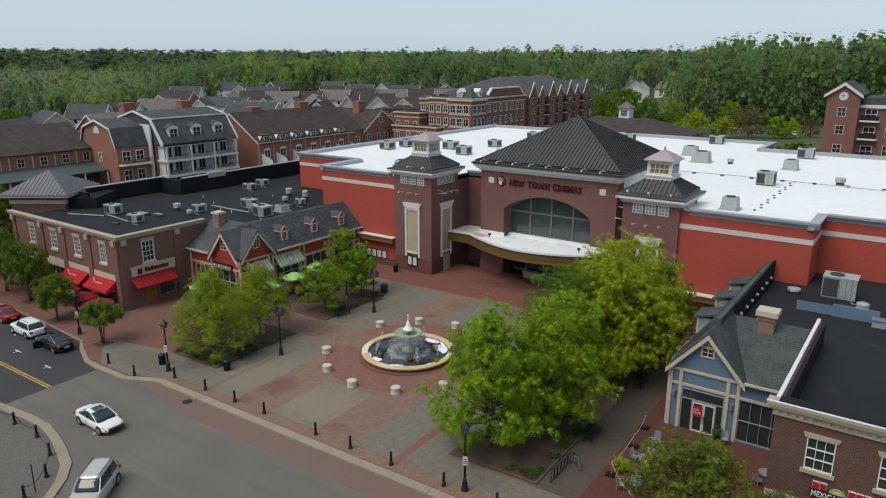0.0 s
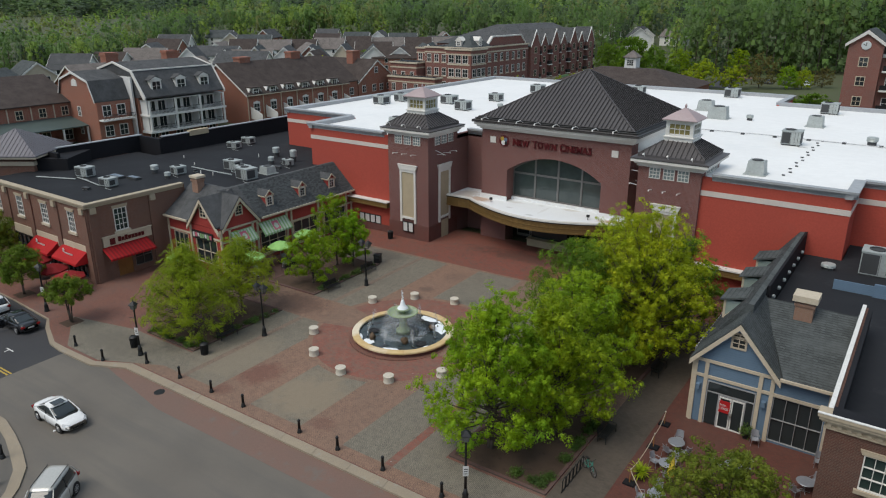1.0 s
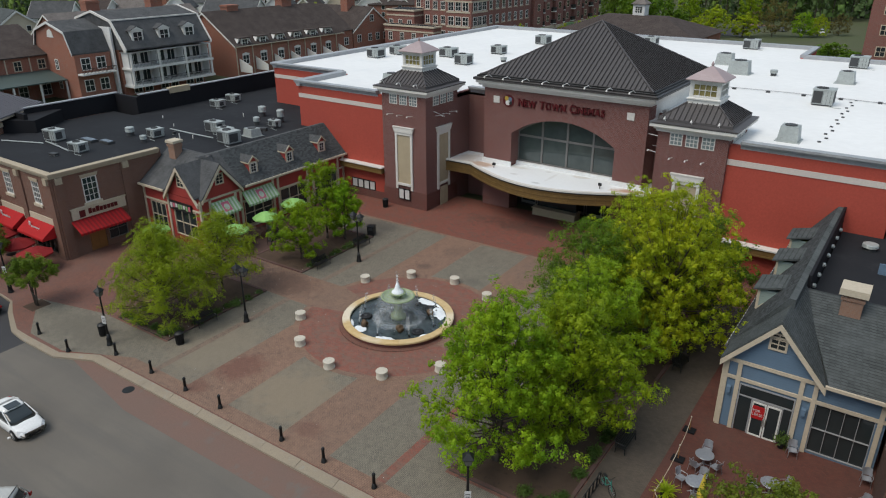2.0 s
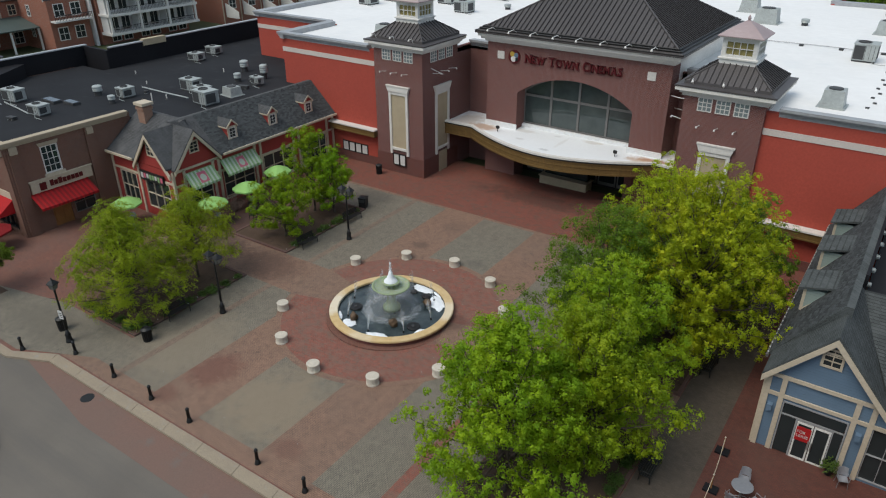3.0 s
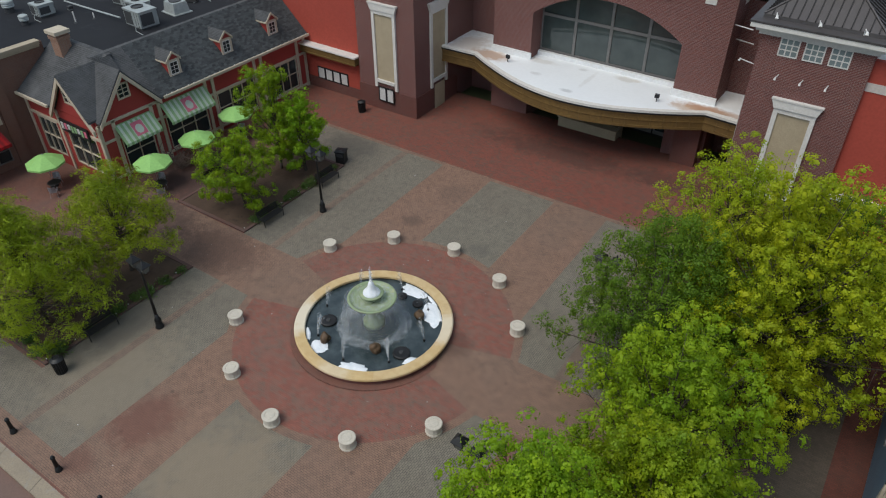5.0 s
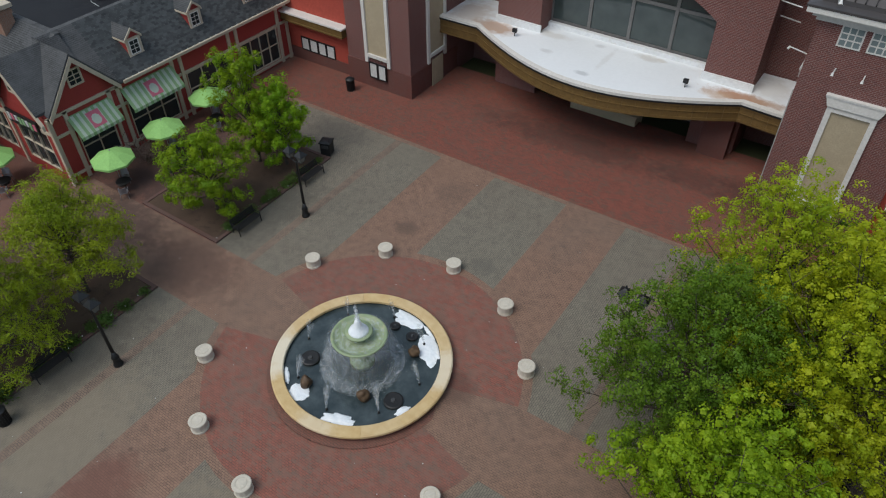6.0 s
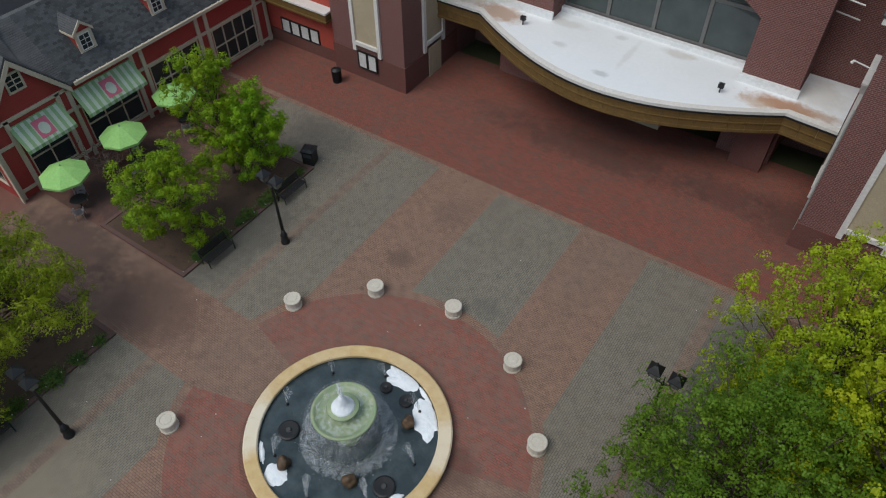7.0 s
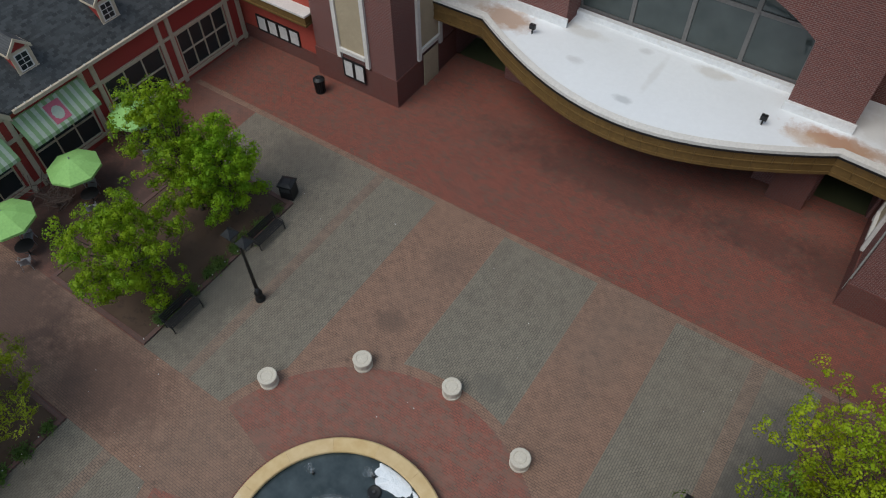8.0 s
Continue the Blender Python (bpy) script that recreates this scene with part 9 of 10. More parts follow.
# mansard block with white balconies
mb = thing("mansard_block", (-147, 97, 0), "apartment block with grey mansard roof and white balconies", "building")
wpart("wall", box(B(), -156, -139.2, 89.5, 108.5, -0.5, 8.6), M["brick_orange"], mb, "brick wall")
bm = loft(B(), [[(x, y, z) for x, z in ((-155.5, 8.6), (-136.2, 8.6), (-136.2, 8.85), (-139.8, 13.9), (-146, 15.4), (-152, 13.9), (-155.5, 8.85))] for y in (89.3, 108.8)])
wpart("roof", bm, M["shingle_dark"], mb, "dark grey mansard roof")
bm = B()
for y0, y1 in ((89.0, 89.3), (108.8, 109.1)):
    loft(bm, [[(x, y, z) for x, z in ((-136.0, 8.35), (-136.0, 8.9), (-139.7, 14.05), (-146, 15.6), (-152, 14.05), (-152, 13.65), (-146, 15.2), (-140.0, 13.65), (-136.6, 8.35))] for y in (y0, y1)])
box(bm, -140.0, -139.6, 89.3, 108.8, 13.85, 14.1)
wpart("roof_trim", bm, M["trim_white"], mb, "white roof trim")
bm = box(B(), -152, -139.6, 88.6, 89.0, -0.5, 12.8)
wpart("end_wall", bm, M["white_board"], mb, "white end wall")
for k, z in enumerate((1.9, 5.2)):
    fl = wpart("balcony_floor", box(B(), -139.2, -136.0, 89.6, 109.0, z - 0.45, z), M["white_paint"], mb, "white balcony floor")
    for i in range(4):
        y = 90.0 + i * 6.15
        wpart("post", box(B(), -136.38, -136.02, y - 0.18, y + 0.18, z, z + 2.9), M["white_paint"], fl)
        wpart("partition", box(B(), -139.2, -137.0, y - 0.08, y + 0.08, z, z + 2.9), M["white_board"], fl, "grey-white partition between two balconies")
    for i in range(3):
        y = 90.25 + i * 6.15
        bm = B()
        box(bm, -136.2, -136.12, y, y + 5.65, z + 0.95, z + 1.02)
        for j in range(18):
            box(bm, -136.18, -136.14, y + 0.2 + 0.31 * j, y + 0.23 + 0.31 * j, z, z + 0.95)
        wpart("railing", bm, M["iron"], fl, "dark balcony railing")
    wpart("ceiling_panel", box(B(), -139.2, -136.3, 89.6, 109.0, z + 2.9, z + 2.96), M["white_board"], fl)
wpart("rear_cladding", box(B(), -139.18, -139.12, 90.0, 108.4, 1.9, 8.1), M["white_board"], mb, "grey-white boarding behind the balconies")
F = Face("+x", -139.12)
for z in (-0.2, 2.0, 5.3):
    for i in range(3):
        plain_window(mb, F, 92.3 + i * 6.15, z + 0.1, 1.9, 2.3, 2, 1)
        plain_window(mb, F, 94.7 + i * 6.15, z + 0.1, 1.9, 2.3, 2, 1)
for i in range(3):
    y = 92.8 + i * 5.9
    fd = Face("+x", -137.2)
    bm = B()
    fd.box(bm, y - 1.25, y + 1.25, -2.6, 0, 9.6, 12.0)
    fd.slab(bm, [(y - 1.45, 12.0), (y + 1.45, 12.0), (y, 12.7)], -2.8, 0.16)
    d = wpart("dormer", bm, M["white_paint"], mb, "white dormer")
    bm = B()
    for sg in (-1, 1):
        fd.slab(bm, [(y, 12.74), (y + sg * 1.6, 11.97), (y + sg * 1.6, 12.09), (y, 12.9)], -3.0, 0.1)
    wpart("dormer_roof", bm, M["shingle_dark"], d)
    plain_window(mb, fd, y, 9.75, 2.05, 2.1)
# brick wing with a gambrel gable
gw = thing("gambrel_house", (-149, 84, 0), "brick house with gambrel roof beside the white balconies", "house")
gam = [(-154.0, 8.3), (-152.4, 12.2), (-147.4, 13.8), (-142.0, 12.2), (-140.4, 8.3)]
bm = box(B(), -154, -140.4, 81.2, 88.4, -0.5, 8.3)
loft(bm, [[(x, y, z) for x, z in gam] for y in (81.2, 88.4)])
wpart("wall", bm, M["brick_orange"], gw)
bm = B()
for (xa, za), (xb, zb) in zip(gam, gam[1:]):
    loft(bm, [[(xa, y, za + 0.04), (xb, y, zb + 0.04), (xb, y, zb + 0.3), (xa, y, za + 0.3)] for y in (80.9, 88.5)])
wpart("roof", bm, M["shingle_dark"], gw, "dark grey gambrel roof")
bm = B()
for (xa, za), (xb, zb) in zip(gam, gam[1:]):
    loft(bm, [[(xa, y, za - 0.1), (xb, y, zb - 0.1), (xb, y, zb + 0.3), (xa, y, za + 0.3)] for y in (80.75, 80.9)])
wpart("roof_trim", bm, M["white_paint"], gw, "white roof trim")
F = Face("-y", 81.2)
for u, z in ((-151.5, 5.2), (-147.0, 5.2), (-151.5, 1.6), (-147.0, 1.6)):
    plain_window(gw, F, u, z, 1.2, 2.0)
wpart("arched_vent", F.slab(B(), [(-148.5, 11.2), (-146.3, 11.2), (-146.6, 12.3), (-147.4, 12.7), (-148.2, 12.3)], 0, 0.1), M["white_paint"], gw)
F = Face("+x", -140.4)
wpart("balcony_floor", F.box(B(), 81.3, 88.2, 0.0, 1.8, 4.7, 4.98), M["white_paint"], gw, "white balcony floor")
bm = B()
F.box(bm, 81.3, 88.2, 1.72, 1.8, 5.85, 5.95)
for u in np.linspace(81.35, 88.15, 26):
    F.box(bm, u - 0.035, u + 0.035, 1.73, 1.79, 4.98, 5.85)
wpart("balcony_rail", bm, M["frame_black"], gw, "dark balcony rail")
for u in (83.2, 86.3):
    plain_window(gw, F, u, 5.4, 1.9, 2.3)
    plain_window(gw, F, u, 1.4, 1.9, 2.3)

# low brick row with a porch
lr = thing("porch_terrace", (-160, 66, 0), "low brick terrace with brown roof and metal porch", "building")
gable_block(lr, -172, -150.5, 40, 82, -0.6, 7.9, 12.5, "y", M["brick_orange"], M["shingle_brown"], roof_label="brown shingle roof")
bm = loft(B(), [[(x, y, z) for x, z in ((-150.5, 5.0), (-144.0, 3.7), (-144.0, 3.5), (-150.5, 3.5))] for y in (40, 81)])
wpart("porch_roof", bm, mottled("green_porch_metal", (0.055, 0.078, 0.074), (0.075, 0.1, 0.094), 0.5), lr, "grey-green metal porch roof")
F = Face("+x", -150.5)
for i in range(9):
    plain_window(lr, F, 44.0 + i * 4.5, 5.25, 1.5, 1.9, m=M["cream"])
    wpart("downpipe", F.box(B(), 46.2 + i * 4.5, 46.4 + i * 4.5, 0, 0.16, 4.8, 7.6), M["cream"], lr, "cream downpipe")
    wpart("porch_post", box(B(), -144.5, -144.2, 41.5 + i * 4.9, 41.8 + i * 4.9, -0.5, 3.5), M["white_paint"], lr, "white porch post")
    plain_window(lr, F, 44.0 + i * 4.5, 0.2, 1.8, 2.2)

# house row behind the mansard block
rt = thing("rear_terrace", (-181, 117, 0), "brick house row with dark roof and wide chimneys", "building")
gable_block(rt, -190, -173, 98, 138, -0.5, 6.8, 12.4, "y", M["brick_orange"], M["shingle_tan"], roof_label="grey-brown shingle roof")
for x, y in ((-182.5, 110), (-178.5, 125)):
    c = wpart("chimney", box(B(), x - 1.3, x + 1.3, y - 1.7, y + 1.7, 9.5, 15.0), M["brick_orange"], rt, "wide red brick chimney")
    wpart("chimney_rim", box(B(), x - 1.45, x + 1.45, y - 1.85, y + 1.85, 14.3, 14.7), M["brick_orange"], c)
for u in np.linspace(102, 134, 8):
    plain_window(rt, Face("+x", -173), float(u), 4.0, 1.5, 1.9)

# large brick apartment block
ap = thing("brick_apartments", (-125, 190, 0), "three-storey red brick apartment block with pale bands", "apartment building")
def brick_mass(x0, x1, y0, y1, top):
    wpart("wall", box(B(), x0, x1, y0, y1, -0.5, top), M["brick_far"], ap, "red brick wall")
    bm = B()
    for z, o, h in ((top - 1.4, 0.12, 0.35), (top - 0.1, 0.3, 0.4)):
        box(bm, x0 - o, x1 + o, y0 - o, y1 + o, z, z + h)
    wpart("band", bm, M["cream"], ap, "pale stone band")
    wpart("roof", box(B(), x0 + 0.3, x1 - 0.3, y0 + 0.3, y1 - 0.3, top + 0.3, top + 0.34), M["roof_black"], ap)


brick_mass(-128, -112, 174, 206, 15.2)
brick_mass(-134, -128.3, 178, 200, 14.6)
brick_mass(-138, -128.6, 170.5, 177.7, 10.8)
brick_mass(-136, -119.5, 166.8, 170.2, 7.2)
brick_mass(-119.6, -111.3, 172.4, 180.5, 14.9)
for F, us in ((Face("-y", 174), (-126.6, -124.0, -121.4)), (Face("+x", -112), (183.2, 186.6, 190.0, 193.4, 196.8, 200.2, 203.6)), (Face("-y", 178), (-132.6, -130.2)), (Face("+x", -128.3), (198.5,))):
    for u in us:
        for z in (3.8, 7.6, 11.3):
            plain_window(ap, F, u, z, 1.5, 2.2, m=M["trim_white"])
            wpart("sill", F.box(B(), u - 1.0, u + 1.0, 0, 0.16, z - 0.28, z - 0.04), M["cream"], ap, "pale stone sill")
# the corner bay: windows in threes between pale bands
for F, mid in ((Face("-y", 172.4), -115.45), (Face("+x", -111.3), 176.45)):
    for z in (3.8, 7.6, 11.3):
        for du in (-2.3, 0.0, 2.3):
            plain_window(ap, F, mid + du, z, 1.9, 2.3, m=M["trim_white"])
        wpart("band", F.box(B(), mid - 3.7, mid + 3.7, 0, 0.14, z - 0.5, z - 0.08), M["cream"], ap, "pale stone band")
for F, us in ((Face("-y", 170.5), (-136.6, -133.4, -130.2)), (Face("-y", 166.8), (-134.0, -130.0, -126.0, -122.0))):
    for u in us:
        plain_window(ap, F, u, 6.3 if F.at > 168 else 3.4, 1.4, 2.2, m=M["trim_white"])
# hipped grey roof with two white dormers over the corner
bm = loft(B(), [[(-121.5, 174.2, 15.5), (-112.2, 174.2, 15.5), (-112.2, 184.5, 15.5), (-121.5, 184.5, 15.5)], [(-118.2, 178.0, 18.6), (-115.4, 178.0, 18.6), (-115.4, 181.0, 18.6), (-118.2, 181.0, 18.6)]])
wpart("hipped_roof", bm, M["shingle_grey"], ap, "grey hipped roof")
for F, u in ((Face("-y", 174.6), -116.9), (Face("+x", -112.6), 179.2)):
    bm = F.box(B(), u - 0.9, u + 0.9, -2.0, 0, 15.5, 17.2)
    F.slab(bm, [(u - 1.2, 17.2), (u + 1.2, 17.2), (u, 18.3)], -2.4, 0.15)
    wpart("dormer", bm, M["trim_white"], ap, "white gabled dormer")
    plain_window(ap, F, u, 15.8, 1.1, 1.3)
# wide shallow pediment with pale edges
F = Face("+x", -113.2)
wpart("pediment", F.slab(B(), [(183.5, 15.4), (206.5, 15.4), (203.4, 18.0), (186.6, 18.0)], -0.5, 0), M["brick_far"], ap, "brick pediment")
bm = F.slab(B(), [(183.2, 15.4), (186.5, 18.2), (203.5, 18.2), (206.8, 15.4), (206.2, 15.4), (203.2, 17.8), (186.8, 17.8), (183.8, 15.4)], -0.6, 0.25)
wpart("pediment_trim", bm, M["trim_white"], ap, "white pediment edge")

# gabled wing
gb = thing("gabled_apartments", (-122, 232, 0), "brick apartment wing with a row of white-edged gables", "apartment building")
wpart("wall", box(B(), -147.5, -112.5, 207.4, 256, -0.5, 14.6), M["brick_far"], gb, "red brick wall")
bm = loft(B(), [[(-148.2, 206.9, 14.5), (-112.0, 206.9, 14.5), (-112.0, 256.6, 14.5), (-148.2, 256.6, 14.5)], [(-131.5, 219.0, 20.4), (-129.0, 219.0, 20.4), (-129.0, 256.2, 20.4), (-131.5, 256.2, 20.4)]])
wpart("roof", bm, M["shingle_dark"], gb, "dark shingle hipped roof")
for i in range(7):
    y = 210.5 + i * 7.0
    w = 2.9 if i % 2 == 0 else 2.2
    x = -111.6 if i % 2 == 0 else -112.1
    F = Face("+x", x)
    bm = B()
    F.box(bm, y - w, y + w, -3, 0, -0.5, 14.6)
    F.slab(bm, [(y - w, 14.6), (y + w, 14.6), (y, 19.0 if i % 2 == 0 else 17.6)], -6, 0)
    wpart("gable_bay", bm, M["brick_far"], gb, "brick bay with gable")
    bm = B()
    for s in (-1, 1):
        pk = 19.0 if i % 2 == 0 else 17.6
        F.slab(bm, [(y, pk + 0.36), (y, pk), (y + s * (w + 0.3), 14.15), (y + s * (w + 0.3), 14.5)], -0.1, 0.2)
    roof = B()
    for s in (-1, 1):
        F.slab(roof, [(y, pk + 0.32), (y, pk + 0.02), (y + s * (w + 0.35), 14.2), (y + s * (w + 0.35), 14.5)], -6.2, 0.0)
    wpart("bay_roof", roof, M["shingle_dark"], gb, "dark shingle roof")
    wpart("gable_trim", bm, M["white_paint"], gb, "white gable trim")
    for z in (1.5, 5.2, 8.9, 12.2):
        plain_window(gb, F, y, z, 1.7, 2.0, m=M["cream"])
    for z in (4.6, 8.3, 11.8):
        wpart("balcony", Face("+x", -112.4).box(B(), y + w + 0.1, y + 6.8 - w, 0, 1.0, z, z + 1.1), M["frame_black"], gb, "dark balcony")
        wpart("balcony_floor", Face("+x", -112.4).box(B(), y + w + 0.1, y + 6.8 - w, 0, 1.15, z - 0.25, z), M["white_paint"], gb)
    wpart("shop_awning", Face("+x", -112.4).slab(B(), [(y - 3, 3.2), (y + 3, 3.2), (y + 3, 4.0), (y - 3, 4.0)], 0, 1.4), M["awning_green"] if i % 3 == 0 else M["cream"], gb, "shop awning")

# apartment block with a clock gable
ck = thing("clock_apartments", (-8, 178, 0), "red brick apartment block with a clock in its gable", "apartment building")
bm = box(B(), -20.8, -14.8, 170, 184, -0.5, 19.4)
Face("-y", 170).slab(bm, [(-20.8, 19.4), (-14.8, 19.4), (-17.8, 21.6)], -14, 0)
wpart("tower_wall", bm, M["brick_far"], ck, "red brick clock tower")
bm = B()
for s in (-1, 1):
    Face("-y", 170).slab(bm, [(-17.8, 22.1), (-17.8, 21.4), (-17.8 + s * 3.6, 18.9), (-17.8 + s * 3.6, 19.5)], -0.2, 0.5)
wpart("gable_trim", bm, M["trim_white"], ck, "white gable trim")
bm = B()
for s in (-1, 1):
    Face("-y", 170).slab(bm, [(-17.8, 22.0), (-17.8, 22.3), (-17.8 + s * 3.6, 19.6), (-17.8 + s * 3.6, 19.3)], -14, 0.4)
wpart("tower_roof", bm, M["shingle_grey"], ck, "grey shingle roof")
dial = lathe(B(), [(0.85, 0), (0.85, 0.12), (0.74, 0.16), (0.02, 0.16)], n=28)
bmesh.ops.transform(dial, matrix=Matrix.Translation((-17.8, 170, 19.2)) @ Matrix.Rotation(math.pi / 2, 4, "X"), verts=dial.verts)
dial = wpart("clock_face", dial, M["clock_face"], ck, "white round clock face")
wpart("clock_hand", Face("-y", 170).box(B(), -17.86, -17.74, 0.18, 0.22, 19.2, 19.75), M["frame_black"], dial)
wpart("clock_hand", Face("-y", 170).slab(B(), [(-17.8, 19.15), (-17.75, 19.25), (-18.3, 19.5), (-18.35, 19.4)], 0.18, 0.22), M["frame_black"], dial)
wpart("wall", box(B(), -14.8, 8, 172.2, 186, -0.5, 16.9), M["brick_far"], ck, "red brick wall")
wpart("cornice", box(B(), -15.0, 8.2, 171.7, 186.3, 16.9, 17.5), M["trim_white"], ck, "pale cornice")
wpart("roof", box(B(), -14.6, 7.8, 173, 185.5, 17.5, 19.0), M["shingle_grey"], ck, "grey roof")
for z in (8.0, 11.9, 15.6):
    plain_window(ck, Face("-y", 170), -17.8, z - 0.5, 1.7, 1.9, 2, 2, m=M["cream"])
    Fc = Face("-y", 172.2)
    for u in (-9.0, -5.5, -2.0):
        plain_window(ck, Fc, u, z - 0.8, 1.4, 2.2, m=M["cream"])
    plain_window(ck, Fc, -12.6, z - 1.1, 2.2, 2.3)
    wpart("balcony_floor", Fc.box(B(), -14.4, -10.9, 0, 1.5, z - 1.5, z - 1.15), M["white_paint"], ck, "white balcony floor")
    wpart("balcony_rail", Fc.box(B(), -14.3, -11.0, 1.35, 1.42, z - 1.15, z - 0.2), M["iron"], ck, "dark railing")
for i in range(6):
    t = roof_unit(-10.5 + i * 2.2, 180 + (i % 2), 19.0, 1.6, 1.6, 1.2, 0, group="roof units on the far block")
wpart("rear_wing", box(B(), -14, 2, 186, 230, -0.5, 17.0), M["brick_far"], ck, "red brick rear wing")
wpart("rear_roof", box(B(), -13.8, 1.8, 186, 229, 17.0, 18.2), M["shingle_grey"], ck)

# low hall with dark roof and lantern cupola
hl = thing("low_hall", (-82, 215, 0), "low hall with dark brown hipped roof and white cupola", "building")
wpart("wall", box(B(), -103, -63, 205, 232, -0.5, 4.2), M["brick_orange"], hl)
bm = loft(B(), [[(-104, 204, 4.2), (-62, 204, 4.2), (-62, 233, 4.2), (-104, 233, 4.2)], [(-93, 217, 8.6), (-75, 217, 8.6), (-75, 220, 8.6), (-93, 220, 8.6)]])
wpart("roof", bm, M["shingle_brown"], hl, "dark brown hipped roof")
cx, cy = -83.0, 219.0
q = lambda h, z: [(cx - h, cy - h, z), (cx + h, cy - h, z), (cx + h, cy + h, z), (cx - h, cy + h, z)]
cu = wpart("cupola", loft(B(), [q(1.75, 8.2), q(1.75, 11.6)]), M["white_board"], hl, "white boarded cupola")
wpart("cupola_roof", loft(B(), [q(2.25, 11.6), q(2.25, 11.75), q(0.1, 13.7)]), M["shingle_tan"], cu)
plain_window(hl, Face("-y", cy - 1.75), cx, 9.2, 2.2, 1.9, 3, 3)

# small houses beyond
def house(x, y, turn, w, d, eave, ridge, wall_m, roof_m, label, base=0.0):
    t = thing("house", (x, y, base), label, "house", "far houses", turn=turn)
    bm = box(B(), -w / 2, w / 2, -d / 2, d / 2, -1.0, eave)
    loft(bm, [[(-w / 2, yy, eave), (w / 2, yy, eave), (0, yy, ridge)] for yy in (-d / 2, d / 2)])
    part("wall", bm, wall_m, t)
    bm = B()
    k = (ridge - eave) / (w / 2)
    for s in (-1, 1):
        e = w / 2 + 0.5
        loft(bm, [[(0, yy, ridge + 0.05), (s * e, yy, ridge - k * e + 0.05), (s * e, yy, ridge - k * e + 0.3), (0, yy, ridge + 0.35)] for yy in (-d / 2 - 0.4, d / 2 + 0.4)])
    part("roof", bm, roof_m, t)
    for yy in (-d / 2 - 0.55, d / 2 + 0.4):
        bm = B()
        for s in (-1, 1):
            e = w / 2 + 0.5
            loft(bm, [[(0, q_, ridge - 0.35), (s * e, q_, ridge - k * e - 0.35), (s * e, q_, ridge - k * e + 0.2), (0, q_, ridge + 0.2)] for q_ in (yy, yy + 0.15)])
        part("barge_board", bm, M["white_paint"], t)
    for side in (-1, 1):
        for u in (-w / 4, w / 4):
            for z in (0.8, 3.4):
                if z + 1.5 < eave:
                    yy = side * d / 2
                    wb = part("window", box(B(), u - 0.7, u + 0.7, yy - 0.06, yy + 0.06, z, z + 1.7), M["white_paint"], t)
                    part("pane", box(B(), u - 0.58, u + 0.58, yy - 0.08, yy + 0.08, z + 0.12, z + 1.58), M["glass"], wb)
            xx = side * w / 2
            for z in (0.8, 3.4):
                wb = part("window", box(B(), xx - 0.06, xx + 0.06, u * 1.2 - 0.7, u * 1.2 + 0.7, z, z + 1.7), M["white_paint"], t)
                part("pane", box(B(), xx - 0.08, xx + 0.08, u * 1.2 - 0.58, u * 1.2 + 0.58, z + 0.12, z + 1.58), M["glass"], wb)
    return t


roofs = ("shingle_dark", "shingle_tan", "shingle_grey", "shingle_brown")
tones = {"shingle_dark": "charcoal", "shingle_tan": "grey-brown", "shingle_grey": "grey", "shingle_brown": "brown"}
walls = ("white_board", "white_paint", "cream", "brick_orange")
rg = random.Random(9)
hs = [(-259, 141, 125), (-277, 163, 125), (-246, 120, 80), (-224, 98, 35), (-268, 176, 125), (-345, 282, 40), (-356, 319, 30), (-302, 315, 120), (-288, 325, 120), (-267, 341, 120), (-252, 251, 60), (-345, 244, 120), (-236, 236, 40), (-222, 262, 130), (-206, 280, 45), (-310, 268, 130), (-290, 230, 40), (-270, 212, 120), (-300, 200, 35), (-322, 222, 120), (-240, 300, 30), (-222, 318, 120), (-258, 370, 40), (-300, 360, 30), (-330, 345, 120), (-200, 250, 130), (-196, 340, 60), (-378, 300, 120), (-240, 205, 125), (-258, 190, 35), (-226, 190, 120), (-212, 214, 35)]
for i, (x, y, t) in enumerate(hs):
    rm = roofs[(i * 7 + i // 3) % 4]
    wm = walls[(i * 5 + i // 4) % 4]
    house(x, y, t + rg.uniform(-6, 6), rg.uniform(9, 12), rg.uniform(13, 20), 5.4, rg.uniform(8.8, 10.2), M[wm], M[rm], f"{'brick' if wm == 'brick_orange' else 'pale boarded'} house with {tones[rm]} shingle roof", terrain(x, y))
for i in range(16):
    ang, d = radians(35.1) - math.atan((430 + i * 24 - 784) / 1245), 318 + (i * 53) % 105
    rm = roofs[(i * 3) % 4]
    hx, hy = -math.sin(ang) * d, math.cos(ang) * d
    house(hx, hy, 35 + 90 * (i % 2) + rg.uniform(-8, 8), rg.uniform(9, 11), rg.uniform(12, 18), 5.6, rg.uniform(9.4, 10.8), M[walls[i % 3]], M[rm], f"pale boarded house with {tones[rm]} shingle roof", terrain(hx, hy))
wh = house(-158, 428, 25, 13, 18, 7.0, 12.0, M["white_board"], M["shingle_dark"], "white boarded two-storey house with wide gable", terrain(-158, 428))
for i in range(8):
    x, y = -190 - 14 * i + rg.uniform(-8, 8), 500 + 20 * i
    rm = roofs[i % 4]
    house(x, y, 40 * (i % 4), 10, 15, 5.4, 9.5, M[walls[i % 3]], M[rm], f"pale boarded house with {tones[rm]} shingle roof", terrain(x, y))
house(-150, 470, 70, 10, 15, 5.4, 9.5, M["white_paint"], M["shingle_tan"], "pale boarded house with grey-brown shingle roof", terrain(-150, 470))
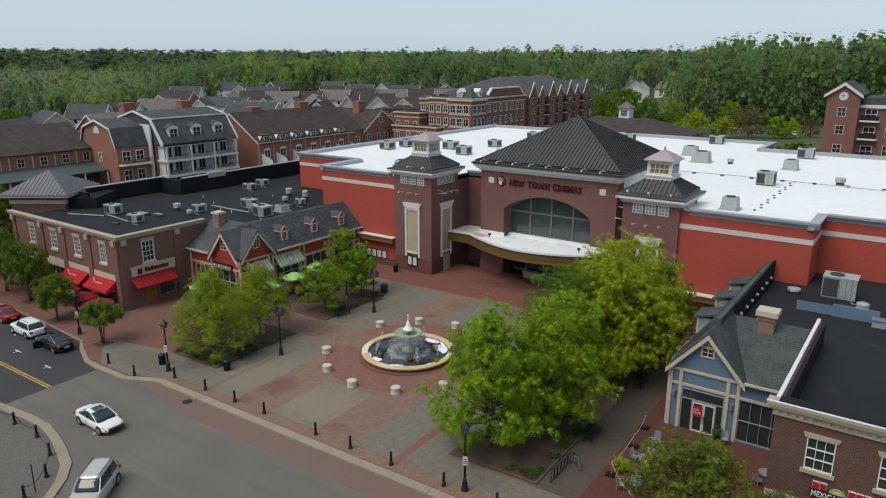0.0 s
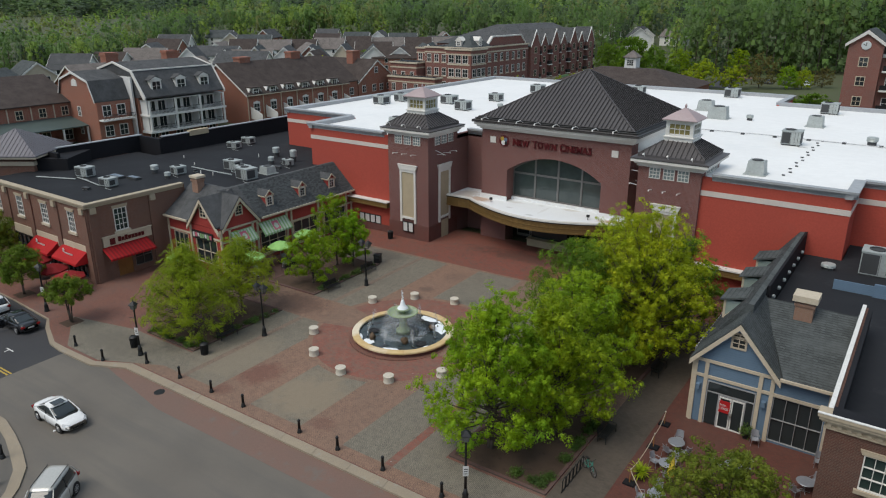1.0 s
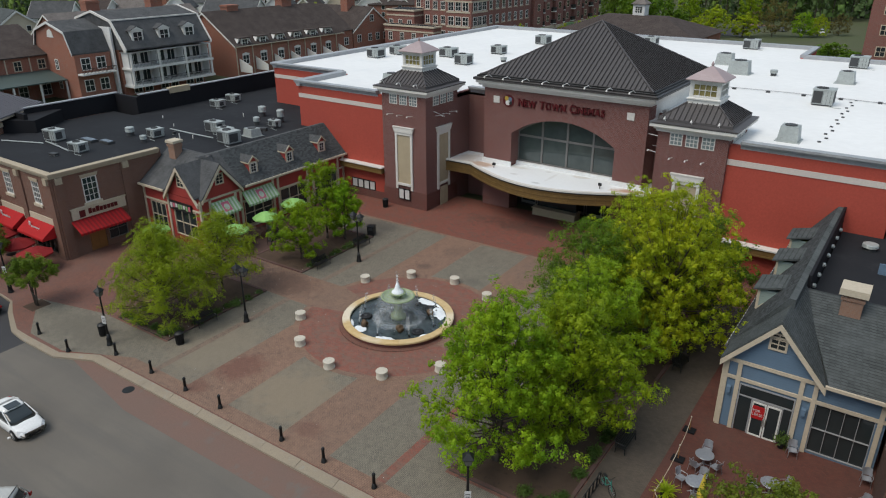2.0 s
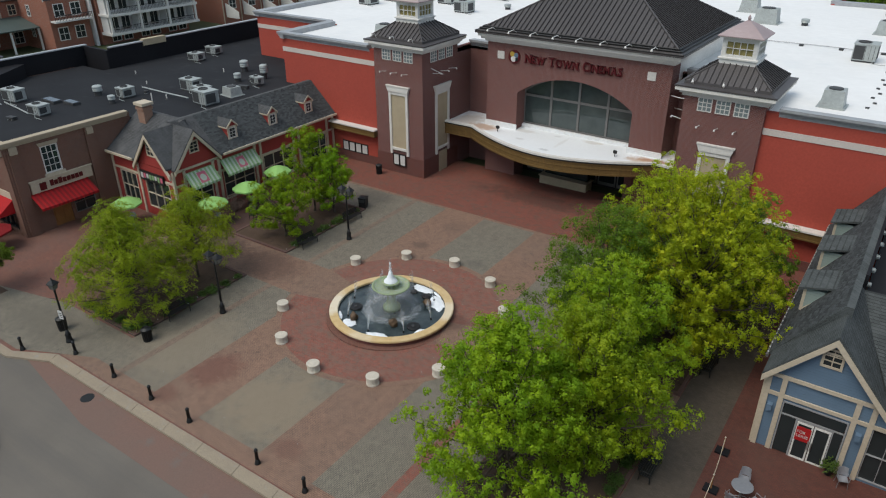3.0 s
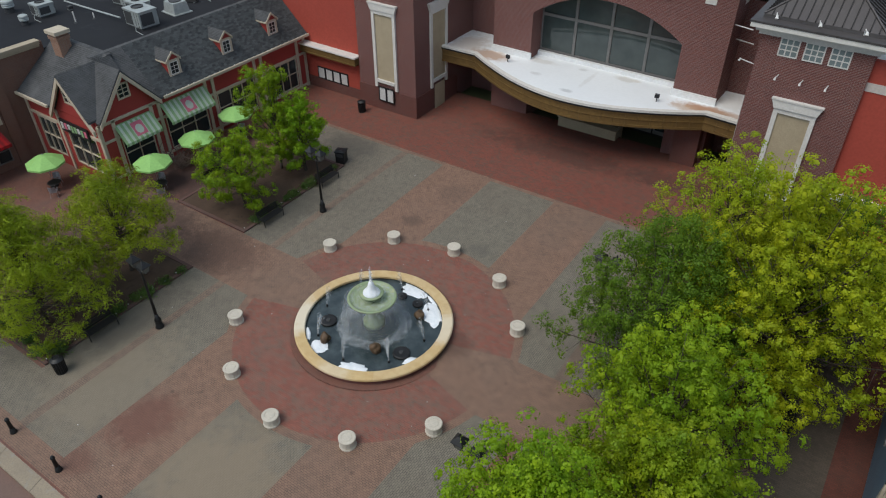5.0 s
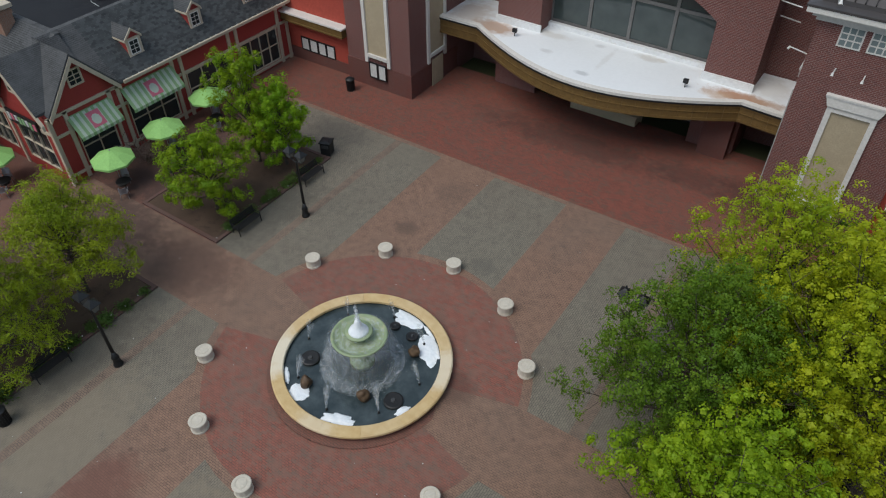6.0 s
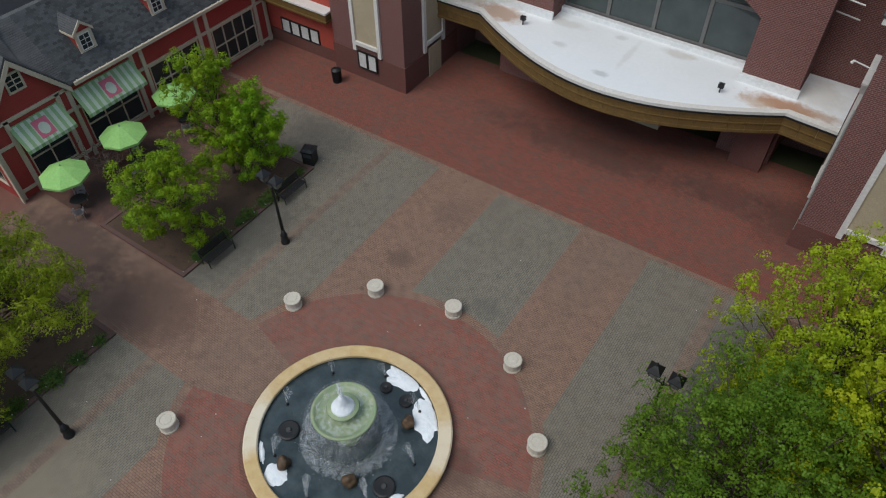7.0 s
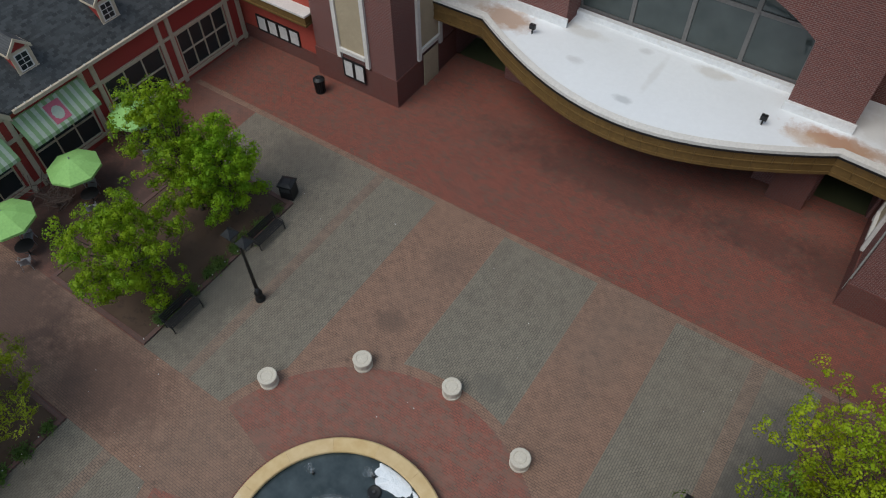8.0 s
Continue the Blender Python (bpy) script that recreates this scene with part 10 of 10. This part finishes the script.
house(-172, 480, 20, 10, 15, 5.4, 9.5, M["white_paint"], M["shingle_grey"], "pale boarded house with grey shingle roof", terrain(-172, 480))

# car park behind the cinema
setting("car_park", box(B(), -75, -18, 262, 300, -0.31, -0.27), M["asphalt"], "asphalt car park behind the cinema", "car park")
setting("lawn", box(B(), -60, -18, 140, 261, -0.31, -0.26), M["grass"], "mown grass strip behind the cinema", "lawn")
setting("car_park_edge", box(B(), -75, -18, 300.2, 306, -0.31, -0.2), M["pave_tan"], "reddish paved edge of the car park", "pavement")
for x, y, m, lab in ((-44, 284, "car_white", "white car in the far car park"), (-50, 286, "car_grey", "grey car in the far car park"), (-56, 284, "car_grey", "grey car in the far car park")):
    c = car("suv", M[m], lab, 4.6, 1.85, 1.65)
    c.location, c.rotation_euler = (x, y, -0.27), (0, 0, radians(-60))

# trees between the buildings
bg = [plant(tree(41 + i, h, r, b, m, "leafy green tree among the buildings", 26, 12, 11, 0.5, 0.42, 0.17, uneven=0.12), x, y, 30 * i) for i, (h, r, b, m, x, y) in enumerate((
    (9.5, 4.6, 1.2, M["leaf_bright"], -106, 178), (9.8, 4.4, 1.2, M["leaf_yellow"], -106, 190), (9.2, 4.4, 1.2, M["leaf_dark"], -98, 284), (6.5, 4.2, 1.0, M["leaf_dark"], -84, 255), (11.5, 7.2, 1.2, M["leaf_rust"], -38, 279)))]
big_bg, yel_bg, dark_bg, low_bg, rust_bg = bg
for t in bg:
    t.location.z = -0.35
    t.scale = (0.65, 0.65, 0.7) if t in bg[:2] else (0.6, 0.6, 0.6) if t is rust_bg else (1.3, 1.3, 1.2)
    tagged(t, "rusty olive tree in young leaf behind the cinema" if t is rust_bg else "leafy green tree among the buildings", group="background trees")
for src, x, y, s, tl in ((big_bg, -93.7, 303, 1.35, 0.75), (yel_bg, -72, 256, 1.3, 0.7), (yel_bg, -63, 259, 1.1, 0.66), (rust_bg, -55.6, 266, 1.0, 1.0), (big_bg, -73, 310, 1.2, 0.9), (big_bg, -47, 268, 0.85, 0.95), (yel_bg, -43, 271, 0.75, 0.9), (big_bg, -88, 268, 0.9, 0.6), (yel_bg, -80, 262, 0.8, 0.55),
                         (big_bg, -106, 202, 0.6, 0.7), (yel_bg, -105, 216, 0.75, 0.7), (yel_bg, -105, 226, 0.75, 0.7), (big_bg, -105, 238, 0.8, 0.8), (dark_bg, -104, 262, 0.9, 1.0), (dark_bg, -114, 276, 1.1, 1.2), (dark_bg, -121, 290, 1.1, 1.15), (low_bg, -93, 246, 1.9, 1.3),
                         (yel_bg, -170, 186, 0.9, 0.9), (big_bg, -178, 200, 1.0, 0.9), (yel_bg, -200, 205, 0.9, 0.9), (big_bg, -215, 250, 1.0, 0.9), (yel_bg, -240, 110, 0.9, 0.8), (low_bg, -212, 92, 1.5, 0.8), (low_bg, -250, 108, 1.6, 1.0), (big_bg, -104, 60, 0.8, 1.0), (big_bg, -108, 34, 0.9, 1.0), (yel_bg, -106, 48, 0.7, 0.9), (big_bg, -96.2, 66.0, 0.42, 0.45), (low_bg, -30, 200, 1.2, 0.8), (low_bg, -24, 196, 1.0, 0.8)):
    c = plant_copy(src, x, y, (x * 37) % 360, s, tl, z=-0.35)
    tagged(c, "rusty olive tree in young leaf behind the cinema" if src is rust_bg else "leafy green tree among the buildings", group="background trees")

# ---- woodland to the horizon ----
rs = np.random.RandomState(77)
def far_crown(seed, R, h0, h1, lobes, per_lobe, size, lump=(0.2, 0.36)):
    """A crown of rounded clumps; each clump's leaf sprays lie on its outside."""
    r_ = np.random.RandomState(seed)
    f = np.sort(r_.uniform(0.05, 1.0, lobes))
    prof = np.where(f < 0.4, 0.75 + 0.6 * f, np.sqrt(np.maximum(0.02, 1 - ((f - 0.4) / 0.62) ** 2)))
    phi = np.arange(lobes) * 2.4 + r_.uniform(-0.4, 0.4, lobes)
    rr = R * 0.74 * prof * r_.uniform(0.6, 1.0, lobes)
    c = np.stack([rr * np.cos(phi), rr * np.sin(phi), h0 + (h1 - h0) * f * 0.9], 1)
    ball = R * r_.uniform(*lump, (lobes, 1, 1))
    way = unit(np.stack([np.cos(phi), np.sin(phi), 0.35 + 0.9 * f], 1))
    o = unit(r_.normal(size=(lobes, per_lobe, 3)) + 0.8 * way[:, None])
    p = (c[:, None] + o * ball * r_.uniform(0.8, 1.15, (lobes, per_lobe, 1)) * np.array([1, 1, 1.7])).reshape(-1, 3)
    o = unit(0.4 * o.reshape(-1, 3) + 0.8 * np.repeat(way, per_lobe, 0) + np.array([0, 0, 0.45]) + 0.16 * r_.normal(size=p.shape))
    a = unit(np.cross(o, r_.normal(size=p.shape)))
    b = np.cross(o, a)
    w = size * r_.uniform(0.4, 1.0, (len(p), 1))
    cards = np.stack([p - a * w, p - b * w * 0.7, p + a * w, p + b * w * 0.7], 1)
    cores = []
    for m, r in zip(c, ball[:, 0, 0]):  # a rough closed lump of foliage inside each clump
        v = unit(np.array([(x, y, z) for x in (-1, 1) for y in (-1, 1) for z in (-1, 1)]) + 0.35 * r_.normal(size=(8, 3))) * r * np.array([0.62, 0.62, 0.9]) + m
        cores += [v[list(q)] for q in ((0, 1, 3, 2), (4, 6, 7, 5), (0, 4, 5, 1), (2, 3, 7, 6), (0, 2, 6, 4), (1, 5, 7, 3))]
    return np.concatenate([cards, np.array(cores)])


kinds = [far_crown(100 + k, 5.2, 1.0, 16.0, 26, 9, 0.62, (0.2, 0.34)) for k in range(4)] + [far_crown(110 + k, 4.0, 1.0, 19.0, 26, 9, 0.55, (0.2, 0.34)) for k in range(3)]
coarse = [far_crown(140 + k, 5.2, 1.0, 16.0, 12, 8, 1.1) for k in range(7)]
fine = [far_crown(120 + k, 5.0, 0.5, 16.0, 32, 13, 0.42, (0.19, 0.31)) for k in range(4)] + [far_crown(130 + k, 3.7, 0.5, 19.0, 32, 13, 0.38, (0.19, 0.31)) for k in range(3)]
tall = [far_crown(150 + k, 3.3, 0.5, 18.0, 34, 15, 0.27, (0.19, 0.31)) for k in range(7)]
FWD = radians(35.13)
spots = []
FRONT = [(-200, 300, 13, 18), (0, 345, 13, 18), (200, 300, 14, 18), (300, 420, 16, 22), (420, 520, 22, 26), (600, 540, 24, 28), (900, 520, 27, 32), (1040, 400, 27, 32), (1090, 520, 24, 30), (1140, 640, 26, 30), (1185, 345, 26, 32), (1260, 325, 33, 37), (1400, 318, 34, 38), (1568, 330, 36, 38), (1800, 300, 32, 36)]
fpx, fd, fh0, fh1 = (np.array(c, float) for c in zip(*FRONT))


def wood_at(px, d, h):
    az = math.atan((px - 784) / 1245.0)
    ang = FWD - az
    dd = d / math.cos(az) * 0.94
    return -math.sin(ang) * dd, math.cos(ang) * dd, h


for row, (off, count) in enumerate(((0, 150), (9, 130), (20, 120), (36, 120), (60, 120), (95, 130), (150, 140), (230, 150), (340, 150), (480, 150))):
    for px in np.linspace(-220, 1790, count):
        p = px + rs.uniform(-6, 6)
        d = np.interp(p, fpx, fd) + off + rs.uniform(-6, 6) * (1 + off / 60)
        h = np.interp(off, (0, 300), (np.interp(p, fpx, fh0), np.interp(p, fpx, fh1))) * rs.uniform(0.68, 1.12)
        x, y, _ = wood_at(p, d, h)
        spots.append((x, y, h * 1.08, terrain(x, y)))
for d0, count in ((1150, 210), (1500, 190), (2000, 170), (2600, 150)):
    for px in np.linspace(-220, 1790, count):
        d = d0 + rs.uniform(-100, 100)
        x, y, _ = wood_at(px + rs.uniform(-8, 8), d, 0)
        spots.append((x, y, 27 * rs.uniform(0.85, 1.15), terrain(x, y)))
quads, idx = [], []
for i, (x, y, h, base) in enumerate(spots):
    k = rs.randint(len(kinds))
    away = math.hypot(x, y)
    src = fine[k] if i < 290 else kinds[k] if i < 760 else coarse[k]
    grove = h > 23 and away < 520
    if grove and i < 640:
        src = tall[k]
    s = h / (18.5 if grove else 16.5 if k < 4 else 19.5)
    far = math.hypot(x, y) > 1000
    sx = s * rs.uniform(0.9, 1.25) * (2.6 if far else 1.0)
    a = rs.uniform(0, 6.28)
    ca, sa = math.cos(a), math.sin(a)
    rot = np.array([[ca * sx, -sa * sx, 0], [sa * sx, ca * sx, 0], [0, 0, s]])
    q = src @ rot.T + np.array([x, y, base - 1.0])
    if 280 <= i and math.hypot(x, y) < 1000:  # in the depth of the wood only the upper halves of the crowns
        q = q[q[:, 0, 2] > base + 0.42 * h]
    quads.append(q)
    u = rs.uniform()
    patch = noise.noise((x * 0.012, y * 0.012, 0.0))
    v = u + 0.45 * patch
    m = 3 if v < 0.1 else 1 if v < 0.34 else 0 if v < 0.68 else 4 if v < 0.8 else 2
    if grove:
        m = 1 if u < 0.5 else 0 if u < 0.84 else 3 if u < 0.93 else 4
    if far:
        m = 3 if u < 0.35 else 1
    idx.append(np.full(len(q), m))
woods = new("woodland", quads_mesh("woodland", np.concatenate(quads), [M["wood_far_a"], M["wood_far_b"], M["wood_far_c"], M["wood_far_d"], M["wood_far_e"]], np.concatenate(idx), rise=0.9))
tagged(woods, "mixed spring woodland with fresh green and darker crowns", "woodland", kind="stuff")
bm = B()
for i, (x, y, h, base) in enumerate(spots):
    if i < 150:
        rod(bm, (x, y, -0.5), (x, y, base + h * 0.55), 0.28, 0.14, 5)
trunks = part("woodland_trunks", bm, M["bark"], None)
tagged(trunks, "grey-brown trunks at the edge of the woodland", "tree trunks", kind="stuff")


# ---- single shingles on the nearest roofs ----
def shingle_mesh(w, d, th, dx=0.0):
    """One tab: a thin wedge, thick at its lower edge, lying in its own x (along) and y (up the slope)."""
    bm = B()
    hull(bm, [(-w / 2 + dx, 0, 0), (w / 2, 0, 0), (w / 2, d, -th * 0.2), (-w / 2, d, -th * 0.2), (-w / 2 + dx, 0, th), (w / 2, 0, th), (w / 2, d, th * 0.25), (-w / 2, d, th * 0.25)], BOXF)
    me = bpy.data.meshes.new("shingle")
    bm.to_mesh(me)
    bm.free()
    me.materials.append(M["shingle_piece"])
    return me


def shingle_slope(host, eave, along, up, length, rise, keep, seed):
    """Courses of tabs on a slope; the lowest courses as single pieces, the rest joined."""
    rg_ = random.Random(seed)
    e, a, u = Vector(eave), Vector(along).normalized(), Vector(up).normalized()
    m3 = Matrix((a, u, a.cross(u))).transposed()
    base = chain(host)
    meshes = [shingle_mesh(w, 0.2, 0.016, dx) for w, dx in ((0.3, 0.0), (0.27, 0.01), (0.31, -0.008), (0.24, 0.0))]
    rest, made, row, v = [], 0, 0, 0.0
    while v < rise - 0.1:
        x = 0.15 * (row % 2) + 0.16
        while x < length - 0.1:
            me = meshes[rg_.randrange(4)]
            p = e + a * x + u * (v + rg_.uniform(-0.006, 0.006)) + m3.col[2] * 0.004
            if made < keep:
                ob = new("shingle", me)
                ob.parent = host
                ob.matrix_basis = Matrix.Translation(p - base) @ m3.to_4x4()
                made += 1
            else:
                rest.append((p - base, me))
            x += 0.31
        v += 0.145
        row += 1
    verts, faces = [], []
    for p, me in rest:
        k = len(verts)
        verts += [tuple(p + m3 @ q.co) for q in me.vertices]
        faces += [tuple(k + i for i in f.vertices) for f in me.polygons]
    me = bpy.data.meshes.new("shingle_rest")
    me.from_pydata(verts, [], faces)
    ob = link("shingle_rest", me, M["shingle_piece"], host)
    tagged(ob, kind="stuff")


shingle_slope(slope_e, (RX + 0.45, 54.06, RE), (0, 1, 0), (-65.4 - RX - 0.45, 0, RR + 0.05 - RE), 15.25, 4.5, 300, 5)
shingle_slope(slope_w, (-14.15, 69.2, UE - 0.2), (0, -1, 0), (-11.35 + 14.15, 0, RZ - UE + 0.2), 18.5, 4.65, 300, 6)

# scraps blown over the paving
rg = random.Random(12)
bm = B()
for _ in range(60):
    x, y = rg.uniform(-52, -26), rg.uniform(33.5, 63.5)
    if math.hypot(x - FX, y - FY) > 5:
        r, t = rg.uniform(0.012, 0.035), rg.uniform(0, 3.1)
        z = gz(x, y) + 0.012
        c, s = math.cos(t) * r, math.sin(t) * r
        hull(bm, [(x + c, y + s, z), (x - s, y + c, z + 0.012), (x - c, y - s, z), (x + s, y - c, z + 0.01)], ((0, 1, 2, 3),))
ob = part("litter_scraps", bm, M["paper"], None)
tagged(ob, "tiny pale scraps and petals on the paving", "litter", kind="stuff")

# strings of small lamps along two beds
for y0, y1 in ((50.3, 59.9), (36.4, 45.8)):
    t = thing("light_string", (-50.45, y0, gz(-50.45, y0) + 0.1), "string of tiny pale bulbs along the bed edge", "light string", "light strings")
    n = int((y1 - y0) / 0.42)
    pts = [Vector((-50.46, y0 + 0.42 * i, gz(-50.46, y0 + 0.42 * i) + 0.32 + 0.05 * math.sin(i * 1.7))) for i in range(n)]
    wpart("cord", bow(B(), pts, 0.006, 4), M["frame_black"], t)
    for p in pts[::2]:
        wpart("bulb", lathe(B(), [(0.012, p.z - 0.03), (0.03, p.z), (0.012, p.z + 0.03)], p.x, p.y, 6), M["paper"], t)
    for i in (0, n // 3, 2 * n // 3, n - 1):
        wpart("peg", rod(B(), (pts[i].x, pts[i].y, gz(pts[i].x, pts[i].y)), pts[i], 0.012, n=5), M["frame_black"], t)
